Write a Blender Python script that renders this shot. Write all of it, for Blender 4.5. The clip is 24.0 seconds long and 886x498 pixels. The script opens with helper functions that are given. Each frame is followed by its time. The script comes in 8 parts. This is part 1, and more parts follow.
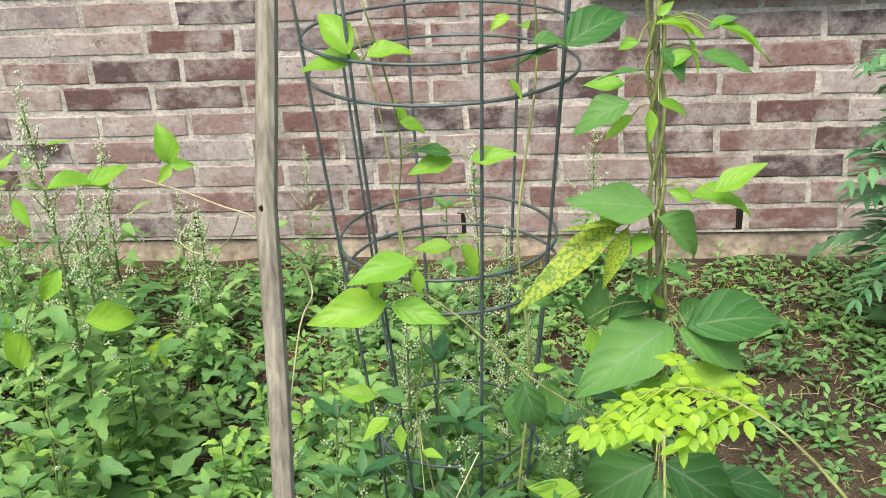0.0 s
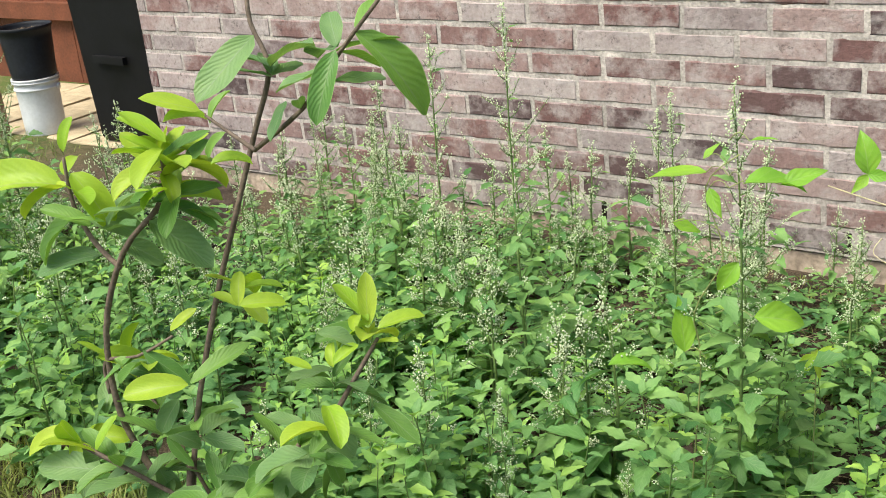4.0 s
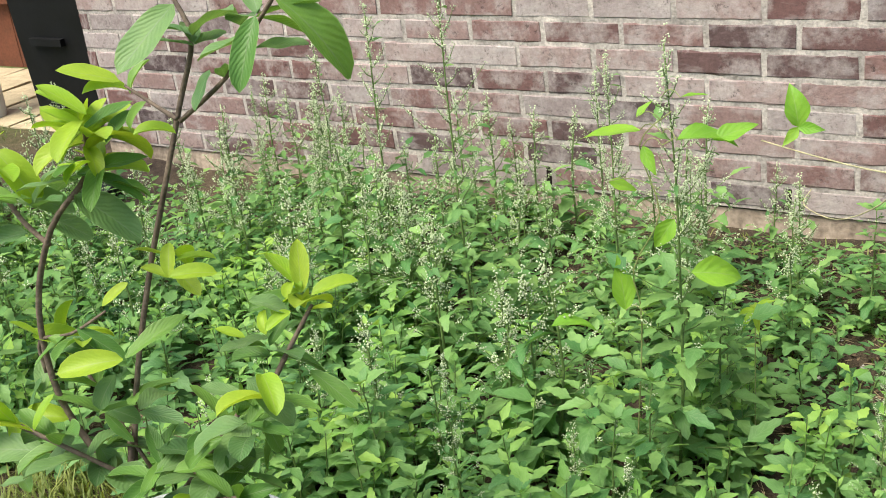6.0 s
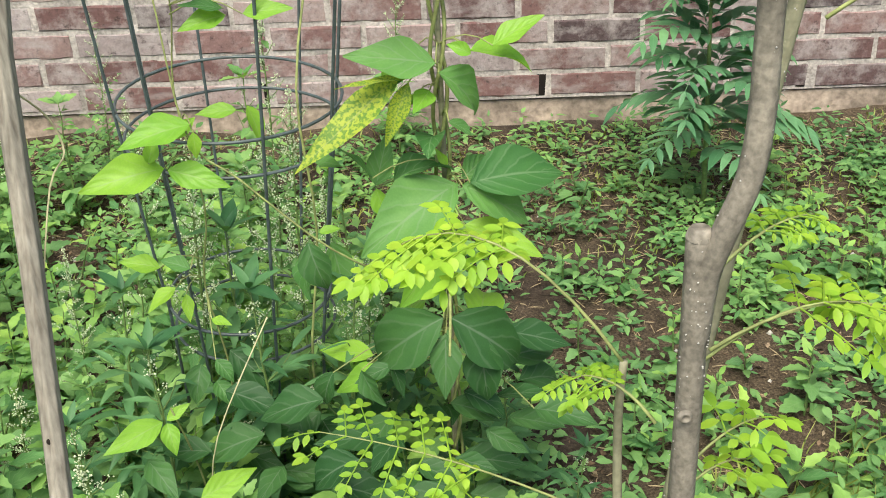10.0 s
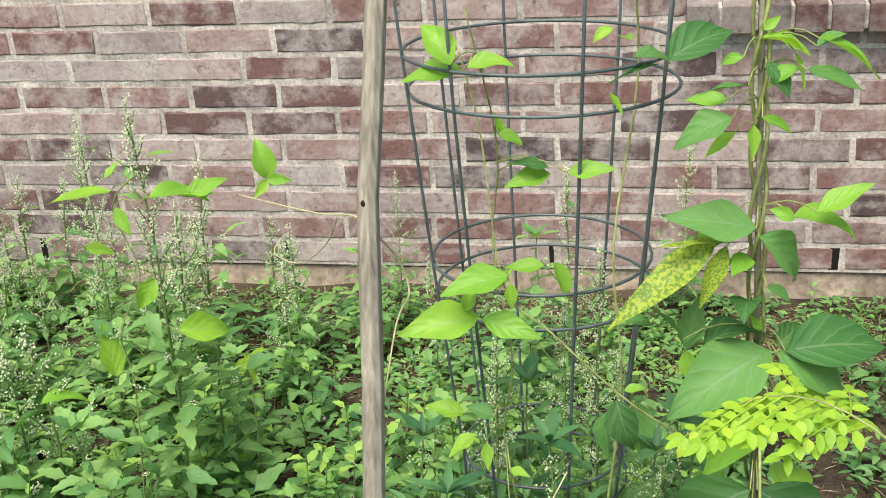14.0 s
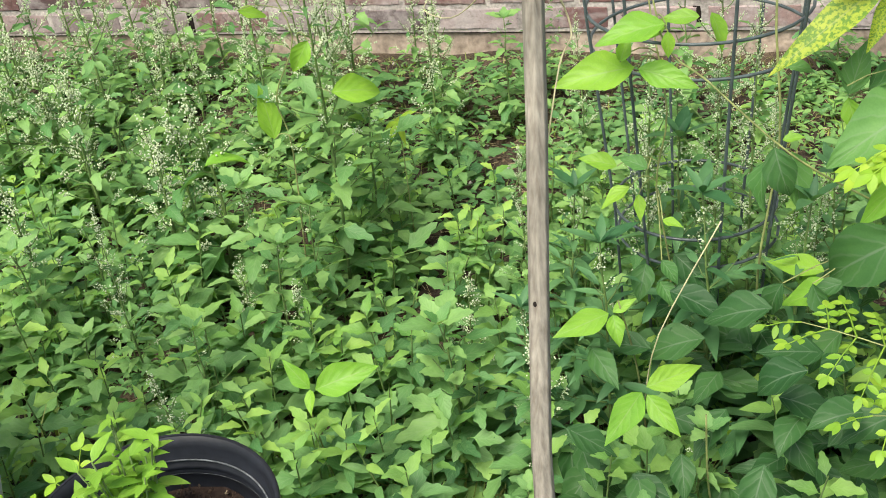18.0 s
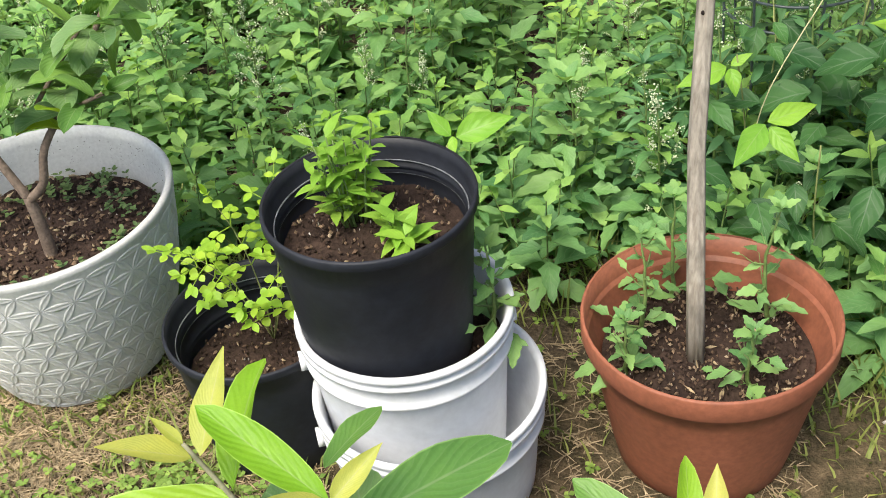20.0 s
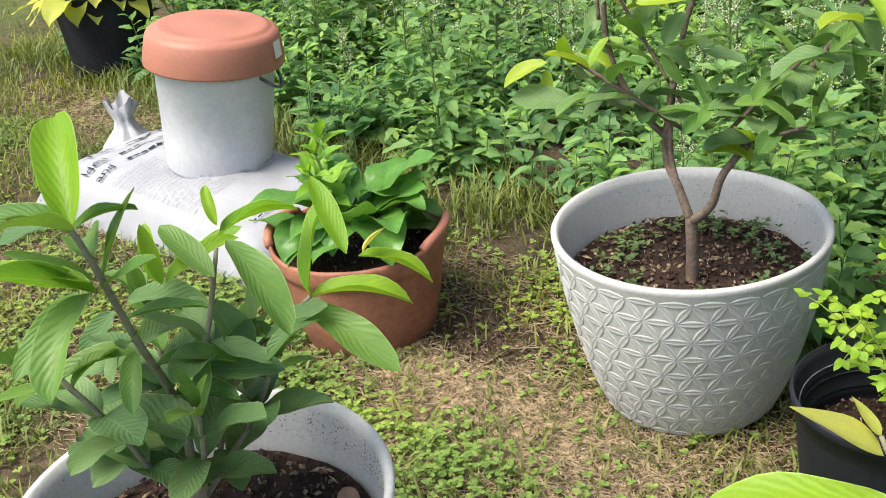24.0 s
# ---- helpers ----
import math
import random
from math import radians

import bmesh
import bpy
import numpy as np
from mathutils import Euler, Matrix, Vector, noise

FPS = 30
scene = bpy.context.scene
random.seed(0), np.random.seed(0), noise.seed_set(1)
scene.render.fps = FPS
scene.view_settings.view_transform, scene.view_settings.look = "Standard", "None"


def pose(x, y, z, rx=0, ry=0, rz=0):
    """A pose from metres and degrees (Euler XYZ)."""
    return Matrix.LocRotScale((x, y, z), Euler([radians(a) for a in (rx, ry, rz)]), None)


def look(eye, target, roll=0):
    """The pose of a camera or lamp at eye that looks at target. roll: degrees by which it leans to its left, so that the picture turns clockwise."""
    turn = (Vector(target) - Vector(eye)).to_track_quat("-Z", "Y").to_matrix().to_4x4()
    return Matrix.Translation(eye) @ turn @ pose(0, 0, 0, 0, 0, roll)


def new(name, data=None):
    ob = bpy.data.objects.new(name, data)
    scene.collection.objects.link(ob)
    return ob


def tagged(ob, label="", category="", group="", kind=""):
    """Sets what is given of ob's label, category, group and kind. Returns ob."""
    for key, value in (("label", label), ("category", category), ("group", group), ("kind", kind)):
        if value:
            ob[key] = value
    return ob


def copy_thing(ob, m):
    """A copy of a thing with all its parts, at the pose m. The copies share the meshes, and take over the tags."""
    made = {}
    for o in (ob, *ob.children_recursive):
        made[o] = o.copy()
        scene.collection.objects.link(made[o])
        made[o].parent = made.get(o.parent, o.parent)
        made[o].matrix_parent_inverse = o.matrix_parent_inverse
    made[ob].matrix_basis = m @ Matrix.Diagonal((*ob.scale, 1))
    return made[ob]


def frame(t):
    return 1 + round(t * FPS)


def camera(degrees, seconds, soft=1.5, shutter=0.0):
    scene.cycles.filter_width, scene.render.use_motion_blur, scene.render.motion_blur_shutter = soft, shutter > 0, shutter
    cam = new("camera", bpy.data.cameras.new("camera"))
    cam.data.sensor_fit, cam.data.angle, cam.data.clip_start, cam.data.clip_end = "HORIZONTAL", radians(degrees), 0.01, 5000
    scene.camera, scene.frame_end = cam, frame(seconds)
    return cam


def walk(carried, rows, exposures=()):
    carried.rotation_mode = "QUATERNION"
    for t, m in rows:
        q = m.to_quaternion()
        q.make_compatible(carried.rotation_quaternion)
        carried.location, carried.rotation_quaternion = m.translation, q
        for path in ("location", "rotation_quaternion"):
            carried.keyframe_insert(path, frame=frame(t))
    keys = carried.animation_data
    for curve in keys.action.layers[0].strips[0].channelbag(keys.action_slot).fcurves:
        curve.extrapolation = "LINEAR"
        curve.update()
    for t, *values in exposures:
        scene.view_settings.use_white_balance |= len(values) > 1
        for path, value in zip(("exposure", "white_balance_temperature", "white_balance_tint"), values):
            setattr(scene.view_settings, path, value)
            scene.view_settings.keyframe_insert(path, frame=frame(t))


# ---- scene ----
cam = camera(43.6, 24.0, 1.0)
PATH = [
    (0, (0.066, 0.341, 1.175), (-0.094, 2.161, 0.363), -2.8),
    (0.5, (0.033, 0.33, 1.169), (-0.242, 2.143, 0.37), -2.6),
    (1, (0.009, 0.33, 1.162), (-0.406, 2.114, 0.358), -3.2),
    (1.5, (0.0, 0.334, 1.159), (-0.557, 2.076, 0.35), -3.9),
    (2, (-0.005, 0.326, 1.161), (-0.696, 2.022, 0.358), -4.5),
    (2.5, (-0.007, 0.325, 1.162), (-0.831, 1.97, 0.376), -4.8),
    (3, (-0.015, 0.338, 1.154), (-0.978, 1.919, 0.397), -5.0),
    (3.5, (-0.056, 0.301, 1.171), (-1.124, 1.823, 0.434), -4.9),
    (5.5, (-0.029, 0.285, 1.171), (-1.229, 1.715, 0.454), -7.0),
    (6, (-0.026, 0.303, 1.156), (-1.087, 1.812, 0.383), -6.8),
    (6.5, (0.002, 0.313, 1.153), (-0.863, 1.908, 0.312), -5.8),
    (7, (0.024, 0.329, 1.148), (-0.621, 1.994, 0.246), -4.6),
    (7.5, (0.048, 0.336, 1.142), (-0.392, 2.045, 0.201), -3.0),
    (8, (0.066, 0.339, 1.144), (-0.205, 2.069, 0.178), -2.0),
    (8.5, (0.082, 0.343, 1.14), (-0.057, 2.079, 0.158), -1.3),
    (9, (0.092, 0.341, 1.141), (0.06, 2.071, 0.139), -0.7),
    (9.5, (0.104, 0.341, 1.141), (0.161, 2.064, 0.128), -0.4),
    (10, (0.118, 0.348, 1.143), (0.258, 2.068, 0.133), -0.2),
    (10.5, (0.13, 0.354, 1.148), (0.343, 2.08, 0.161), 0.0),
    (12.5, (0.114, 0.335, 1.154), (0.237, 2.176, 0.382), -0.7),
    (13, (0.107, 0.33, 1.148), (0.088, 2.195, 0.427), -1.5),
    (13.5, (0.088, 0.335, 1.148), (-0.08, 2.197, 0.439), -2.0),
    (14, (0.051, 0.328, 1.14), (-0.255, 2.165, 0.409), -2.7),
    (14.5, (0.035, 0.324, 1.127), (-0.389, 2.118, 0.352), -3.0),
    (15, (0.026, 0.306, 1.132), (-0.483, 2.049, 0.294), -4.1),
    (15.5, (0.025, 0.306, 1.131), (-0.543, 2.012, 0.254), -4.9),
    (16, (0.015, 0.301, 1.131), (-0.575, 1.989, 0.235), -5.4),
    (16.5, (0.009, 0.301, 1.131), (-0.58, 1.977, 0.214), -6.0),
    (17, (0.017, 0.305, 1.135), (-0.551, 1.97, 0.183), -6.4),
    (17.5, (0.024, 0.313, 1.131), (-0.519, 1.955, 0.127), -6.9),
    (18, (0.028, 0.292, 1.119), (-0.497, 1.904, 0.057), -7.2),
    (18.5, (0.007, 0.258, 1.112), (-0.505, 1.834, -0.008), -7.4),
    (19, (-0.051, 0.145, 1.098), (-0.542, 1.7, -0.06), -7.2),
    (19.5, (-0.096, 0.047, 1.092), (-0.586, 1.573, -0.104), -7.0),
    (21.5, (-0.104, -0.01, 0.939), (-0.73, 1.404, -0.329), -5.0),
    (22, (-0.137, -0.025, 0.898), (-0.868, 1.367, -0.337), -4.9),
    (22.5, (-0.165, -0.071, 0.918), (-1.07, 1.279, -0.248), -5.5),
    (23, (-0.191, -0.095, 0.933), (-1.284, 1.183, -0.149), -5.9),
    (23.5, (-0.199, -0.105, 0.947), (-1.451, 1.091, -0.053), -6.3),
    (24, (-0.205, -0.102, 0.97), (-1.56, 1.048, 0.052), -6.9),
]
walk(cam, [(t, look(eye, target, roll)) for t, eye, target, roll in PATH], [(0, 0.84, 6650, 4), (16, 0.84, 6650, 4), (18.5, 0.93, 6650, 6), (20, 0.96, 6600, 9), (22.5, 0.95, 6550, 11), (24, 0.86, 6550, 11)])

# ---- light ----
world = bpy.data.worlds.new("world")
scene.world = world
world.use_nodes = True
wn = world.node_tree.nodes
sky = wn.new("ShaderNodeTexSky")
sky.sky_type, sky.sun_disc = "NISHITA", False
sky.sun_elevation, sky.sun_rotation = radians(58), radians(200)
sky.air_density, sky.dust_density = 1.0, 3.0
wn["Background"].inputs["Strength"].default_value = 0.125
world.node_tree.links.new(sky.outputs["Color"], wn["Background"].inputs["Color"])
sun_data = bpy.data.lights.new("sun", "SUN")
sun_data.energy, sun_data.angle, sun_data.color = 3.0, radians(34), (1.0, 0.93, 0.82)
sun = new("sun", sun_data)
sun.matrix_world = look((0, 0, 6), (1.1, 3.0, 0.0))


# ---- materials ----
def mat_base(name, rough=0.6, spec=0.4):
    m = bpy.data.materials.new(name)
    m.use_nodes = True
    b = m.node_tree.nodes["Principled BSDF"]
    b.inputs["Roughness"].default_value = rough
    b.inputs["Specular IOR Level"].default_value = spec
    return m, m.node_tree.nodes, m.node_tree.links, b


def noise_tex(n, l, scale, detail=4, coord="Object", rough=0.55):
    t = n.new("ShaderNodeTexNoise")
    t.inputs["Scale"].default_value, t.inputs["Detail"].default_value = scale, detail
    t.inputs["Roughness"].default_value = rough
    c = n.new("ShaderNodeTexCoord")
    l.new(c.outputs[coord], t.inputs["Vector"])
    return t


def ramp(n, l, source, stops):
    r = n.new("ShaderNodeValToRGB")
    e = r.color_ramp.elements
    while len(e) < len(stops):
        e.new(0.5)
    for k, (p, c) in zip(e, stops):
        k.position, k.color = p, (*c, 1)
    l.new(source, r.inputs["Fac"])
    return r


def mix_rgb(n, l, fac, a, b, mode="MIX"):
    x = n.new("ShaderNodeMix")
    x.data_type, x.blend_type = "RGBA", mode
    for sock, v in ((x.inputs[0], fac), (x.inputs[6], a), (x.inputs[7], b)):
        if isinstance(v, (int, float)):
            sock.default_value = v
        elif isinstance(v, tuple):
            sock.default_value = (*v, 1)
        else:
            l.new(v, sock)
    return x.outputs[2]


def bump(n, l, b, height, strength, dist=0.002):
    u = n.new("ShaderNodeBump")
    u.inputs["Strength"].default_value, u.inputs["Distance"].default_value = strength, dist
    l.new(height, u.inputs["Height"])
    l.new(u.outputs["Normal"], b.inputs["Normal"])
    return u


def leaf_mat(name, dark, light, rough=0.42, trans=0.35, veins=14.0, vein_gain=0.10, per="island", mottle=None, edge=0.0, quilt=0.13):
    """Leaf: two greens varied from leaf to leaf, paler midrib and side veins, some light through the blade."""
    m, n, l, b = mat_base(name, rough, 0.3)
    if per == "island":
        g = n.new("ShaderNodeNewGeometry")
        rnd = g.outputs["Random Per Island"]
    else:
        g = n.new("ShaderNodeObjectInfo")
        rnd = g.outputs["Random"]
    base = mix_rgb(n, l, rnd, dark, light)
    spots = noise_tex(n, l, 60, 3)
    base = mix_rgb(n, l, 0.35 if per == "island" else 0.18, base, ramp(n, l, spots.outputs["Fac"], [(0.3, (0.55, 0.6, 0.5)), (0.7, (1.25, 1.2, 1.1))]).outputs["Color"], "MULTIPLY")
    if mottle:
        patch = noise_tex(n, l, 34, 5)
        base = mix_rgb(n, l, ramp(n, l, patch.outputs["Fac"], [(0.45, (0, 0, 0)), (0.56, (1, 1, 1))]).outputs["Color"], base, mottle)
    drift = noise_tex(n, l, 3.2, 3)
    base = mix_rgb(n, l, 0.8 if per == "island" else 0.3, base, ramp(n, l, drift.outputs["Fac"], [(0.32, (0.62, 0.72, 0.75)), (0.5, (1, 1, 1)), (0.7, (1.45, 1.28, 1.0))]).outputs["Color"], "MULTIPLY")
    uv = n.new("ShaderNodeTexCoord")
    sep = n.new("ShaderNodeSeparateXYZ")
    l.new(uv.outputs["UV"], sep.inputs["Vector"])
    off = n.new("ShaderNodeMath"); off.operation = "SUBTRACT"; off.inputs[1].default_value = 0.5
    l.new(sep.outputs["X"], off.inputs[0])
    mid = n.new("ShaderNodeMath"); mid.operation = "ABSOLUTE"
    l.new(off.outputs[0], mid.inputs[0])
    slant = n.new("ShaderNodeMath"); slant.operation = "MULTIPLY_ADD"; slant.inputs[1].default_value = -0.7
    l.new(mid.outputs[0], slant.inputs[0]); l.new(sep.outputs["Y"], slant.inputs[2])
    wav = n.new("ShaderNodeMath"); wav.operation = "MULTIPLY"; wav.inputs[1].default_value = veins * 6.283
    uneven = noise_tex(n, l, 5, 2)
    shift = n.new("ShaderNodeMath"); shift.operation = "MULTIPLY_ADD"; shift.inputs[1].default_value = 0.15
    l.new(uneven.outputs["Fac"], shift.inputs[0]); l.new(slant.outputs[0], shift.inputs[2])
    l.new(shift.outputs[0], wav.inputs[0])
    cs = n.new("ShaderNodeMath"); cs.operation = "COSINE"
    l.new(wav.outputs[0], cs.inputs[0])
    side = ramp(n, l, cs.outputs[0], [(0.80, (0, 0, 0)), (1.0, (vein_gain * 4,) * 3)])
    rib = ramp(n, l, mid.outputs[0], [(0.010, (0.5 if per == "object" else vein_gain * 4,) * 3), (0.032, (0, 0, 0))])
    allv = mix_rgb(n, l, 1.0, side.outputs["Color"], rib.outputs["Color"], "LIGHTEN")
    vfac = n.new("ShaderNodeMath"); vfac.operation = "MULTIPLY"; vfac.inputs[1].default_value = 1.0
    l.new(allv, vfac.inputs[0])
    pale = tuple(min(1, 0.6 * c + 0.12) for c in light)
    base = mix_rgb(n, l, vfac.outputs[0], base, pale)
    if edge:
        rim = ramp(n, l, mid.outputs[0], [(0.47, (0, 0, 0)), (0.492, (edge,) * 3)])
        base = mix_rgb(n, l, rim.outputs["Color"], base, tuple(min(1, 1.2 * c + 0.1) for c in light))
    l.new(base, b.inputs["Base Color"])
    bump(n, l, b, cs.outputs[0], quilt, 0.0010)
    tr = n.new("ShaderNodeBsdfTranslucent")
    l.new(mix_rgb(n, l, 1.0, base, (1.25, 1.2, 0.55), "MULTIPLY"), tr.inputs["Color"])
    mx = n.new("ShaderNodeMixShader")
    mx.inputs["Fac"].default_value = trans
    l.new(b.outputs[0], mx.inputs[1]); l.new(tr.outputs[0], mx.inputs[2])
    l.new(mx.outputs[0], n["Material Output"].inputs["Surface"])
    return m


def plain_mat(name, colour, rough=0.6, spec=0.4, vary=0.18, scale=8, relief=0.15, fine=120):
    """A surface of one stuff, uneven at two scales."""
    m, n, l, b = mat_base(name, rough, spec)
    big = noise_tex(n, l, scale, 5)
    small = noise_tex(n, l, fine, 3)
    c = mix_rgb(n, l, 1.0, colour, ramp(n, l, big.outputs["Fac"], [(0.3, (1 - vary,) * 3), (0.7, (1 + vary,) * 3)]).outputs["Color"], "MULTIPLY")
    c = mix_rgb(n, l, 1.0, c, ramp(n, l, small.outputs["Fac"], [(0.3, (1 - vary * 0.7,) * 3), (0.7, (1 + vary * 0.7,) * 3)]).outputs["Color"], "MULTIPLY")
    l.new(c, b.inputs["Base Color"])
    r = ramp(n, l, big.outputs["Fac"], [(0.3, (max(0.05, rough - 0.1),) * 3), (0.7, (min(1, rough + 0.1),) * 3)])
    l.new(r.outputs["Color"], b.inputs["Roughness"])
    bump(n, l, b, small.outputs["Fac"], relief, 0.003)
    return m


def streak_mat(name, colour, dark, rough=0.85, along=0.06, fine=420):
    """Wood or bark with grain along z."""
    m, n, l, b = mat_base(name, rough, 0.25)
    tc = n.new("ShaderNodeTexCoord")
    mp = n.new("ShaderNodeMapping")
    mp.inputs["Scale"].default_value = (1, 1, along)
    l.new(tc.outputs["Object"], mp.inputs["Vector"])
    t = n.new("ShaderNodeTexNoise")
    t.inputs["Scale"].default_value, t.inputs["Detail"].default_value = fine, 5
    l.new(mp.outputs[0], t.inputs["Vector"])
    big = noise_tex(n, l, 22, 5)
    c = ramp(n, l, t.outputs["Fac"], [(0.34, dark), (0.52, colour), (0.75, tuple(min(1, 1.35 * k) for k in colour))])
    c = mix_rgb(n, l, 1.0, c.outputs["Color"], ramp(n, l, big.outputs["Fac"], [(0.3, (0.7, 0.7, 0.7)), (0.7, (1.3, 1.3, 1.3))]).outputs["Color"], "MULTIPLY")
    l.new(c, b.inputs["Base Color"])
    bump(n, l, b, t.outputs["Fac"], 0.7, 0.002)
    return m


def chip_mat():
    """Mulch: every crumb its own brown."""
    m, n, l, b = mat_base("mulch_chip", 0.9, 0.2)
    g = n.new("ShaderNodeNewGeometry")
    tone = ramp(n, l, g.outputs["Random Per Island"], [(0.0, (0.02, 0.013, 0.01)), (0.45, (0.06, 0.04, 0.03)), (0.75, (0.13, 0.085, 0.055)), (0.93, (0.22, 0.155, 0.10)), (1.0, (0.34, 0.27, 0.19))])
    fine = noise_tex(n, l, 260, 3)
    c = mix_rgb(n, l, 1.0, tone.outputs["Color"], ramp(n, l, fine.outputs["Fac"], [(0.3, (0.65, 0.65, 0.65)), (0.7, (1.3, 1.3, 1.3))]).outputs["Color"], "MULTIPLY")
    l.new(c, b.inputs["Base Color"])
    bump(n, l, b, fine.outputs["Fac"], 0.5, 0.002)
    return m


def brick_mat(name="brick", gain=1.0):
    m, n, l, b = mat_base(name, 0.85, 0.2)
    o = n.new("ShaderNodeObjectInfo")
    tc0 = n.new("ShaderNodeTexCoord")
    shift = n.new("ShaderNodeVectorMath"); shift.operation = "MULTIPLY_ADD"
    l.new(o.outputs["Location"], shift.inputs[0]); shift.inputs[1].default_value = (7, 7, 7)
    l.new(tc0.outputs["Object"], shift.inputs[2])
    tone = ramp(n, l, o.outputs["Random"], [(0.0, (0.075, 0.056, 0.058)), (0.12, (0.12, 0.075, 0.072)), (0.3, (0.165, 0.088, 0.08)), (0.52, (0.235, 0.143, 0.13)), (0.75, (0.34, 0.255, 0.235)), (0.92, (0.40, 0.335, 0.315)), (1.0, (0.17, 0.125, 0.125))])
    blot = noise_tex(n, l, 11, 6, rough=0.7)
    c = mix_rgb(n, l, ramp(n, l, blot.outputs["Fac"], [(0.45, (0, 0, 0)), (0.62, (0.6, 0.6, 0.6))]).outputs["Color"], tone.outputs["Color"], (0.47, 0.415, 0.39))
    pits = n.new("ShaderNodeTexNoise"); pits.inputs["Scale"].default_value = 45; pits.inputs["Detail"].default_value = 6; pits.inputs["Roughness"].default_value = 0.75
    l.new(shift.outputs[0], pits.inputs["Vector"])
    c = mix_rgb(n, l, ramp(n, l, pits.outputs["Fac"], [(0.32, (0.7, 0.7, 0.7)), (0.42, (0, 0, 0))]).outputs["Color"], c, (0.07, 0.05, 0.047))
    grain = noise_tex(n, l, 90, 5, rough=0.7)
    c = mix_rgb(n, l, 1.0, c, ramp(n, l, grain.outputs["Fac"], [(0.25, (0.72, 0.72, 0.72)), (0.75, (1.25, 1.25, 1.25))]).outputs["Color"], "MULTIPLY")
    st = n.new("ShaderNodeTexNoise"); st.inputs["Scale"].default_value = 14; st.inputs["Detail"].default_value = 5
    tc = n.new("ShaderNodeTexCoord"); mp = n.new("ShaderNodeMapping"); mp.inputs["Scale"].default_value = (0.8, 1, 2.5)
    l.new(shift.outputs[0], mp.inputs["Vector"]); l.new(mp.outputs[0], st.inputs["Vector"])
    c = mix_rgb(n, l, ramp(n, l, st.outputs["Fac"], [(0.57, (0, 0, 0)), (0.70, (0.35, 0.35, 0.35))]).outputs["Color"], c, (0.47, 0.43, 0.41))
    c = mix_rgb(n, l, 1.0, c, (gain, gain, gain * 1.04), "MULTIPLY")
    for t in (blot, grain):
        l.new(shift.outputs[0], t.inputs["Vector"])
    l.new(c, b.inputs["Base Color"])
    bump(n, l, b, pits.outputs["Fac"], 0.8, 0.005)
    return m


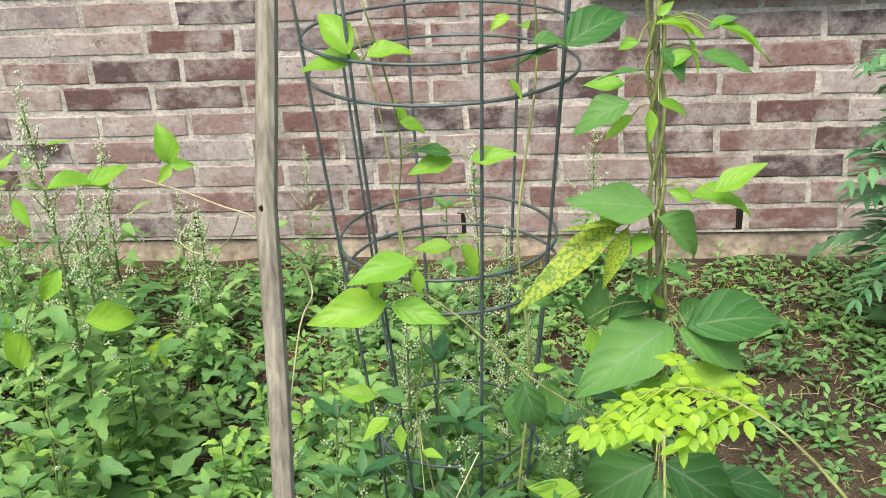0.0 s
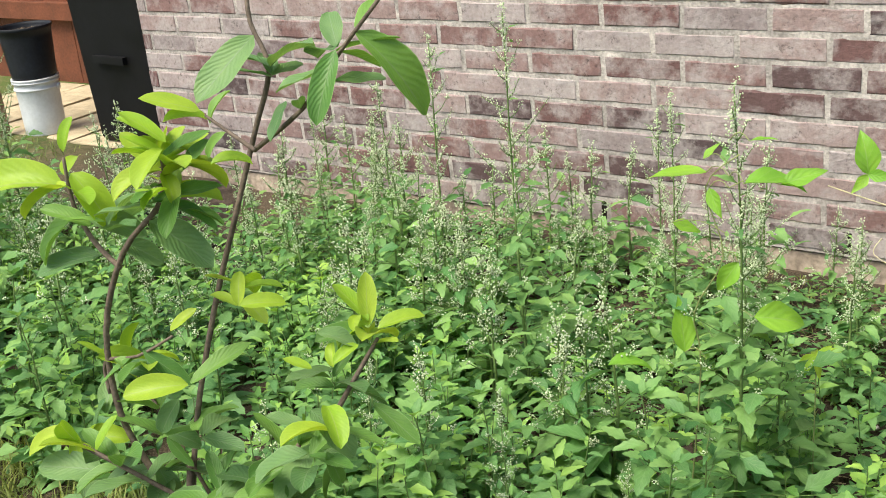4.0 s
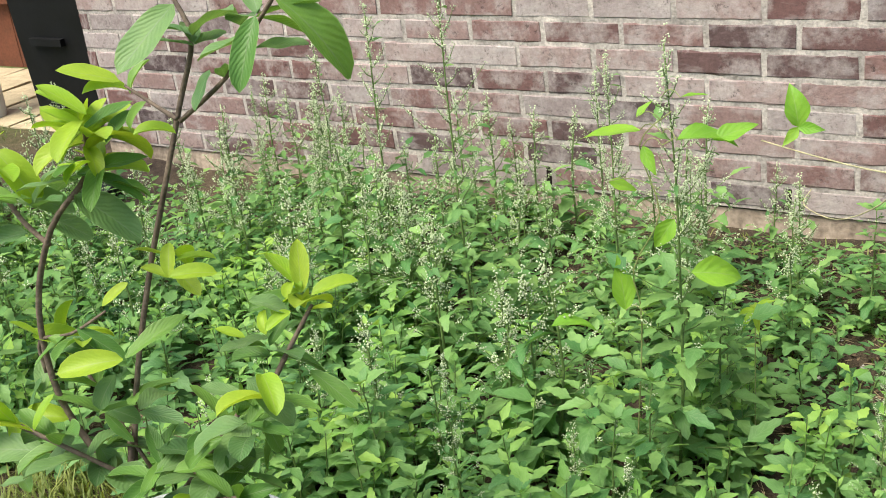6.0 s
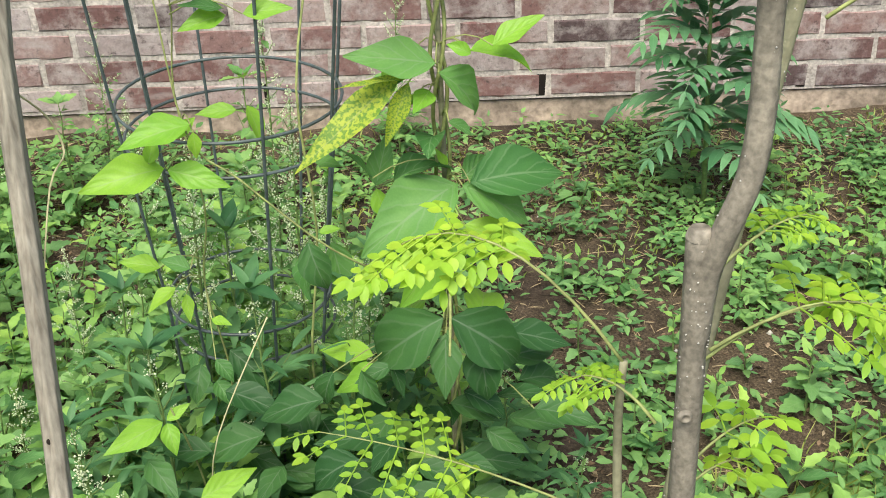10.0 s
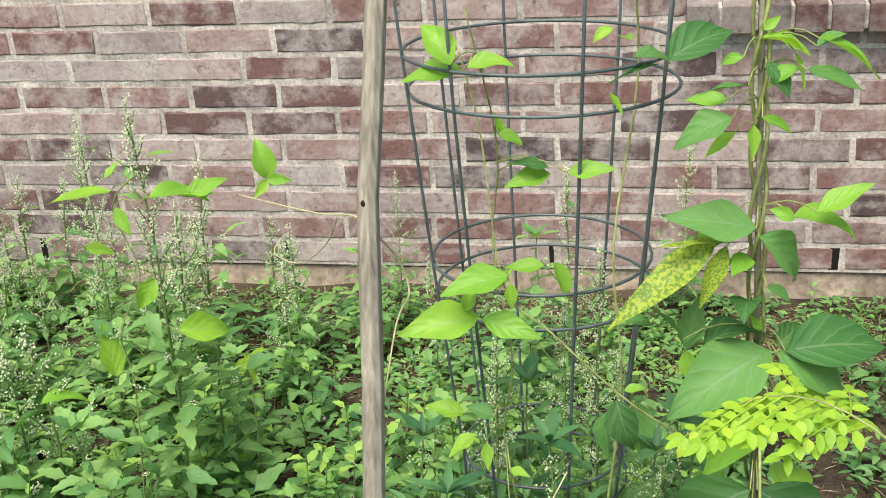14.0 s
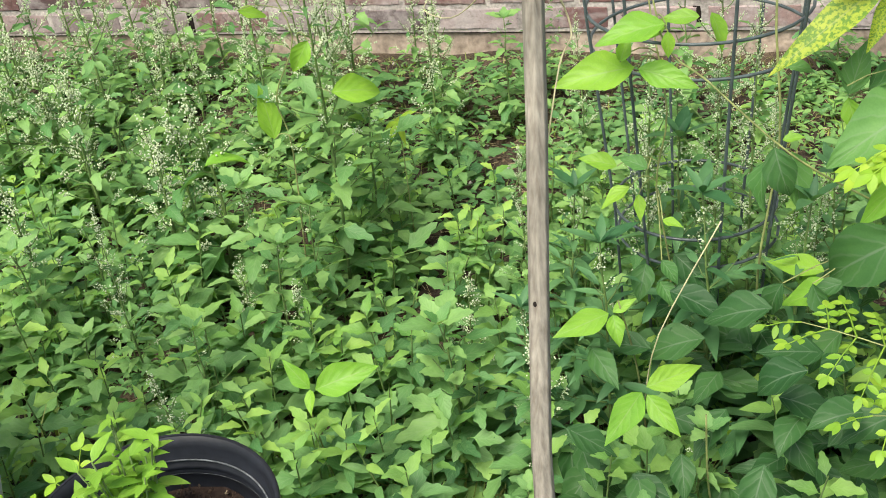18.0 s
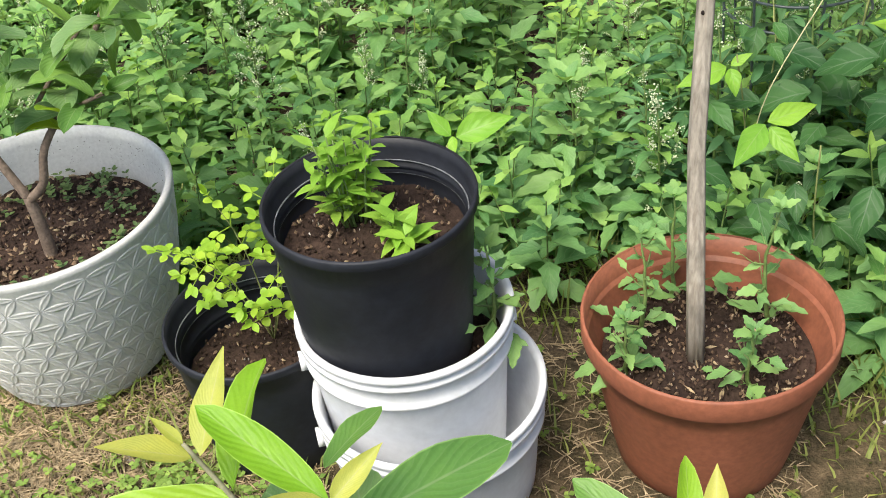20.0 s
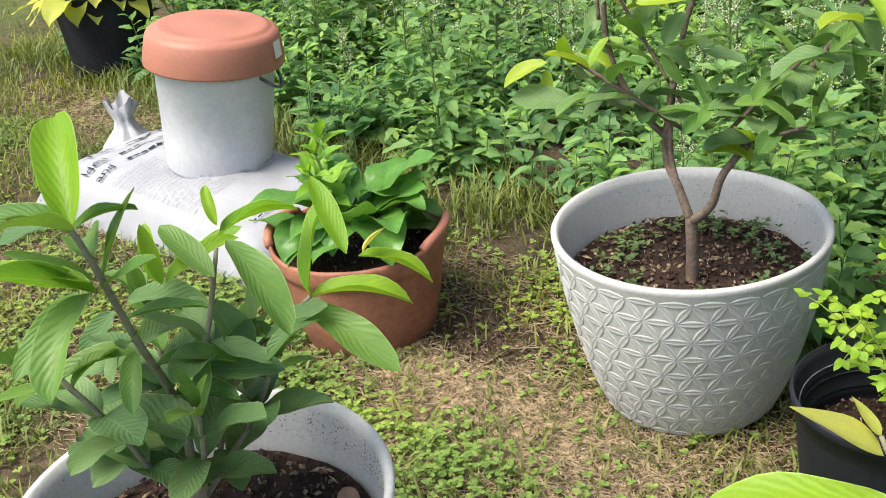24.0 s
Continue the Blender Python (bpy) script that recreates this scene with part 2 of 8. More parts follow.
def ground_mat():
    m, n, l, b = mat_base("earth", 0.95, 0.15)
    big = noise_tex(n, l, 2.2, 6)
    mid = noise_tex(n, l, 26, 6, rough=0.7)
    fine = noise_tex(n, l, 220, 4, rough=0.7)
    soil = ramp(n, l, mid.outputs["Fac"], [(0.28, (0.024, 0.018, 0.015)), (0.5, (0.052, 0.039, 0.032)), (0.72, (0.11, 0.083, 0.066))])
    straw = ramp(n, l, fine.outputs["Fac"], [(0.35, (0.06, 0.044, 0.031)), (0.55, (0.12, 0.09, 0.06)), (0.7, (0.20, 0.157, 0.105))])
    c = mix_rgb(n, l, ramp(n, l, big.outputs["Fac"], [(0.40, (0, 0, 0)), (0.58, (0.85, 0.85, 0.85))]).outputs["Color"], soil.outputs["Color"], straw.outputs["Color"])
    # turf on the garden side of the bed, bare soil along the house
    turf = ramp(n, l, mid.outputs["Fac"], [(0.3, (0.065, 0.11, 0.025)), (0.47, (0.10, 0.145, 0.04)), (0.6, (0.165, 0.15, 0.07)), (0.75, (0.26, 0.205, 0.12))])
    pos = n.new("ShaderNodeTexCoord")
    sep = n.new("ShaderNodeSeparateXYZ")
    l.new(pos.outputs["Object"], sep.inputs["Vector"])
    wob = n.new("ShaderNodeMath"); wob.operation = "MULTIPLY_ADD"; wob.inputs[1].default_value = 0.5
    l.new(big.outputs["Fac"], wob.inputs[0]); l.new(sep.outputs["Y"], wob.inputs[2])
    edge = n.new("ShaderNodeMapRange"); edge.inputs["From Min"].default_value = 1.28; edge.inputs["From Max"].default_value = 1.48
    edge.inputs["To Min"].default_value = 1.0; edge.inputs["To Max"].default_value = 0.0
    l.new(wob.outputs[0], edge.inputs["Value"])
    far = n.new("ShaderNodeMath"); far.operation = "ABSOLUTE"
    l.new(sep.outputs["X"], far.inputs[0])
    out = n.new("ShaderNodeMapRange"); out.inputs["From Min"].default_value = 3.4; out.inputs["From Max"].default_value = 4.4
    l.new(far.outputs[0], out.inputs["Value"])
    away = n.new("ShaderNodeMapRange"); away.inputs["From Min"].default_value = -0.9; away.inputs["From Max"].default_value = -0.2
    away.inputs["To Min"].default_value = 1.0; away.inputs["To Max"].default_value = 0.0
    l.new(sep.outputs["Y"], away.inputs["Value"])
    open_lawn = n.new("ShaderNodeMath"); open_lawn.operation = "MAXIMUM"
    l.new(away.outputs[0], open_lawn.inputs[0]); l.new(out.outputs[0], open_lawn.inputs[1])
    thatch = ramp(n, l, mid.outputs["Fac"], [(0.3, (0.045, 0.042, 0.022)), (0.48, (0.10, 0.078, 0.046)), (0.66, (0.21, 0.155, 0.095))])
    turf_colour = mix_rgb(n, l, open_lawn.outputs[0], thatch.outputs["Color"], turf.outputs["Color"])
    both = n.new("ShaderNodeMath"); both.operation = "MAXIMUM"
    l.new(edge.outputs[0], both.inputs[0]); l.new(out.outputs[0], both.inputs[1])
    c = mix_rgb(n, l, both.outputs[0], c, turf_colour)
    c = mix_rgb(n, l, 1.0, c, ramp(n, l, fine.outputs["Fac"], [(0.3, (0.6, 0.6, 0.6)), (0.7, (1.4, 1.4, 1.4))]).outputs["Color"], "MULTIPLY")
    l.new(c, b.inputs["Base Color"])
    bump(n, l, b, fine.outputs["Fac"], 0.8, 0.01)
    return m


M_BRICK = brick_mat()
M_SILL = brick_mat("dark_sill_brick", 0.55)
M_MORTAR = plain_mat("mortar", (0.42, 0.375, 0.35), 0.95, 0.1, 0.4, 14, 0.9, 130)
M_FOOTING = plain_mat("footing_concrete", (0.33, 0.265, 0.215), 0.95, 0.15, 0.5, 6, 1.0, 60)
M_GAP = plain_mat("dark_gap", (0.02, 0.016, 0.014), 0.95, 0.1)
M_EARTH = ground_mat()
M_GRASS = leaf_mat("grass_blade", (0.11, 0.17, 0.035), (0.29, 0.33, 0.10), 0.5, 0.3, 1, 0)
M_STRAW = plain_mat("dry_straw", (0.35, 0.275, 0.17), 0.8, 0.2, 0.35, 60)
M_CLOVER = leaf_mat("clover_leaf", (0.145, 0.25, 0.05), (0.31, 0.45, 0.105), 0.55, 0.3, 4, 0.03)
M_WEED = leaf_mat("weed_leaf", (0.095, 0.245, 0.08), (0.275, 0.465, 0.15), 0.5, 0.35, 6, 0.06)
M_WEED_DARK = leaf_mat("undergrowth_leaf", (0.075, 0.20, 0.072), (0.225, 0.415, 0.145), 0.5, 0.35, 6, 0.06)
M_WEED_LANCE = leaf_mat("blue_green_weed_leaf", (0.05, 0.15, 0.06), (0.13, 0.28, 0.115), 0.5, 0.3, 1, 0.02)
M_WEED_TIP = leaf_mat("young_weed_leaf", (0.14, 0.32, 0.075), (0.32, 0.52, 0.13), 0.5, 0.4, 6, 0.06)
M_SEED = plain_mat("seed_green", (0.50, 0.57, 0.37), 0.85, 0.15, 0.3, 60)
M_STEM = plain_mat("green_stem", (0.13, 0.20, 0.06), 0.6, 0.3, 0.25, 30)
M_BARK = plain_mat("brown_bark", (0.15, 0.115, 0.09), 0.85, 0.2, 0.35, 30, 0.6, 200)
M_BARK_GREY = plain_mat("grey_bark", (0.185, 0.165, 0.135), 0.75, 0.3, 0.35, 30, 0.22, 240)
M_CUT = plain_mat("cut_wood", (0.20, 0.18, 0.15), 0.9, 0.2, 0.4, 80)
M_BARK_PALE = plain_mat("pale_green_bark", (0.25, 0.24, 0.16), 0.75, 0.25, 0.25, 20, 0.5, 130)
M_POLE = streak_mat("weathered_stick", (0.265, 0.24, 0.20), (0.19, 0.165, 0.135), 0.8, 0.006, 200)
M_GUAVA = leaf_mat("guava_leaf", (0.095, 0.22, 0.05), (0.18, 0.33, 0.065), 0.42, 0.3, 9, 0.03, "object", None, 0.75, quilt=0.2)
M_GUAVA_OLD = leaf_mat("old_guava_leaf", (0.095, 0.20, 0.07), (0.195, 0.325, 0.12), 0.45, 0.3, 10, 0.03, "object", None, 0.4, quilt=0.24)
M_GUAVA_NEW = leaf_mat("young_guava_leaf", (0.17, 0.37, 0.02), (0.27, 0.46, 0.03), 0.44, 0.38, 9, 0.022, "object", None, 0.75, quilt=0.16)
M_GUAVA_TUFT = leaf_mat("lime_tuft_leaf", (0.26, 0.45, 0.035), (0.40, 0.53, 0.06), 0.42, 0.4, 10, 0.008, "object", None, 0.3)
M_LIME = leaf_mat("pale_lime_leaf", (0.44, 0.50, 0.07), (0.58, 0.60, 0.12), 0.5, 0.35, 5, 0.02, "object")
M_GUAVA_BUD = leaf_mat("amber_bud_leaf", (0.38, 0.42, 0.08), (0.50, 0.48, 0.12), 0.45, 0.35, 16, 0.03, "object")
M_BEAN = leaf_mat("bean_leaf", (0.05, 0.155, 0.04), (0.125, 0.28, 0.072), 0.55, 0.28, 5, 0.07, "object", quilt=0.28)
# lower bean leaves: dark green, with the shade around them put into the colour
M_BEAN_DARK = leaf_mat("dark_shaded_bean_leaf", (0.022, 0.08, 0.022), (0.06, 0.155, 0.042), 0.55, 0.25, 4, 0.055, "object", quilt=0.25)
M_BEAN_LIGHT = leaf_mat("light_bean_leaf", (0.19, 0.42, 0.05), (0.30, 0.52, 0.06), 0.42, 0.4, 5, 0.05, "object", quilt=0.22)
M_BEAN_SICK = leaf_mat("mottled_bean_leaf", (0.36, 0.46, 0.05), (0.46, 0.52, 0.08), 0.5, 0.4, 6, 0.03, "object", (0.14, 0.27, 0.04))
M_MORINGA = leaf_mat("yellow_green_leaflet", (0.27, 0.48, 0.045), (0.40, 0.58, 0.06), 0.45, 0.42, 1, 0.02)
M_MARIGOLD = leaf_mat("marigold_leaf", (0.075, 0.20, 0.095), (0.16, 0.33, 0.165), 0.42, 0.25, 1, 0.05)
M_CHILI = leaf_mat("chili_leaf", (0.19, 0.39, 0.045), (0.34, 0.52, 0.075), 0.4, 0.35, 6, 0.03)
M_SALAD = leaf_mat("spinach_leaf", (0.07, 0.22, 0.04), (0.17, 0.38, 0.075), 0.3, 0.3, 6, 0.04)
M_PLANTER = plain_mat("pale_grey_plastic", (0.53, 0.54, 0.525), 0.55, 0.35, 0.12, 6, 0.06, 200)
M_SPECK = plain_mat("soil_specks", (0.025, 0.018, 0.014), 0.95, 0.1)
M_BLACK = plain_mat("black_plastic", (0.013, 0.015, 0.021), 0.55, 0.28, 0.3, 10, 0.1, 90)
M_TERRA = plain_mat("terracotta_plastic", (0.245, 0.088, 0.05), 0.55, 0.3, 0.22, 7, 0.08, 120)
M_TERRA_OLD = plain_mat("faded_terracotta_plastic", (0.34, 0.145, 0.092), 0.6, 0.3, 0.25, 9, 0.1, 90)
M_TERRA_LID = plain_mat("coral_terracotta_plastic", (0.44, 0.185, 0.125), 0.5, 0.35, 0.08, 7, 0.05, 120)
M_WHITE = plain_mat("white_plastic", (0.60, 0.62, 0.65), 0.42, 0.25, 0.08, 11, 0.05, 80)
M_BAG = plain_mat("white_sack_plastic", (0.355, 0.37, 0.39), 0.55, 0.4, 0.08, 9, 0.25, 25)
M_INK = plain_mat("black_print", (0.02, 0.02, 0.022), 0.5, 0.3)
M_INK_GREY = plain_mat("grey_print", (0.20, 0.21, 0.225), 0.5, 0.3)
M_COMPOST = plain_mat("potting_soil", (0.034, 0.022, 0.017), 0.95, 0.15, 0.5, 18, 1.0, 160)
# grey of the wire handle, also painted as highlights on pot ridges
M_GLINT_WIRE = plain_mat("glint_and_wire_grey", (0.13, 0.14, 0.15), 0.6, 0.3, 0.5, 60)
M_ROOF = plain_mat("grey_roofing", (0.14, 0.135, 0.13), 0.9, 0.2, 0.3, 6, 0.5, 60)
M_MULCH = chip_mat()
M_CHICKWEED = leaf_mat("chickweed_leaf", (0.07, 0.13, 0.045), (0.15, 0.23, 0.085), 0.55, 0.25, 1, 0.0)
M_BIN = plain_mat("matt_black_plastic", (0.005, 0.005, 0.006), 0.6, 0.2, 0.2, 8, 0.1, 90)
M_PEBBLE = plain_mat("pale_pebble", (0.42, 0.40, 0.37), 0.7, 0.3, 0.25, 40)
M_WIRE = plain_mat("green_coated_wire", (0.065, 0.085, 0.09), 0.4, 0.5, 0.25, 40)
M_FENCE = plain_mat("red_brown_timber", (0.15, 0.052, 0.028), 0.7, 0.3, 0.3, 9, 0.4, 80)
M_TIMBER = plain_mat("weathered_timber", (0.30, 0.20, 0.14), 0.85, 0.2, 0.3, 14, 0.5, 90)
M_PAVER = plain_mat("sand_paver", (0.45, 0.37, 0.25), 0.9, 0.2, 0.2, 12, 0.4, 90)
M_FRAME = plain_mat("white_paint", (0.75, 0.77, 0.78), 0.5, 0.4, 0.05)
M_VINE = plain_mat("vine_stem", (0.24, 0.27, 0.10), 0.6, 0.3, 0.3, 40)
M_TENDRIL = plain_mat("dry_tendril", (0.52, 0.47, 0.28), 0.7, 0.3, 0.2, 40)
M_GLASS, gn, gl, gb = mat_base("window_glass", 0.03, 0.5)
gb.inputs["Transmission Weight"].default_value = 1.0


# ---- mesh helpers ----
V = Vector
rng = random.Random(7)


class Geo:
    """Gathers vertices, faces and leaf coordinates of one mesh."""

    def __init__(self):
        self.v, self.f, self.uv = [], [], []

    def add(self, verts, faces, uvs=None):
        k = len(self.v)
        self.v += [tuple(p) for p in verts]
        self.uv += uvs or [(0.5, 0.5)] * len(verts)
        self.f += [tuple(i + k for i in f) for f in faces]

    def leaf(self, base, way, up, length, width, shape="ovate", fold=0.2, droop=0.4, n=5, wave=0.0, twist=0.0, cols=(-1, 0, 1)):
        way, up = V(way).normalized(), V(up)
        side = way.cross(up)
        if side.length < 1e-3:
            side = way.cross(V((1, 0.3, 0)))
        side.normalize()
        up = side.cross(way).normalized()
        p, ang = V(base), 0.0
        verts, uvs, ph = [], [], rng.random() * 6
        for i in range(n + 1):
            s = i / n
            w = width * 0.5 * SHAPES[shape](s)
            d = way * math.cos(ang) - up * math.sin(ang)
            nn = up * math.cos(ang) + way * math.sin(ang)
            sd = side * math.cos(twist * s) + nn * math.sin(twist * s)
            for u in cols:
                ripple = wave * width * math.sin(s * 11 + ph + (2.1 if u > 0 else 0.0)) * u * u
                verts.append(p + sd * (w * u) + nn * (fold * w * abs(u) ** 1.4 + ripple))
                uvs.append((0.5 + 0.5 * u, s))
            p = p + d * (length / n)
            ang += droop / n
        faces = []
        k = len(cols)
        for i in range(n):
            for j in range(k - 1):
                a = k * i + j
                faces.append((a, a + 1, a + k + 1, a + k))
        self.add(verts, faces, uvs)

    def tube(self, pts, radii, sides=6, cap=True):
        pts = [V(p) for p in pts]
        if isinstance(radii, (int, float)):
            radii = [radii] * len(pts)
        verts, faces = [], []
        ref = V((0.31, 0.93, 0.2))
        for i, p in enumerate(pts):
            d = (pts[min(i + 1, len(pts) - 1)] - pts[max(i - 1, 0)]).normalized()
            a = d.cross(ref).normalized()
            b = d.cross(a)
            for k in range(sides):
                t = 2 * math.pi * k / sides
                verts.append(p + (a * math.cos(t) + b * math.sin(t)) * radii[i])
        for i in range(len(pts) - 1):
            for k in range(sides):
                q, r = i * sides + k, i * sides + (k + 1) % sides
                faces.append((q, r, r + sides, q + sides))
        if cap:
            faces += [tuple(range(sides))[::-1], tuple(range(len(verts) - sides, len(verts)))]
        self.add(verts, faces)

    def lathe(self, profile, segs=48, c=(0, 0, 0), wob=0.0):
        verts, faces = [], []
        for j, (r, z) in enumerate(profile):
            for k in range(segs):
                t = 2 * math.pi * k / segs
                rr = r * (1 + wob * math.sin(3 * t + 1))
                verts.append((c[0] + rr * math.cos(t), c[1] + rr * math.sin(t), c[2] + z))
        for j in range(len(profile) - 1):
            for k in range(segs):
                a, b = j * segs + k, j * segs + (k + 1) % segs
                faces.append((a, b, b + segs, a + segs))
        self.add(verts, faces)

    def box(self, lo, hi, jit=0.0, bev=0.0):
        x0, y0, z0 = lo
        x1, y1, z1 = hi
        v = [(x0, y0, z0), (x1, y0, z0), (x1, y1, z0), (x0, y1, z0), (x0, y0, z1), (x1, y0, z1), (x1, y1, z1), (x0, y1, z1)]
        v = [tuple(a + rng.uniform(-jit, jit) for a in p) for p in v]
        self.add(v, [(0, 3, 2, 1), (4, 5, 6, 7), (0, 1, 5, 4), (1, 2, 6, 5), (2, 3, 7, 6), (3, 0, 4, 7)])

    def blob(self, c, r):
        x, y, z = c
        self.add([(x + r, y, z), (x - r, y, z), (x, y + r, z), (x, y - r, z), (x, y, z + r), (x, y, z - r)],
                 [(0, 2, 4), (2, 1, 4), (1, 3, 4), (3, 0, 4), (2, 0, 5), (1, 2, 5), (3, 1, 5), (0, 3, 5)])

    def mesh(self, name, mat, smooth=True):
        me = bpy.data.meshes.new(name)
        me.from_pydata(self.v, [], self.f)
        layer = me.uv_layers.new(name="UVMap")
        idx = np.zeros(len(me.loops), dtype=np.int32)
        me.loops.foreach_get("vertex_index", idx)
        layer.data.foreach_set("uv", np.array(self.uv, dtype=np.float32)[idx].ravel())
        if smooth:
            me.polygons.foreach_set("use_smooth", [True] * len(me.polygons))
        me.materials.append(mat)
        me.update()
        return me


def _heart(s):
    return (s / 0.28) ** 0.55 if s < 0.28 else max(0.0, math.cos(math.pi / 2 * (s - 0.28) / 0.72)) ** 1.15


def _goose(s):
    stops = (0.05, 0.06, 0.5, 1.0, 0.74, 0.80, 0.44, 0.42, 0.02)
    k = min(7, int(s * 8))
    return stops[k] + (stops[k + 1] - stops[k]) * (s * 8 - k)


def _bean(s):
    return (s / 0.34) ** 0.62 if s < 0.34 else max(0.02, 1 - ((s - 0.34) / 0.66) ** 1.35)


SHAPES = {
    "bean": _bean,
    "ovate": lambda s: math.sin(math.pi * s ** 0.8) ** 0.85 if 0 < s < 1 else 0.04,
    "oblong": lambda s: math.sin(math.pi * s ** 0.92) ** 0.78 if 0 < s < 1 else 0.03,
    "guava": lambda s: math.sin(math.pi * s ** 1.05) ** 0.52 if 0 < s < 1 else 0.04,
    "lance": lambda s: math.sin(math.pi * s ** 0.7) if 0 < s < 1 else 0.02,
    "heart": _heart,
    "goose": _goose,
    "blade": lambda s: 1 - 0.9 * s,
}


def part(name, data, mat, parent, label="", smooth=True):
    """One mesh object under a thing or a part; data is a Geo or a mesh already made."""
    me = data.mesh(name, mat, smooth) if isinstance(data, Geo) else data
    ob = new(name, me)
    ob.parent = parent
    if label:
        ob["label"] = label
    return ob


def thing(name, at, label, category, group="", kind=""):
    ob = new(name)
    ob.location = at
    ob.empty_display_size = 0.05
    return tagged(ob, label, category, group, kind)


def solo(name, geo, mat, label, category="", kind="", smooth=True, group=""):
    return tagged(new(name, geo.mesh(name, mat, smooth)), label, category, group, kind)


def bend(a, b, n=6, sag=(0, 0, 0), jit=0.0):
    """Points from a to b with a bow."""
    a, b, sag = V(a), V(b), V(sag)
    out = []
    for i in range(n + 1):
        s = i / n
        p = a.lerp(b, s) + sag * (4 * s * (1 - s))
        if 0 < i < n and jit:
            p += V((rng.uniform(-jit, jit), rng.uniform(-jit, jit), rng.uniform(-jit, jit)))
        out.append(p)
    return out


def polar(az, el, r=1.0):
    return V((math.cos(az) * math.cos(el), math.sin(az) * math.cos(el), math.sin(el))) * r


# ---- ground ----
def smooth_step(a, b, x):
    t = max(0.0, min(1.0, (x - a) / (b - a)))
    return t * t * (3 - 2 * t)


def ground_z(x, y):
    k = smooth_step(5.0, 4.0, abs(x + 0.8)) * smooth_step(-3, -2, y) * smooth_step(4.2, 3.4, y)
    bank = smooth_step(2.5, 2.86, y) * smooth_step(3.5, 2.8, y) * (0.03 + 0.022 * noise.noise((x * 3.1, 5, 0)))
    return k * (bank + 0.012 * noise.noise((x * 2.3, y * 2.3, 0)) + 0.006 * noise.noise((x * 9, y * 9, 3)))


def build_ground():
    xs = [-400, -60, -15, -7] + [-5 + 0.06 * i for i in range(142)] + [6, 15, 60, 400]
    ys = [-400, -60, -15, -5] + [-2.5 + 0.06 * i for i in range(112)] + [7, 15, 60, 400]
    g = Geo()
    verts = [(x, y, ground_z(x, y)) for y in ys for x in xs]
    w = len(xs)
    faces = [(j * w + i, j * w + i + 1, (j + 1) * w + i + 1, (j + 1) * w + i) for j in range(len(ys) - 1) for i in range(w - 1)]
    g.add(verts, faces)
    solo("ground", g, M_EARTH, "bare brown garden earth with straw and leaf litter", "ground", "structure")


build_ground()

# ---- house wall ----
WALL_Y, WALL_L, WALL_R = 2.85, -3.24, 3.6
COURSE, PITCH, FOOT = 0.067, 0.222, 0.09
WIN_L, WIN_R, WIN_B, WIN_T = 0.22, 1.72, 0.765, 1.95

wall = thing("wall_north", (0, 0, 0), "old red-brown brick house wall with pale mortar", "wall", kind="structure")
g = Geo()
y0, y1 = WALL_Y + 0.0018, WALL_Y + 0.30
for lo, hi in (((WALL_L, y0, FOOT), (WIN_L, y1, 3.0)), ((WIN_R, y0, FOOT), (WALL_R, y1, 3.0)), ((WIN_L, y0, FOOT), (WIN_R, y1, WIN_B - 0.02)), ((WIN_L, y0, WIN_T), (WIN_R, y1, 3.0))):
    g.box(lo, hi)
part("mortar", g, M_MORTAR, wall, "pale grey-tan mortar", smooth=False)
g = Geo()
for i in range(80):
    xa = WALL_L + (WALL_R - WALL_L) * i / 80
    xb = WALL_L + (WALL_R - WALL_L) * (i + 1) / 80
    d0, d1 = 0.012 + 0.008 * noise.noise((xa * 5, 0, 0)), 0.012 + 0.008 * noise.noise((xb * 5, 0, 0))
    t0, t1 = FOOT - 0.005 + 0.006 * noise.noise((xa * 8, 1, 0)), FOOT - 0.005 + 0.006 * noise.noise((xb * 8, 1, 0))
    g.add([(xa, WALL_Y - 0.012 + d0, -0.1), (xb, WALL_Y - 0.012 + d1, -0.1), (xb, WALL_Y - 0.004 + d1, t1), (xa, WALL_Y - 0.004 + d0, t0), (xb, WALL_Y + 0.3, t1), (xa, WALL_Y + 0.3, t0)],
          [(0, 1, 2, 3), (3, 2, 4, 5)])
part("footing", g, M_FOOTING, wall, "rough tan concrete footing", smooth=False)


def brick_mesh(length, seed):
    """A worn brick: wavy arrises, face slightly rough."""
    r = random.Random(seed)
    g = Geo()
    h, d, n = COURSE - 0.0095, 0.08, 6
    j = lambda a: r.uniform(-a, a)
    rows = []
    for y, z, jy, jz in ((d, 0, 0, 0), (0.003, 0, 0.0012, 0.0026), (0.0, 0.0045, 0.0012, 0.001), (0.0, h - 0.0045, 0.0012, 0.001), (0.003, h, 0.0012, 0.0026), (d, h, 0, 0)):
        rows.append([(length * i / n + (j(0.0012) if 0 < i < n else (0.0 if 0 < z < h else 0.0) + j(0.0022)) + (0.0025 if i == 0 and y == 0 else (-0.0025 if i == n and y == 0 else 0)), y + j(jy), z + j(jz)) for i in range(n + 1)])
    w = n + 1
    faces = [(k * w + i, k * w + i + 1, (k + 1) * w + i + 1, (k + 1) * w + i) for k in range(5) for i in range(n)]
    faces += [tuple(k * w for k in range(6))[::-1], tuple(k * w + n for k in range(6))]
    g.add([p for row in rows for p in row], faces)
    return g.mesh("brick", M_BRICK, False)


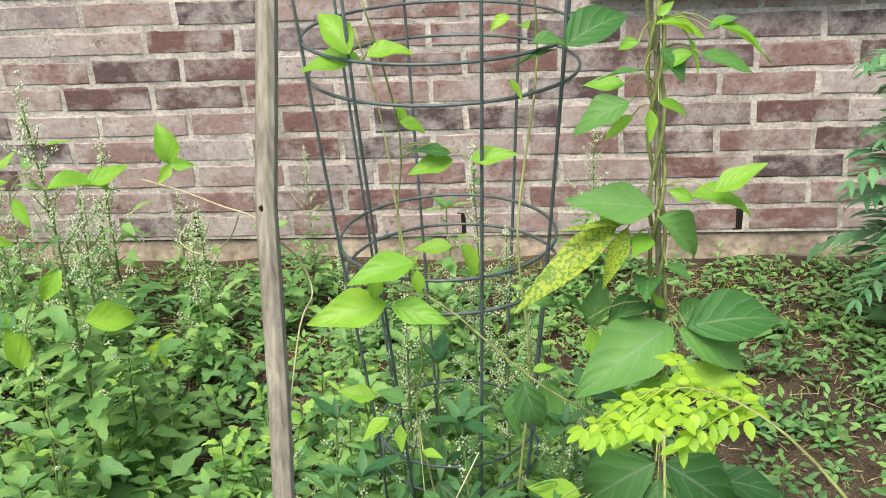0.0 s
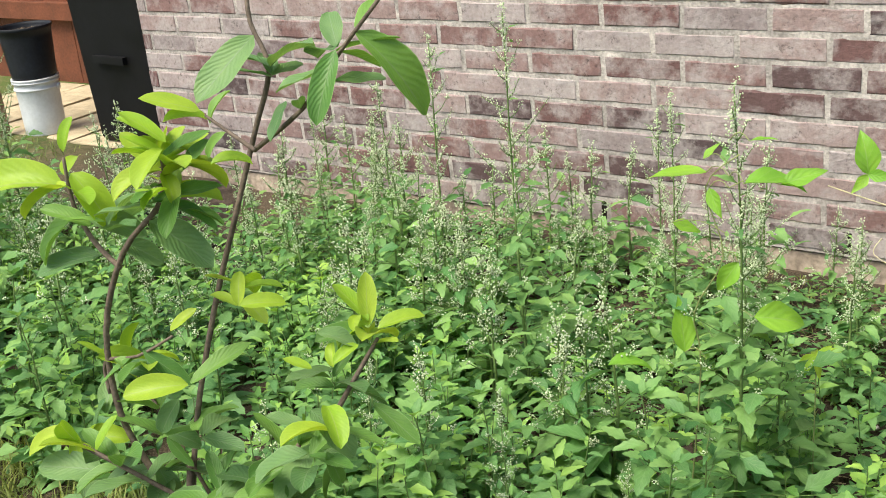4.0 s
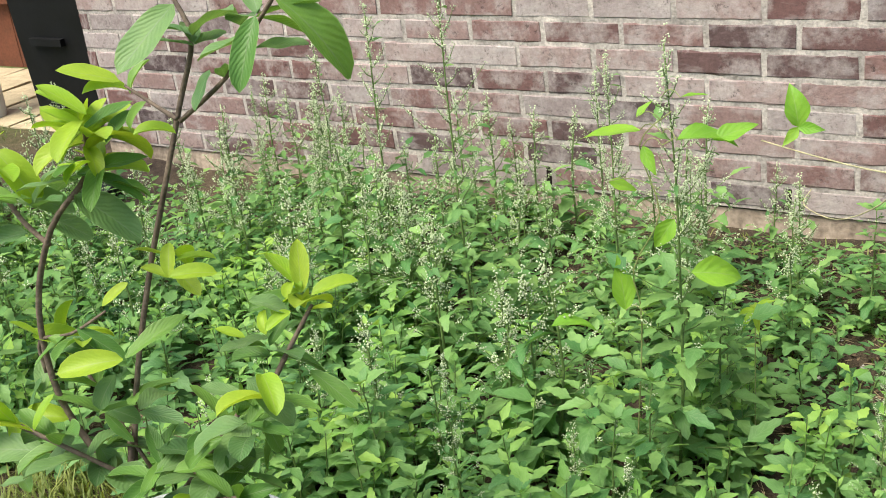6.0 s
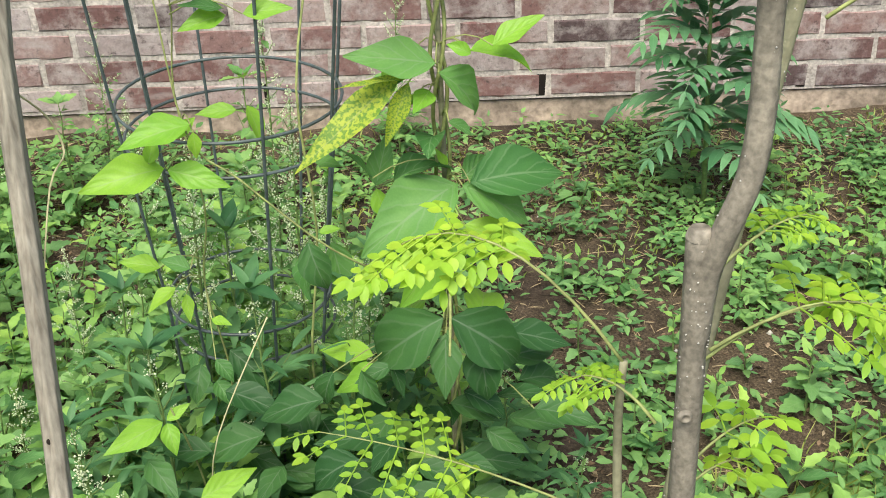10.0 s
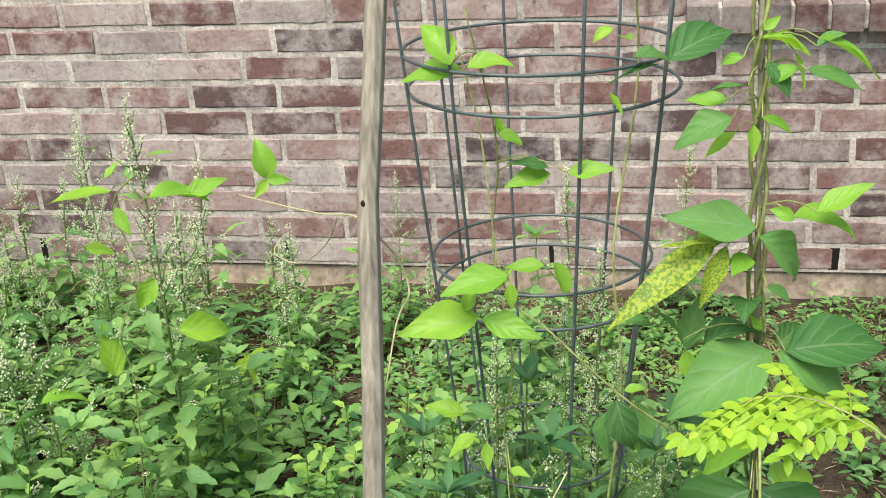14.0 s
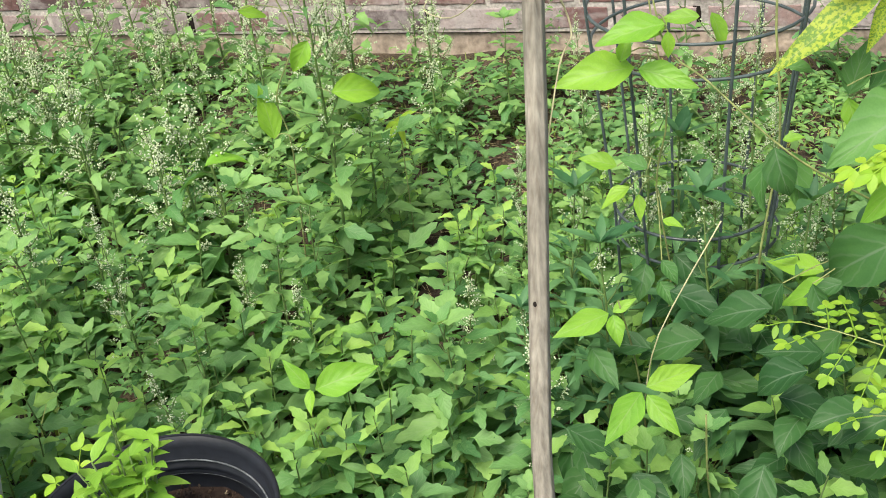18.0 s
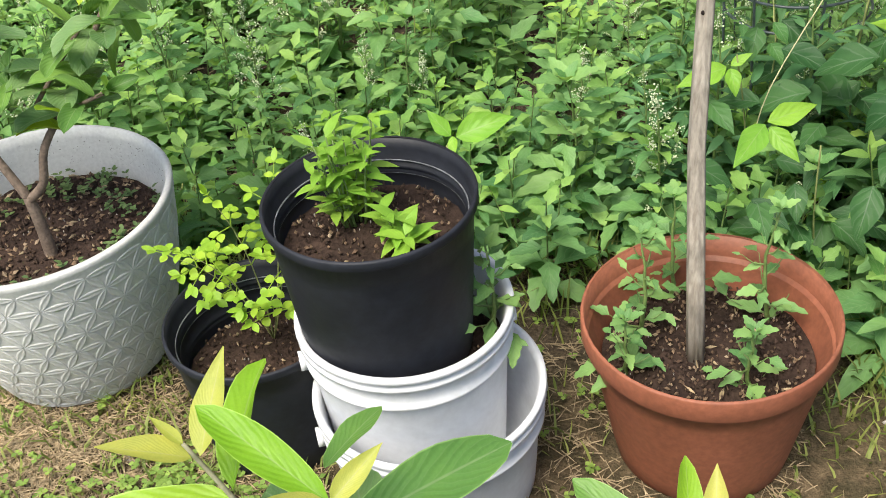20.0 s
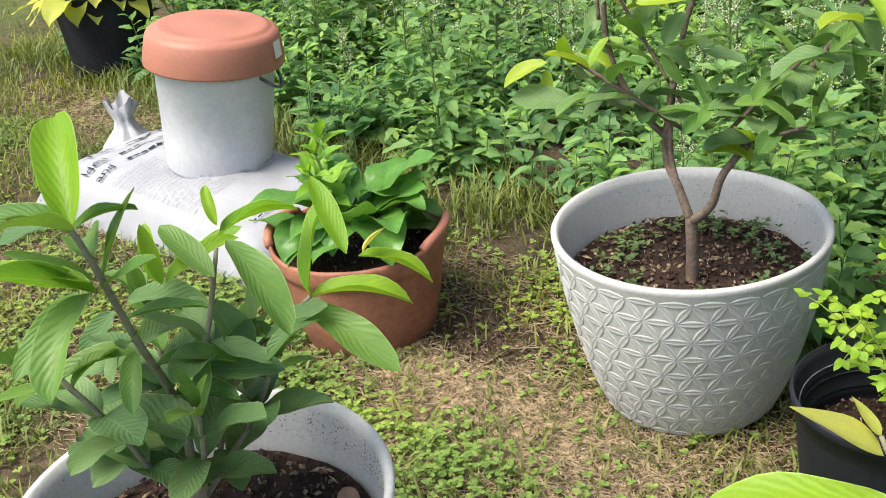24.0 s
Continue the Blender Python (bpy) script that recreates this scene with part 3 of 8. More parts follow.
# window sill of rowlock bricks, and the window above it
sill = thing("window_sill", (0, 0, 0), "rowlock brick window sill under a white window", "window sill", kind="structure")
g = Geo()
h = 0.062
g.add([(0, 0, 0), (0.066, 0, 0), (0.066, 0.15, 0), (0, 0.15, 0), (0, 0.002, h - 0.004), (0.066, 0.002, h - 0.004), (0.066, 0.006, h), (0, 0.006, h), (0.066, 0.15, h + 0.03), (0, 0.15, h + 0.03)],
      [(0, 1, 5, 4), (4, 5, 6, 7), (7, 6, 8, 9), (0, 4, 7, 9, 3), (1, 2, 8, 6, 5), (0, 3, 2, 1)])
sill_brick = g.mesh("brick", M_SILL, False)
for i in range(20):
    b = part("brick", sill_brick, None, sill)
    b.location = (WIN_L - 0.02 + i * 0.0765, WALL_Y - 0.042 + rng.uniform(-0.002, 0.002), 0.668 + rng.uniform(-0.001, 0.001))
g = Geo()
g.add([(WIN_L - 0.015, WALL_Y - 0.030, 0.672), (WIN_R, WALL_Y - 0.030, 0.672), (WIN_R, WALL_Y - 0.030, 0.722), (WIN_L - 0.015, WALL_Y - 0.030, 0.722), (WIN_R, WALL_Y + 0.1, 0.75), (WIN_L - 0.015, WALL_Y + 0.1, 0.75), (WIN_R, WALL_Y + 0.1, 0.672), (WIN_L - 0.015, WALL_Y + 0.1, 0.672)],
      [(0, 1, 2, 3), (3, 2, 4, 5), (0, 7, 6, 1), (1, 6, 4, 2), (0, 3, 5, 7)])
part("mortar_bed", g, M_MORTAR, sill, smooth=False)

window = thing("window_1", (0, 0, 0), "white framed window above a brick sill", "window", kind="structure")
for lo, hi in (((WIN_L, 2.91, WIN_B), (WIN_R, 2.97, WIN_B + 0.05)), ((WIN_L, 2.91, WIN_T - 0.05), (WIN_R, 2.97, WIN_T)), ((WIN_L, 2.91, WIN_B + 0.05), (WIN_L + 0.05, 2.97, WIN_T - 0.05)), ((WIN_R - 0.05, 2.91, WIN_B + 0.05), (WIN_R, 2.97, WIN_T - 0.05))):
    g = Geo()
    g.box(lo, hi)
    part("window_frame", g, M_FRAME, window, smooth=False)
g = Geo()
g.box((WIN_L + 0.05, 2.935, WIN_B + 0.05), (WIN_R - 0.05, 2.941, WIN_T - 0.05))
part("pane", g, M_GLASS, window, smooth=False)
g = Geo()
g.box((WIN_L - 0.1, 3.16, WIN_B - 0.1), (WIN_R + 0.1, 3.2, WIN_T + 0.1))
solo("backdrop", g, M_GAP, "dark room behind the window", "backdrop", "structure", False)

# plain walls and a low roof that close the house
for nm, lo, hi in (("wall_west", (WALL_L, WALL_Y + 0.301, 0), (WALL_L + 0.3, 8.0, 3.0)), ("wall_east", (WALL_R - 0.3, WALL_Y + 0.301, 0), (WALL_R, 8.0, 3.0)), ("wall_south", (WALL_L + 0.301, 7.7, 0), (WALL_R - 0.301, 8.0, 3.0))):
    g = Geo()
    g.box(lo, hi)
    solo(nm, g, M_FOOTING, "plain house wall out of sight", "wall", "structure", False)
g = Geo()
g.add([(WALL_L, WALL_Y + 0.01, 3.002), (WALL_R, WALL_Y + 0.01, 3.002), (WALL_R, 5.4, 4.2), (WALL_L, 5.4, 4.2), (WALL_R, 8.0, 3.002), (WALL_L, 8.0, 3.002)],
      [(0, 1, 2, 3), (3, 2, 4, 5), (0, 3, 5), (1, 4, 2), (0, 5, 4, 1)])
solo("roof", g, M_ROOF, "low grey house roof", "roof", "structure", False)

# ---- patio corner beyond the wall's end ----
fence = thing("timber_fence", (0, 0, 0), "red-brown stained timber fence behind the patio", "fence")
for i in range(26):
    g = Geo()
    x = -8.825 + i * 0.215
    g.box((x, 3.95, 0.0), (x + 0.21, 3.975, 1.9), 0.001)
    part("board", g, M_FENCE, fence, smooth=False)
for z in (0.35, 1.5):
    g = Geo()
    g.box((-8.825, 3.90, z), (-3.24, 3.948, z + 0.09))
    part("rail", g, M_FENCE, fence, smooth=False)
bin_ = thing("tall_black_bin", (-3.68, 3.35, 0.03), "tall matt black plastic bin standing on the patio", "bin")
g = Geo()
prof = [(0.24, 0.24, 0.0), (0.25, 0.25, 0.02), (0.285, 0.28, 0.9), (0.29, 0.285, 0.92)]
vs = [(sx * a, sy * b, z) for a, b, z in prof for sx, sy in ((-1, -1), (1, -1), (1, 1), (-1, 1))]
fs = [(k * 4 + i, k * 4 + (i + 1) % 4, k * 4 + 4 + (i + 1) % 4, k * 4 + 4 + i) for k in range(3) for i in range(4)]
g.add(vs, fs + [(12, 13, 14, 15), (3, 2, 1, 0)])
part("body", g, M_BIN, bin_, smooth=False)
g = Geo()
g.box((-0.31, -0.305, 0.921), (0.31, 0.30, 0.965), 0.001)
part("lid", g, M_BIN, bin_, smooth=False)
g = Geo()
g.box((-0.17, -0.284, 0.34), (0.02, -0.262, 0.37), 0.001)
part("handle", g, M_BIN, bin_, smooth=False)
patio = thing("paved_patio", (0, 0, 0), "sand-coloured paving slabs at the end of the wall", "paving", kind="structure")
paver = Geo()
paver.box((0, 0, -0.05), (0.29, 0.19, 0.028), 0.003)
paver = paver.mesh("paving_slab", M_PAVER, False)
for i in range(7):
    for j in range(4):
        b = part("paving_slab", paver, None, patio)
        b.location = (-5.3 + i * 0.3, 3.05 + j * 0.2, rng.uniform(-0.003, 0.003))
for k, (x, tilt) in enumerate(((-4.5, 0.10), (-4.74, 0.16))):
    g = Geo()
    g.tube([(x, 3.0, 0), (x - tilt * 0.6, 3.02, 0.8), (x - tilt, 3.05, 1.6)], 0.035, 6)
    solo("timber_post", g, M_TIMBER, "leaning weathered timber post beside the patio", "post", group="posts by the patio")


# ---- containers ----
def disc_soil(parent, r, z, mat=None, chips=60, seed=1, name="soil"):
    rr = random.Random(seed)
    g = Geo()
    verts, faces = [(0, 0, z + 0.006)], []
    for j in range(1, 7):
        for k in range(36):
            t = 2 * math.pi * k / 36
            q = r * j / 6
            verts.append((q * math.cos(t), q * math.sin(t), z + 0.006 * noise.noise((q * 30 * math.cos(t), q * 30 * math.sin(t), seed)) + 0.006 * (1 - (j / 6) ** 2)))
    for k in range(36):
        faces.append((0, 1 + k, 1 + (k + 1) % 36))
        for j in range(5):
            a, b = 1 + j * 36 + k, 1 + j * 36 + (k + 1) % 36
            faces.append((a, a + 36, b + 36, b))
    g.add(verts, faces)
    s = part(name, g, mat or M_COMPOST, parent, "dark crumbly potting soil")
    for nm, m, count, size in (("mulch", M_MULCH, chips * 8, 0.0043 if r > 0.15 else 0.0028), ("wood_litter", M_STRAW, chips // 3, 0.008 if r > 0.12 else 0.004), ("white_grit", M_PEBBLE, chips // 3, 0.0010)):
        g = Geo()
        for _ in range(count):
            a, q = rr.uniform(0, 6.28), r * 0.95 * math.sqrt(rr.random())
            c = V((q * math.cos(a), q * math.sin(a), z + 0.008))
            d = polar(rr.uniform(0, 6.28), rr.uniform(-0.4, 0.4))
            e = d.cross(V((0, 0, 1))).normalized()
            L = size * rr.uniform(0.4, 1.5)
            W = L * (rr.uniform(0.3, 0.8) if nm != "wood_litter" else rr.uniform(0.1, 0.3))
            up = V((0, 0, 0.003))
            g.add([c - d * L, c + e * W, c + d * L, c - e * W, c + up, c - up], [(0, 3, 4), (3, 2, 4), (2, 1, 4), (1, 0, 4), (0, 1, 5), (1, 2, 5), (2, 3, 5), (3, 0, 5)])
        tagged(part(nm, g, m, parent, smooth=False), kind="stuff")
    return s


PLANTER_PROFILE = [(0.118, 0.0), (0.128, 0.008), (0.145, 0.05), (0.160, 0.10), (0.172, 0.15), (0.182, 0.20), (0.188, 0.245), (0.191, 0.262)]


def planter_r(z):
    for (r0, z0), (r1, z1) in zip(PLANTER_PROFILE, PLANTER_PROFILE[1:]):
        if z <= z1:
            return r0 + (r1 - r0) * (z - z0) / (z1 - z0)
    return 0.191


def star_relief():
    """Raised petals on a triangular lattice: six meet in every star."""
    g = Geo()
    cols, rows = 27, 9
    dz = 0.0302

    def at(u, w, lift):
        z = 0.012 + w * dz
        r = planter_r(max(0.0, min(0.262, z))) + lift
        a = 2 * math.pi * u / cols
        return V((r * math.cos(a), r * math.sin(a), z))

    for j in range(rows):
        for i in range(cols):
            u = i + 0.5 * (j % 2)
            for du, dw in ((1, 0), (0.5, 1), (-0.5, 1)):
                if j + dw > rows - 1:
                    continue
                col = 2 * math.pi * planter_r(0.012 + (j + 0.5 * dw) * dz) / cols
                long_ = math.hypot(du * col, dw * dz)
                pu, pw_ = -dw * dz / long_ / col, du * col / long_ / dz

                def over(s, off, lift):
                    return at(u + du * s + off * pu, j + dw * s + off * pw_, lift)

                rows_ = []
                for s, half in ((0.05, 0.0004), (0.2, 0.0029), (0.38, 0.0044), (0.5, 0.0047), (0.62, 0.0044), (0.8, 0.0029), (0.95, 0.0004)):
                    rows_.append([over(s, -half - 0.0014, -0.0006), over(s, -half, 0.0010), over(s, -half * 0.55, 0.0008), over(s, 0, 0.0001), over(s, half * 0.55, 0.0008), over(s, half, 0.0010), over(s, half + 0.0014, -0.0006)])
                g.add([p for row in rows_ for p in row], [(q * 7 + c, q * 7 + c + 1, q * 7 + c + 8, q * 7 + c + 7) for q in range(6) for c in range(6)])
    return g.mesh("star_relief", M_PLANTER, True)


RELIEF = star_relief()


def star_planter(at, label, soil_z=0.2, seed=1, dirt=260):
    t = thing("star_planter", at, label, "planter", "star-patterned planters")
    g = Geo()
    g.lathe([(0.0, 0.0)] + PLANTER_PROFILE + [(0.1925, 0.266), (0.1935, 0.272), (0.191, 0.276), (0.1845, 0.2745), (0.181, 0.26), (0.178, 0.22), (0.168, 0.16)], 64)
    part("body", g, M_PLANTER, t)
    tagged(part("star_relief", RELIEF, None, t, "raised six-petal star pattern"), kind="stuff")
    disc_soil(t, 0.172, soil_z, seed=seed, chips=130)
    rr = random.Random(seed + 5)
    g = Geo()
    for _ in range(3 * dirt):
        a = rr.gauss(1.4, 0.9)
        z = soil_z + 0.008 + abs(rr.gauss(0, 0.026))
        if z < 0.262:
            r = 0.1775 + (z - 0.2) * 0.06
            g.blob((r * math.cos(a), r * math.sin(a), z), rr.uniform(0.0004, 0.0014))
    tagged(part("soil_specks", g, M_SPECK, t, "black soil splashed on the inner wall"), kind="stuff")
    return t


def lathe_pot(name, at, label, cat, mat, r_rim, r_base, h, rim=0.012, lip=0.004, soil=None, seed=1, ribs=0, group="", chips=50):
    t = thing(name, at, label, cat, group)
    prof = [(0, 0), (r_base * 0.97, 0.0), (r_base, 0.004)]
    for i in range(1, 7):
        s = i / 6
        prof.append((r_base + (r_rim - lip - r_base) * s, (h - rim) * s))
    prof += [(r_rim, h - rim), (r_rim + 0.001, h - rim * 0.3), (r_rim - 0.0005, h), (r_rim - 0.002, h), (r_rim - 0.004, h - rim)]
    for i in range(1, 5):
        s = i / 4
        z = h - rim - (h * 0.6) * s
        rr = r_base + (r_rim - lip - r_base) * z / h - 0.004
        if ribs:
            for k in range(2):
                prof += [(rr + 0.0006, z + 0.012 - k * 0.003), (rr - 0.0018, z + 0.0105 - k * 0.003)]
        prof.append((rr, z))
    g = Geo()
    g.lathe(prof, 56)
    part("body", g, mat, t)
    g = Geo()
    g.lathe([(r_rim, h - rim), (r_rim + 0.0022, h - rim * 0.75), (r_rim + 0.0022, h - 0.001), (r_rim + 0.0012, h + 0.001), (r_rim - 0.0015, h + 0.001)], 56)
    part("rim", g, mat, t)
    if ribs:
        # grey rings paint the highlights along the ridges of the inner wall
        for z in (h - rim - 0.012, h - rim - 0.028):
            rr = r_base + (r_rim - lip - r_base) * z / h - 0.0045
            g = Geo()
            g.tube([(rr * math.cos(0.112 * i), rr * math.sin(0.112 * i), z) for i in range(57)], 0.0009, 4, False)
            part("ridge_highlight", g, M_GLINT_WIRE, t, "thin grey ring painting the highlight on an inner ridge")
    if soil is not None:
        rs = r_base + (r_rim - lip - r_base) * soil / h - 0.006
        disc_soil(t, rs, soil, seed=seed, chips=chips)
    return t


def white_bucket(at, r_rim, r_base, h, label, tilt=(0, 0, 0)):
    t = thing("white_bucket", at, label, "bucket", "white plastic buckets")
    t.rotation_euler = [radians(a) for a in tilt]
    g = Geo()
    prof = [(0, 0), (r_base * 0.98, 0), (r_base, 0.004)]
    hr = h - 0.055
    prof += [(r_base + (r_rim - 0.008 - r_base) * s, hr * s) for s in (0.3, 0.6, 1.0)]
    for k in range(2):
        z = hr + 0.004 + k * 0.03
        w = 0.005 if k < 1 else 0.008
        prof += [(r_rim - 0.006, z), (r_rim - 0.006 + w, z + 0.002), (r_rim - 0.006 + w, z + 0.007), (r_rim - 0.006, z + 0.009)]
    prof += [(r_rim + 0.003, h - 0.006), (r_rim + 0.002, h), (r_rim - 0.004, h), (r_rim - 0.008, h - 0.01), (r_base - 0.002, 0.01), (0, 0.01)]
    g.lathe(prof, 56)
    part("body", g, M_WHITE, t)
    for a in (0.5, 3.64):
        g = Geo()
        c = V((math.cos(a), math.sin(a), 0)) * (r_rim - 0.002)
        g.tube([c + V((0, 0, h - 0.05)), c * 1.06 + V((0, 0, h - 0.05))], 0.012, 10)
        part("handle_lug", g, M_WHITE, t)
    return t


PL_A = (-1.008, 1.022, 0.0)
PL_B = (-1.043, 0.258, 0.0)
star_planter(PL_A, "pale grey star-patterned planter with a guava sapling", 0.2, 1).scale = (0.975, 0.975, 0.99)
star_planter(PL_B, "pale grey-blue star-patterned planter holding a leafy guava", 0.2, 2, 1000)
pot_pole = lathe_pot("terracotta_pot", (-0.12, 0.995, 0), "wide terracotta-coloured plastic pot with a tall stick in it", "plant pot", M_TERRA, 0.145, 0.105, 0.215, 0.03, 0.006, 0.15, 3, chips=140)
pot_small = lathe_pot("nursery_pot", (-0.66, 0.925, 0), "black plastic nursery pot with a feathery yellow-green seedling", "plant pot", M_BLACK, 0.112, 0.092, 0.2, 0.012, 0.003, 0.12, 4, 1, "black nursery pots")
white_bucket((-0.43, 0.885, 0), 0.135, 0.118, 0.165, "short white plastic bucket holding another bucket")
inner_bucket = white_bucket((-0.455, 0.905, 0.012), 0.123, 0.102, 0.25, "white plastic bucket of soil stacked inside a wider bucket")
disc_soil(inner_bucket, 0.109, 0.19, seed=15, chips=30)
pot_top = lathe_pot("nursery_pot", (-0.472, 0.895, 0.209), "black nursery pot of chili seedlings perched in a white bucket", "plant pot", M_BLACK, 0.113, 0.094, 0.208, 0.012, 0.003, 0.152, 5, 1, "black nursery pots")


def eared_bowl(at, turn):
    """A moulded bowl whose rim rises into two lugs."""
    t = thing("terracotta_bowl", at, "terracotta-coloured plastic bowl planter with worn lug handles", "plant pot")
    R, B, H, segs = 0.147, 0.113, 0.178, 72
    ear = lambda a: max(0.0, abs(math.cos(a - turn)) - 0.90) / 0.10
    prof = [(0.0, 0.0, 0), (B * 0.96, 0.0, 0), (B, 0.006, 0), (0.127, 0.07, 0), (0.137, 0.13, 0.1), (0.1385, 0.142, 0.15), (0.1415, 0.144, 0.15), (0.1435, 0.152, 0.3), (R, H - 0.005, 0.95), (R - 0.002, H, 1), (R - 0.006, H, 1), (R - 0.009, H - 0.01, 0.9), (0.131, 0.13, 0.1), (0.122, 0.08, 0)]
    g = Geo()
    verts = []
    for r_, z, k in prof:
        for i in range(segs):
            a = 2 * math.pi * i / segs
            up = k * (0.011 * ear(a) ** 0.6 + 0.0012 * noise.noise((3 * math.cos(a), 3 * math.sin(a), z * 20)))
            rr = r_ + 0.3 * up
            verts.append((rr * math.cos(a), rr * math.sin(a), z + up))
    g.add(verts, [(j * segs + i, j * segs + (i + 1) % segs, (j + 1) * segs + (i + 1) % segs, (j + 1) * segs + i) for j in range(len(prof) - 1) for i in range(segs)])
    part("body", g, M_TERRA_OLD, t)
    for k in (0, math.pi):
        g = Geo()
        pts = []
        for i in range(9):
            a = turn + k + (i - 4) * 0.115
            up = 0.011 * ear(a) ** 0.6
            pts.append(((R - 0.003 + 0.3 * up) * math.cos(a), (R - 0.003 + 0.3 * up) * math.sin(a), H + up + 0.001))
        g.tube(pts, 0.008, 8)
        part("lug_edge", g, M_TERRA_LID, t, "rolled worn edge of the lug")
    disc_soil(t, 0.126, 0.145, seed=6, chips=40)
    return t


eared_bowl((-1.54, 0.853, 0), radians(32))
pot_far = lathe_pot("nursery_pot", (-3.36, 1.36, 0), "black nursery pot with pale yellow-green leaves on the lawn", "plant pot", M_BLACK, 0.15, 0.125, 0.26, 0.012, 0.003, 0.2, 7, 1, "black nursery pots")
pot_front = lathe_pot("nursery_pot", (-0.40, 0.52, 0), "black nursery pot hidden under large guava leaves", "plant pot", M_BLACK, 0.1, 0.085, 0.18, 0.012, 0.003, 0.15, 8, 1, "black nursery pots")
pot_front2 = lathe_pot("nursery_pot", (-0.17, 0.50, 0), "black nursery pot with a second young guava", "plant pot", M_BLACK, 0.1, 0.085, 0.16, 0.012, 0.003, 0.13, 9, 1, "black nursery pots")
pot_trunk = lathe_pot("nursery_pot", (0.33, 0.89, 0), "black nursery pot of the young tree", "plant pot", M_BLACK, 0.14, 0.115, 0.25, 0.012, 0.003, 0.21, 10, 1, "black nursery pots")
white_bucket((-4.35, 3.12, 0.028), 0.10, 0.088, 0.25, "white plastic bucket under a black pot on the patio")
pot_patio = lathe_pot("nursery_pot", (-4.35, 3.12, 0.28), "black nursery pot on a white bucket", "plant pot", M_BLACK, 0.115, 0.095, 0.22, 0.012, 0.003, 0.19, 11, 1, "black nursery pots")

# bucket with an upturned saucer on the sack
lid_bucket = thing("lidded_bucket", (-2.165, 0.978, 0.108), "white bucket with an upturned coral terracotta bowl as lid", "bucket")
lid_bucket.rotation_euler = Matrix.Rotation(radians(8), 3, V((-0.76, 0.645, 0))).to_euler()
g = Geo()
g.lathe([(0, 0), (0.108, 0), (0.1105, 0.006), (0.113, 0.06), (0.1205, 0.205), (0.1245, 0.208), (0.1245, 0.222), (0.118, 0.226), (0.0, 0.226)], 48)
part("body", g, M_WHITE, lid_bucket)
g = Geo()
g.lathe([(0.138, 0.221), (0.1415, 0.222), (0.142, 0.226), (0.1375, 0.258), (0.1335, 0.279), (0.129, 0.287), (0.121, 0.2915), (0.115, 0.2925), (0.1125, 0.296), (0.104, 0.298), (0.092, 0.2965), (0.06, 0.296), (0.05, 0.298), (0.0, 0.298)], 56)
part("lid", g, M_TERRA_LID, lid_bucket, "upturned coral-coloured plastic bowl")
g = Geo()
a = radians(33)
g.add([((0.1405 - (z - 0.245) * 0.16) * math.cos(a + s * 0.12), (0.1405 - (z - 0.245) * 0.16) * math.sin(a + s * 0.12), z) for z in (0.243, 0.276) for s in (-1, 0, 1)], [(0, 1, 4, 3), (1, 2, 5, 4)])
part("price_label", g, M_FRAME, lid_bucket, "blank white paper label")
g = Geo()
g.tube([((0.123 + 0.012 * math.sin((t - 0.2) / 1.3 * math.pi)) * math.cos(t), (0.123 + 0.012 * math.sin((t - 0.2) / 1.3 * math.pi)) * math.sin(t), 0.212 - 0.04 * math.sin((t - 0.2) / 1.3 * math.pi)) for t in [0.2 + 0.13 * i for i in range(11)]], 0.0038, 6)
part("handle", g, M_GLINT_WIRE, lid_bucket, "dark wire carrying handle")


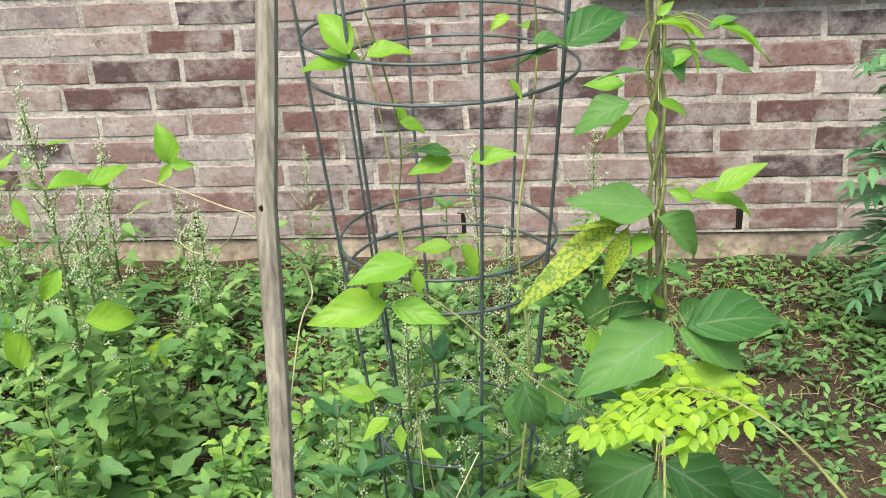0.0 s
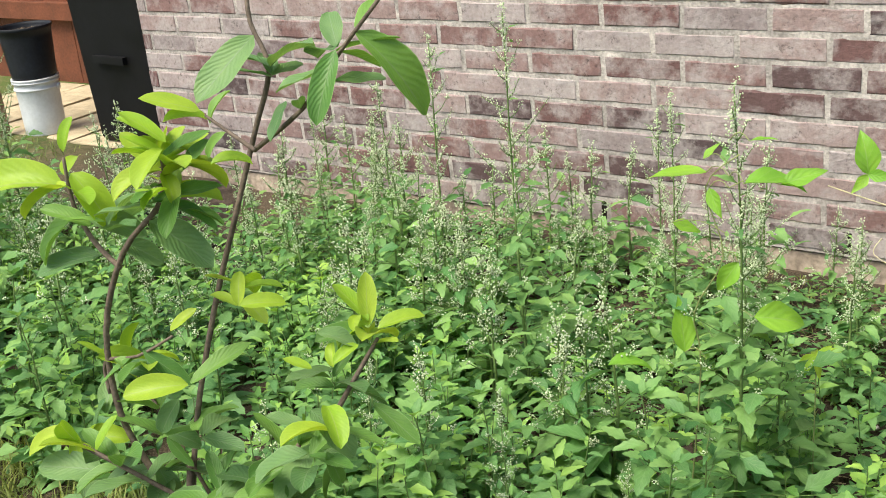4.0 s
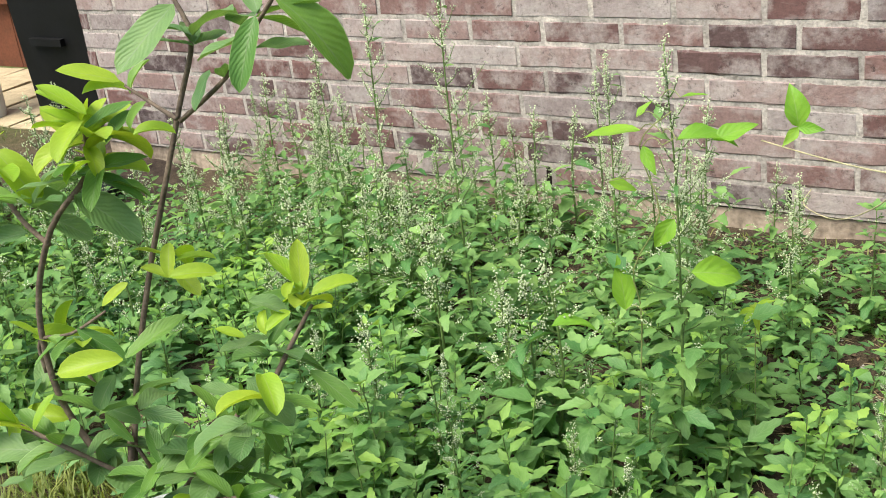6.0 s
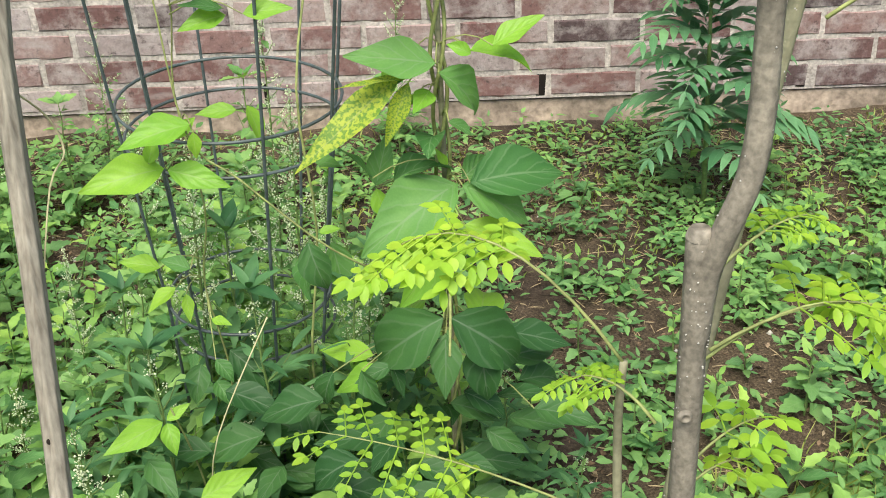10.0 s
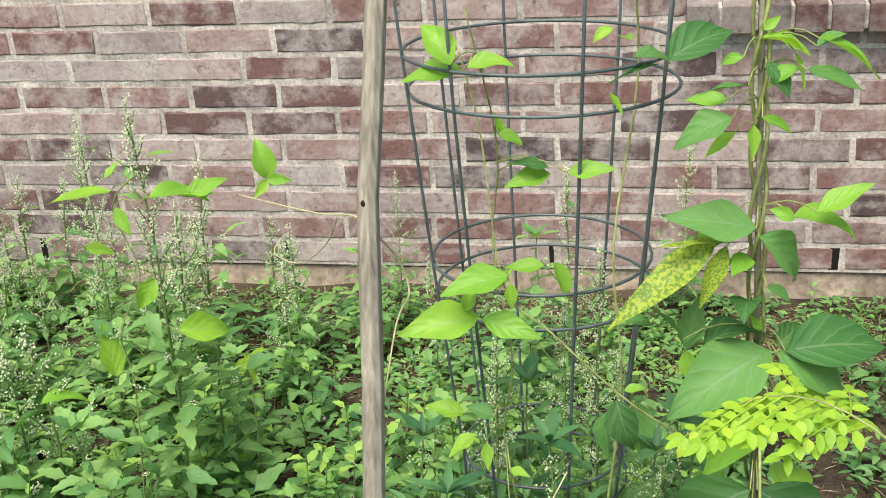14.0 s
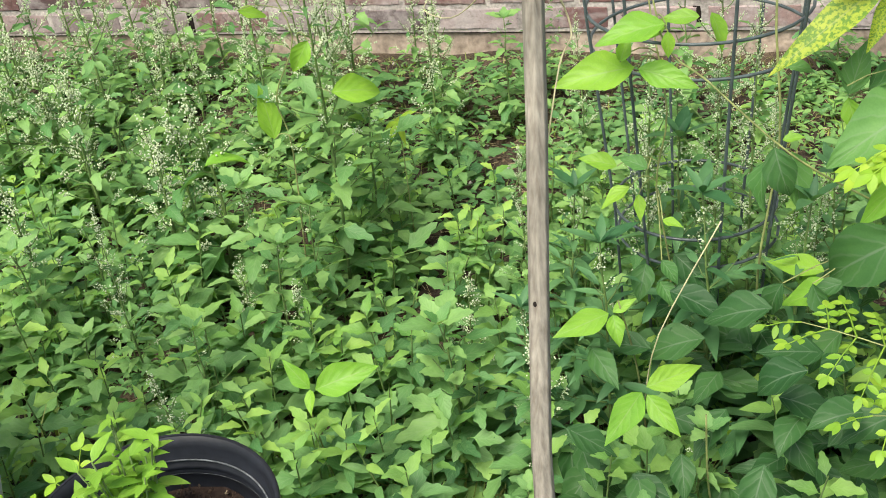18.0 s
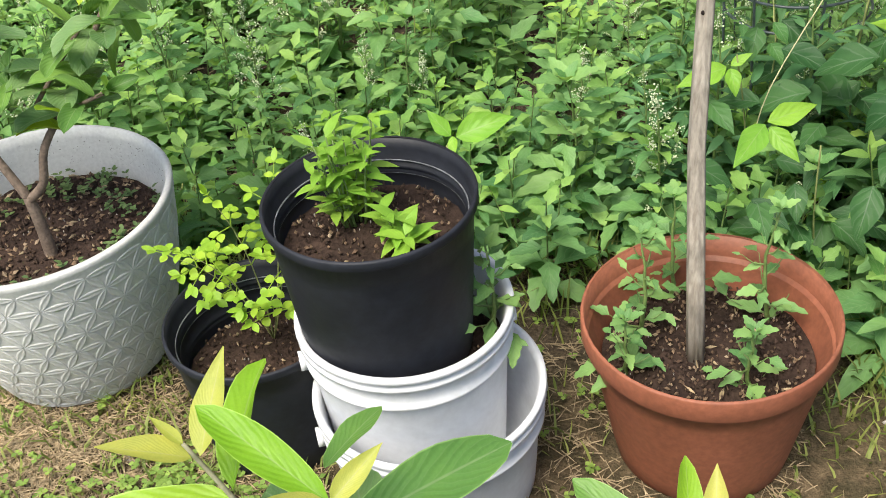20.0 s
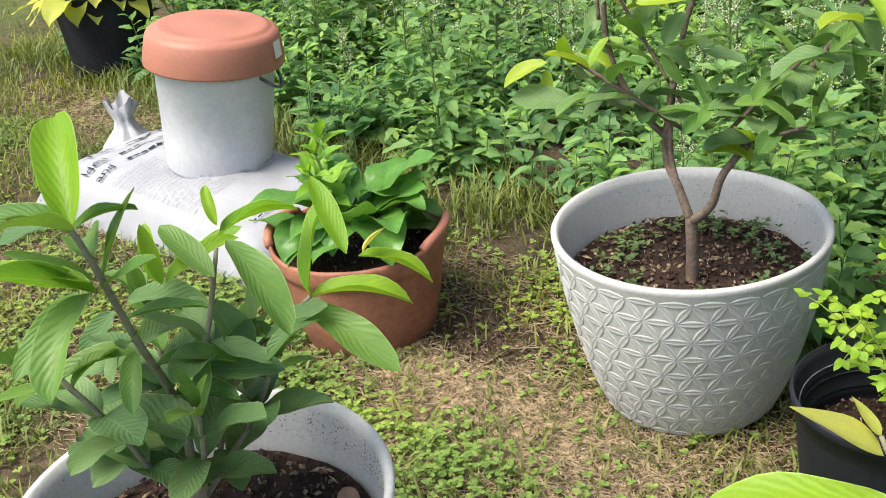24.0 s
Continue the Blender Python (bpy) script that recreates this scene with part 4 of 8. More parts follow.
def sack():
    t = thing("soil_sack", (-2.2, 0.94, 0), "white plastic sack of topsoil lying on the grass", "sack")
    t.rotation_euler = (0, 0, radians(6))
    hx, hy, hz = 0.39, 0.19, 0.125
    g = Geo()
    nx, ny = 30, 20
    verts, faces = [], []
    for side in (1, -1):
        for j in range(ny + 1):
            for i in range(nx + 1):
                u, w = 2 * i / nx - 1, 2 * j / ny - 1
                e = max(0.0, (1 - u ** 4)) * max(0.0, (1 - w ** 4))
                z = (hz * e ** 0.4 * (0.92 + 0.1 * noise.noise((u * 2, w * 2, 5))) + 0.006 * noise.noise((u * 9, w * 6, 2))) if side > 0 else 0.0
                pinch = 1 - 0.05 * (u * u) * (1 - abs(w))
                verts.append((u * hx, w * hy * pinch, max(0.001, z) if side > 0 else 0.0))
    w_ = nx + 1
    for s in (0, 1):
        o = s * w_ * (ny + 1)
        for j in range(ny):
            for i in range(nx):
                q = (o + j * w_ + i, o + j * w_ + i + 1, o + (j + 1) * w_ + i + 1, o + (j + 1) * w_ + i)
                faces.append(q if s == 0 else q[::-1])
    g.add(verts, faces)
    body = part("sack_body", g, M_BAG, t)
    g = Geo()
    spine = ((-hx + 0.07, 0.05, 0.035, 0.085), (-hx + 0.045, 0.06, 0.075, 0.05), (-hx + 0.03, 0.07, 0.105, 0.022), (-hx + 0.022, 0.074, 0.122, 0.018), (-hx + 0.015, 0.08, 0.142, 0.028), (-hx + 0.005, 0.088, 0.162, 0.034))
    sides = 28
    ring = []
    for n_, (x, y, z, rad) in enumerate(spine):
        for k in range(sides):
            a = 2 * math.pi * k / sides
            q = rad * (1 + 0.22 * math.sin(5 * a + 0.4 * n_) + 0.14 * math.sin(9 * a + n_))
            ring.append((x + q * math.cos(a), y + q * math.sin(a), z + 0.012 * math.sin(3 * a + 1) * (n_ == 5)))
    g.add(ring, [(n_ * sides + k, n_ * sides + (k + 1) % sides, (n_ + 1) * sides + (k + 1) % sides, (n_ + 1) * sides + k) for n_ in range(5) for k in range(sides)])
    part("tied_end", g, M_BAG, t, "gathered and twisted end of the sack")

    def on_top(x, y):
        u, w = x / hx, y / hy
        e = max(0.0, (1 - u ** 4)) * max(0.0, (1 - w ** 4))
        return hz * e ** 0.4 * (0.92 + 0.1 * noise.noise((u * 2, w * 2, 5))) + 0.006 * noise.noise((u * 9, w * 6, 2)) + 0.004

    def words(text, x, y, size, mat, rz=0):
        c = bpy.data.curves.new("print", "FONT")
        c.body, c.size, c.align_x = text, size, "LEFT"
        c.materials.append(mat)
        tmp = bpy.data.objects.new("print", c)
        scene.collection.objects.link(tmp)
        me = bpy.data.meshes.new_from_object(tmp.evaluated_get(bpy.context.evaluated_depsgraph_get()))
        bpy.data.objects.remove(tmp)
        me.transform(Matrix.Rotation(radians(rz), 4, "Z"))
        for q in me.vertices:
            q.co.x += x
            q.co.y += y
            q.co.z = on_top(q.co.x, q.co.y) + 0.001
        o = part("print", me, None, t)
        return o

    along, across = V((-0.035, 0.999)), V((-0.999, -0.035))
    for text, x, y, size in (("TOP", -0.257, -0.102, 0.042), ("Ideal", -0.195, -0.15, 0.036), ("and", -0.145, -0.15, 0.036)):
        words(text, x, y, size, M_INK, 92)

    def bars(name, mat, label, rows):
        g = Geo()
        for x, y, length, hgt in rows:
            d = 0.0
            while d < length:
                e = min(d + rng.uniform(0.008, 0.02), length)
                q = [V((x, y)) + along * k + across * h_ for k, h_ in ((d, 0), (e, 0), (e, hgt), (d, hgt))]
                g.add([(p.x, p.y, on_top(p.x, p.y)) for p in q], [(0, 1, 2, 3)])
                d = e + 0.004
        part(name, g, mat, t, label, False)

    for x, y, length, hgt in ((-0.259, 0.005, 0.10, 0.014), (-0.196, -0.055, 0.12, 0.01), (-0.146, -0.068, 0.12, 0.01)):
        bars("heading_print", M_INK, "bold black print", [(x, y, length, hgt)])
    bars("small_print", M_INK_GREY, "rows of fine grey print", [(-0.10 + 0.0145 * k, -0.15, 0.12 if k % 4 else 0.09, 0.0021) for k in range(20)])
    bars("small_print", M_INK_GREY, "second column of fine grey print", [(-0.11 + 0.0145 * k, 0.0, 0.12, 0.0021) for k in range(20)])
    bars("brand_mark", M_INK, "black printed mark", [(0.29, -0.095, 0.085, 0.016)])
    bars("brand_line", M_INK, "thin black printed line", [(0.305, -0.11, 0.12, 0.003)])


sack()


tray = thing("plant_tray", (-3.02, 2.52, 0), "black plastic plant tray lying by the patio", "tray")
g = Geo()
g.lathe([(0.0, 0.004), (0.12, 0.004), (0.135, 0.05), (0.142, 0.052), (0.138, 0.056), (0.128, 0.05), (0.114, 0.012), (0.0, 0.012)], 6)
part("body", g, M_BLACK, tray, smooth=False)


# ---- plants ----
def unit_leaf(name, mat, shape, width, fold, droop, n=10, wave=0.0, twist=0.0):
    """A leaf one metre long along +y, its face up; scaled where it is placed."""
    g = Geo()
    g.leaf((0, 0, 0), (0, 1, 0), (0, 0, 1), 1.0, width, shape, fold, droop, n, wave, twist, (-1, -0.55, 0, 0.55, 1))
    return g.mesh(name, mat)


def leaf_set(name, mat, shape, width, fold=0.25, droop=0.6, count=3, wave=0.02):
    return [unit_leaf(name, mat, shape, width * (0.9 + 0.1 * i), fold * (0.7 + 0.3 * i), droop * (0.4 + 0.6 * i), 10, wave, 0.15 * (i - 1)) for i in range(count)]


L_GUAVA = leaf_set("leaf", M_GUAVA, "guava", 0.34, 0.5, 0.5, 3, 0.045)
L_OLD = leaf_set("leaf", M_GUAVA_OLD, "guava", 0.46, 0.35, 0.42, 3, 0.05)
L_NEW = leaf_set("leaf", M_GUAVA_NEW, "guava", 0.28, 0.6, 0.5, 3, 0.045)
L_TUFT = leaf_set("leaf", M_GUAVA_TUFT, "guava", 0.41, 0.5, 0.6)
L_LIME = leaf_set("leaf", M_LIME, "heart", 0.7, 0.2, 0.8, 3, 0.04)
L_YELLOW = leaf_set("leaf", M_GUAVA_TUFT, "lance", 0.3, 0.3, 0.6)
L_BUD = leaf_set("leaf", M_GUAVA_BUD, "lance", 0.34, 0.5, 0.2)
L_BEAN = leaf_set("leaf", M_BEAN, "bean", 0.58, 0.35, 0.7, 3, 0.035)
L_BEAND = leaf_set("leaf", M_BEAN_DARK, "bean", 0.56, 0.3, 0.7, 3, 0.035)
L_BEANL = leaf_set("leaf", M_BEAN_LIGHT, "bean", 0.52, 0.35, 0.55, 3, 0.03)
L_SICK = leaf_set("leaf", M_BEAN_SICK, "bean", 0.29, 0.3, 0.25, 3, 0.05)
L_SALAD = leaf_set("leaf", M_SALAD, "ovate", 0.62, 0.25, 1.0, 3, 0.075)


def put_leaf(parent, meshes, base, way, up, length, r):
    way, up = V(way).normalized(), V(up)
    side = way.cross(up)
    if side.length < 1e-3:
        side = way.cross(V((1, 0.2, 0)))
    side.normalize()
    up = side.cross(way)
    ob = part("leaf", r.choice(meshes), None, parent)
    m = Matrix((side, way, up)).transposed().to_4x4()
    ob.matrix_basis = Matrix.Translation(V(base)) @ m @ Matrix.Diagonal((length, length, length, 1))
    return ob


def shoot(parent, stem, radii, r, nodes, size, old, mid, young, bark=None, bare=0.25, spread=0.5, bud=None):
    """A woody stem with leaves in turning pairs: old ones below, young ones at the tip."""
    g = Geo()
    g.tube(stem, radii, 7)
    part("stem", g, bark or M_BARK, parent)
    az = r.uniform(0, 6.28)
    n = len(stem) - 1
    for k in range(nodes):
        s = bare + (1 - bare) * (k + 0.5) / nodes
        i = min(n - 1, int(s * n))
        p = V(stem[i]).lerp(V(stem[i + 1]), s * n - i)
        d = (V(stem[i + 1]) - V(stem[i])).normalized()
        az += 1.57 + r.uniform(-0.3, 0.3)
        for sg in (0, math.pi):
            a = az + sg
            el = spread * (0.25 + 0.9 * s) + r.uniform(-0.35, 0.25)
            way = polar(a, el) + d * 0.35 * s
            fam = old if s < 0.55 else (mid if s < 0.85 else young)
            L = size * (0.75 + 0.4 * r.random()) * (1.0 if s < 0.85 else 0.8)
            put_leaf(parent, fam, p, way, V((0, 0, 1)) + d * 0.3, L, r)
    tip, d = V(stem[-1]), (V(stem[-1]) - V(stem[-2])).normalized()
    for k in range(3):
        put_leaf(parent, bud or young, tip, d + polar(az + k * 2.1, 0.2) * 0.35, polar(az + k * 2.1 + 3.14, 0.3), size * r.uniform(0.45, 0.75), r)


# weathered stick standing in the terracotta pot
g = Geo()
pts = [(-0.13, 0.975, 0.13), (-0.137, 1.0, 0.25), (-0.147, 1.05, 0.40), (-0.148, 1.092, 0.542), (-0.147, 1.13, 0.70), (-0.149, 1.167, 0.848), (-0.142, 1.19, 0.95), (-0.135, 1.22, 1.08), (-0.128, 1.25, 1.25)]
g.tube(pts, [0.0105, 0.0098, 0.0092, 0.0088, 0.0088, 0.0085, 0.0082, 0.008, 0.008], 28)
ring = len(g.v) // len(pts)
g.v = [tuple(V(pts[i // ring]) + (V(v) - V(pts[i // ring])) * (1 + 0.09 * math.sin(3 * 6.283 * (i % ring) / ring + 0.15 * (i // ring)) + 0.10 * math.sin(7 * 6.283 * (i % ring) / ring))) for i, v in enumerate(g.v)]
stick = thing("garden_stick", (0, 0, 0), "weathered grey-brown stick standing in a terracotta pot", "stake")
part("stick", g, M_POLE, stick)
for p in pts[3:6:2]:
    g = Geo()
    g.lathe([(0.0, 0.0012), (0.0014, 0.0010), (0.0024, 0.0002), (0.0030, -0.0012)], 12)
    knot = part("knot", g, M_GAP, stick, "dark sunken knot")
    knot.location = (p[0] - 0.002, p[1] - 0.0078, p[2])
    knot.rotation_euler = (radians(75), 0, 0)


# ---- wire cages ----
def wire_cage(at, turn, z_off, label):
    t = thing("tomato_cage", at, label, "plant support", "nested wire cages")
    rings = ((0.165, 0.877), (0.14, 0.61), (0.11, 0.325))
    for rr, z in rings:
        g = Geo()
        g.tube([(rr * math.cos(2 * math.pi * i / 40), rr * math.sin(2 * math.pi * i / 40), z + z_off) for i in range(41)], 0.0022, 6, False)
        part("ring", g, M_WIRE, t)
    for k in range(4):
        a = turn + k * math.pi / 2
        g = Geo()
        g.tube([(r_ * math.cos(a), r_ * math.sin(a), z) for r_, z in ((0.185, 1.1), (0.167, 0.88 + z_off), (0.142, 0.61 + z_off), (0.112, 0.325 + z_off), (0.095, -0.03))], 0.0022, 6)
        part("leg", g, M_WIRE, t)
    return t


wire_cage((-0.042, 1.655, 0), 0.35, 0.0, "dark green wire tomato cage among tall weeds")
wire_cage((-0.038, 1.66, 0), 1.0, -0.047, "second dark green wire tomato cage nested in the first")


# ---- weeds ----
def glomerule(sd, at, r, size=1.0):
    """A tight clump of pale seeds."""
    for _ in range(4):
        sd.blob(V(at) + V((r.gauss(0, 0.0034), r.gauss(0, 0.0034), r.gauss(0, 0.0034))) * size, r.uniform(0.0010, 0.0024) * size)


def weed(r, height, leaf, seeds=1.0, bushy=1.0, shape="goose"):
    """One goosefoot weed: ribbed stem, leafy side branches below, short seed spikes above."""
    st, lv, sd = Geo(), Geo(), Geo()
    top = V((r.uniform(-0.015, 0.015), r.uniform(-0.02, 0.02), 1)) * height
    stem = bend((0, 0, -0.01), top, 8, (r.uniform(-0.012, 0.012), r.uniform(-0.012, 0.012), 0), 0.002)
    st.tube(stem, [0.0035 - 0.0003 * i for i in range(9)], 5)
    az = r.uniform(0, 6.28)
    n = int(9 + height * 34 * bushy)
    begin = 0.5 if seeds >= 0.4 else (0.8 if seeds else 2.0)
    blade = (lambda: r.uniform(0.38, 0.58)) if shape == "goose" else (lambda: r.uniform(0.2, 0.3))
    for k in range(n):
        s = 0.05 + 0.93 * k / n
        i = min(7, int(s * 8))
        p = stem[i].lerp(stem[i + 1], s * 8 - i)
        az += 2.4 + r.uniform(-0.4, 0.4)
        spike = s > begin and r.random() < 0.9
        if spike:
            branch = (height * (0.30 * (1 - s)) + 0.016) * r.uniform(0.5, 1.3)
            q = p + polar(az, r.uniform(0.5, 1.05), branch)
        else:
            branch = (height * 0.22 * (1 - s) + 0.022) * r.uniform(0.45, 1.2)
            q = p + polar(az, 0.3 + 0.65 * s + r.uniform(-0.15, 0.2), branch)
        st.tube([p, p.lerp(q, 0.5) + V((0, 0, -0.005)), q], [0.0014, 0.001, 0.0006], 4, False)
        # the leaf under the branch, then leaves along it that point away from the stem
        L = leaf * (1.35 - 0.85 * s) * r.uniform(0.8, 1.2)
        if not spike or r.random() < 0.55:
            lv.leaf(p, polar(az + r.uniform(-0.25, 0.25), r.uniform(-0.15, 0.5)), (r.uniform(-0.25, 0.25), r.uniform(-0.5, 0.0), 1), L * (0.6 if spike else 1.1), L * blade() * (0.35 if spike else 1.0), shape, r.uniform(0.15, 0.5), r.uniform(0.2, 1.0), 8, 0.03)
        m = max(1, int(branch / 0.024))
        for j in range(m if not spike else 0):
            b = p.lerp(q, (j + 1) / m)
            side = 0.9 if j % 2 else -0.9
            Lj = L * r.uniform(0.5, 0.95)
            lv.leaf(b, polar(az + side * r.uniform(0.4, 1.2), r.uniform(-0.3, 0.6)), (r.uniform(-0.3, 0.3), r.uniform(-0.6, 0.1), 1), Lj, Lj * blade(), shape, r.uniform(0.15, 0.5), r.uniform(0.0, 0.9), 8, 0.03)
        if spike:
            for j in range(max(3, int(branch / 0.0062 * min(1.0, seeds + 0.3)))):
                f = 0.12 + 0.95 * r.random()
                glomerule(sd, p.lerp(q, f), r, 1.15 - 0.35 * f)
        elif seeds >= 0.4 and s > 0.28:
            for j in range(5):
                glomerule(sd, p.lerp(q, 0.85 + 0.06 * j), r, 0.9)
    # the tip: seeds, or a whorl of young leaves
    if seeds >= 0.4:
        for j in range(int(34 * height / 0.7)):
            f = r.random()
            glomerule(sd, top * (0.86 + 0.17 * f) + V((r.gauss(0, 0.005 * (1.1 - f)), r.gauss(0, 0.005 * (1.1 - f)), 0)), r, 1.0)
    else:
        for j in range(7):
            lv.leaf(top, polar(az + j * 2.4, 0.35 + 0.12 * j), (0, -0.2, 1), leaf * (0.85 - 0.08 * j), leaf * (0.5 - 0.05 * j) * (1 if shape == "goose" else 0.5), shape, 0.25, 0.4, 8)
    return st, lv, sd


def weed_thing(at, height, leaf, seeds, seed, bushy=1.0, shape="goose", mat=None):
    r = random.Random(seed)
    st, lv, sd = weed(r, height, leaf, seeds, bushy, shape)
    t = thing("goosefoot_weed", at, "tall goosefoot weed with pale green seed spikes" if seeds > 0.4 else "leafy bright green goosefoot weed", "weed", "goosefoot weeds along the wall")
    tagged(part("stem", st, M_STEM, t), kind="stuff")
    tagged(part("foliage", lv, mat or M_WEED, t), kind="stuff")
    if sd.v:
        tagged(part("seed_head", sd, M_SEED, t, "pale green seed clusters"), kind="stuff")
    return t


def lawn_edge(x):
    """The line where the lawn ends and the weeds begin."""
    return 0.17 * smooth_step(-1.0, -1.35, x) + 0.05 * noise.noise((x * 3, 0, 2))


def cover(x, y):
    """How thickly the undergrowth stands."""
    d = 1.0
    d *= 1 - 0.85 * math.exp(-(((x - 0.55) / 0.28) ** 2 + ((y - 1.95) / 0.42) ** 2))
    d *= 1 - 0.8 * math.exp(-(((x + 0.5) / 0.45) ** 2 + ((y - 2.5) / 0.3) ** 2))
    d *= 1 - 0.6 * math.exp(-(((x + 0.42) / 0.25) ** 2 + ((y - 1.95) / 0.35) ** 2))
    d *= 1 - 0.6 * math.exp(-(((x - 0.8) / 0.35) ** 2 + ((y - 2.6) / 0.22) ** 2))
    d *= 1 - 0.72 * smooth_step(2.2, 2.45, y) * smooth_step(-1.3, -0.7, x)
    d *= 1 - 0.5 * smooth_step(0.2, 0.4, x) * smooth_step(1.05, 0.85, x)
    d *= smooth_step(3.4, 2.2, x + 0.8 * (y - 2))
    return d * (0.78 + 0.6 * noise.noise((x * 2.5, y * 2.5, 8)))


originals = [weed_thing((-0.645, 1.80, 0), 0.775, 0.062, 1.0, 101, 1.3), weed_thing((-1.16, 2.0, 0), 0.83, 0.052, 1.0, 102, 1.2), weed_thing((-1.70, 2.25, 0), 0.62, 0.05, 1.0, 103, 1.3),
             weed_thing((-0.64, 2.46, 0), 0.33, 0.046, 1.0, 104, 1.5), weed_thing((-0.72, 1.62, 0), 0.34, 0.07, 0.2, 105), weed_thing((-0.93, 1.75, 0), 0.33, 0.058, 0.8, 106, 1.3), weed_thing((-0.35, 1.40, 0), 0.27, 0.078, 0.0, 107)]
tall = ((-1.50, 2.2, 0.72), (-0.87, 2.06, 0.67), (-1.02, 2.35, 0.56), (-2.1, 1.75, 0.62), (-2.9, 1.95, 0.74), (-2.75, 1.7, 0.66), (-2.4, 2.0, 0.5), (-0.43, 2.62, 0.40), (-0.03, 1.95, 0.62), (0.21, 2.7, 0.45), (-1.42, 2.45, 0.46),
        (-1.95, 2.3, 0.5), (-0.80, 2.3, 0.42), (-3.2, 1.62, 0.6), (-3.05, 1.6, 0.7), (0.06, 1.75, 0.44), (-0.12, 1.72, 0.42), (-3.0, 2.08, 0.8), (-2.78, 1.85, 0.72), (-3.4, 1.8, 0.8), (-3.3, 1.7, 0.72), (-0.886, 1.5, 0.36), (-0.27, 2.1, 0.42), (-0.10, 1.60, 0.56), (0.035, 1.62, 0.62), (-0.02, 1.74, 0.50), (0.12, 1.60, 0.40), (-0.30, 1.72, 0.36), (-3.22, 2.15, 0.71), (-2.98, 2.05, 0.64), (-3.17, 2.20, 0.45), (-3.42, 2.40, 0.26), (-3.43, 2.50, 0.17))
rw = random.Random(5)
for x, y, h in tall:
    o = originals[rw.choice((0, 1, 2))]
    hh = {originals[0]: 0.775, originals[1]: 0.83, originals[2]: 0.62}[o]
    c = copy_thing(o, pose(x, y, 0, 0, 0, rw.uniform(0, 360)))
    c.scale = (h / hh,) * 3
for i in range(150):
    x, y = rw.uniform(-2.9, 0.12), rw.uniform(1.25, 2.72)
    if rw.random() > 0.25 + cover(x, y) * (1.0 if y < 2.3 else 1.4) or y < 1.2 + lawn_edge(x):
        continue
    back = y > 1.65 and x < -0.72
    o = originals[rw.choice((3, 3, 5, 5, 3) if back else (3, 4, 4, 5, 6))]
    c = copy_thing(o, pose(x, y, 0, 0, 0, rw.uniform(0, 360)))
    c.scale = (rw.uniform(0.85, 1.35) if back else rw.uniform(0.65, 1.05),) * 3


lance = weed_thing((-0.02, 1.50, 0), 0.42, 0.08, 0.3, 108, 1.1, "lance", M_WEED_LANCE)
for x, y, h in ((-0.14, 1.45, 0.9), (0.10, 1.50, 1.0), (-0.06, 1.62, 1.05), (-0.2, 1.58, 0.9), (0.14, 1.60, 0.95), (-0.24, 1.42, 0.7), (0.3, 1.55, 0.6), (0.38, 1.40, 0.55)):
    c = copy_thing(lance, pose(x, y, 0, 0, 0, rw.uniform(0, 360)))
    c.scale = (h, h, h)


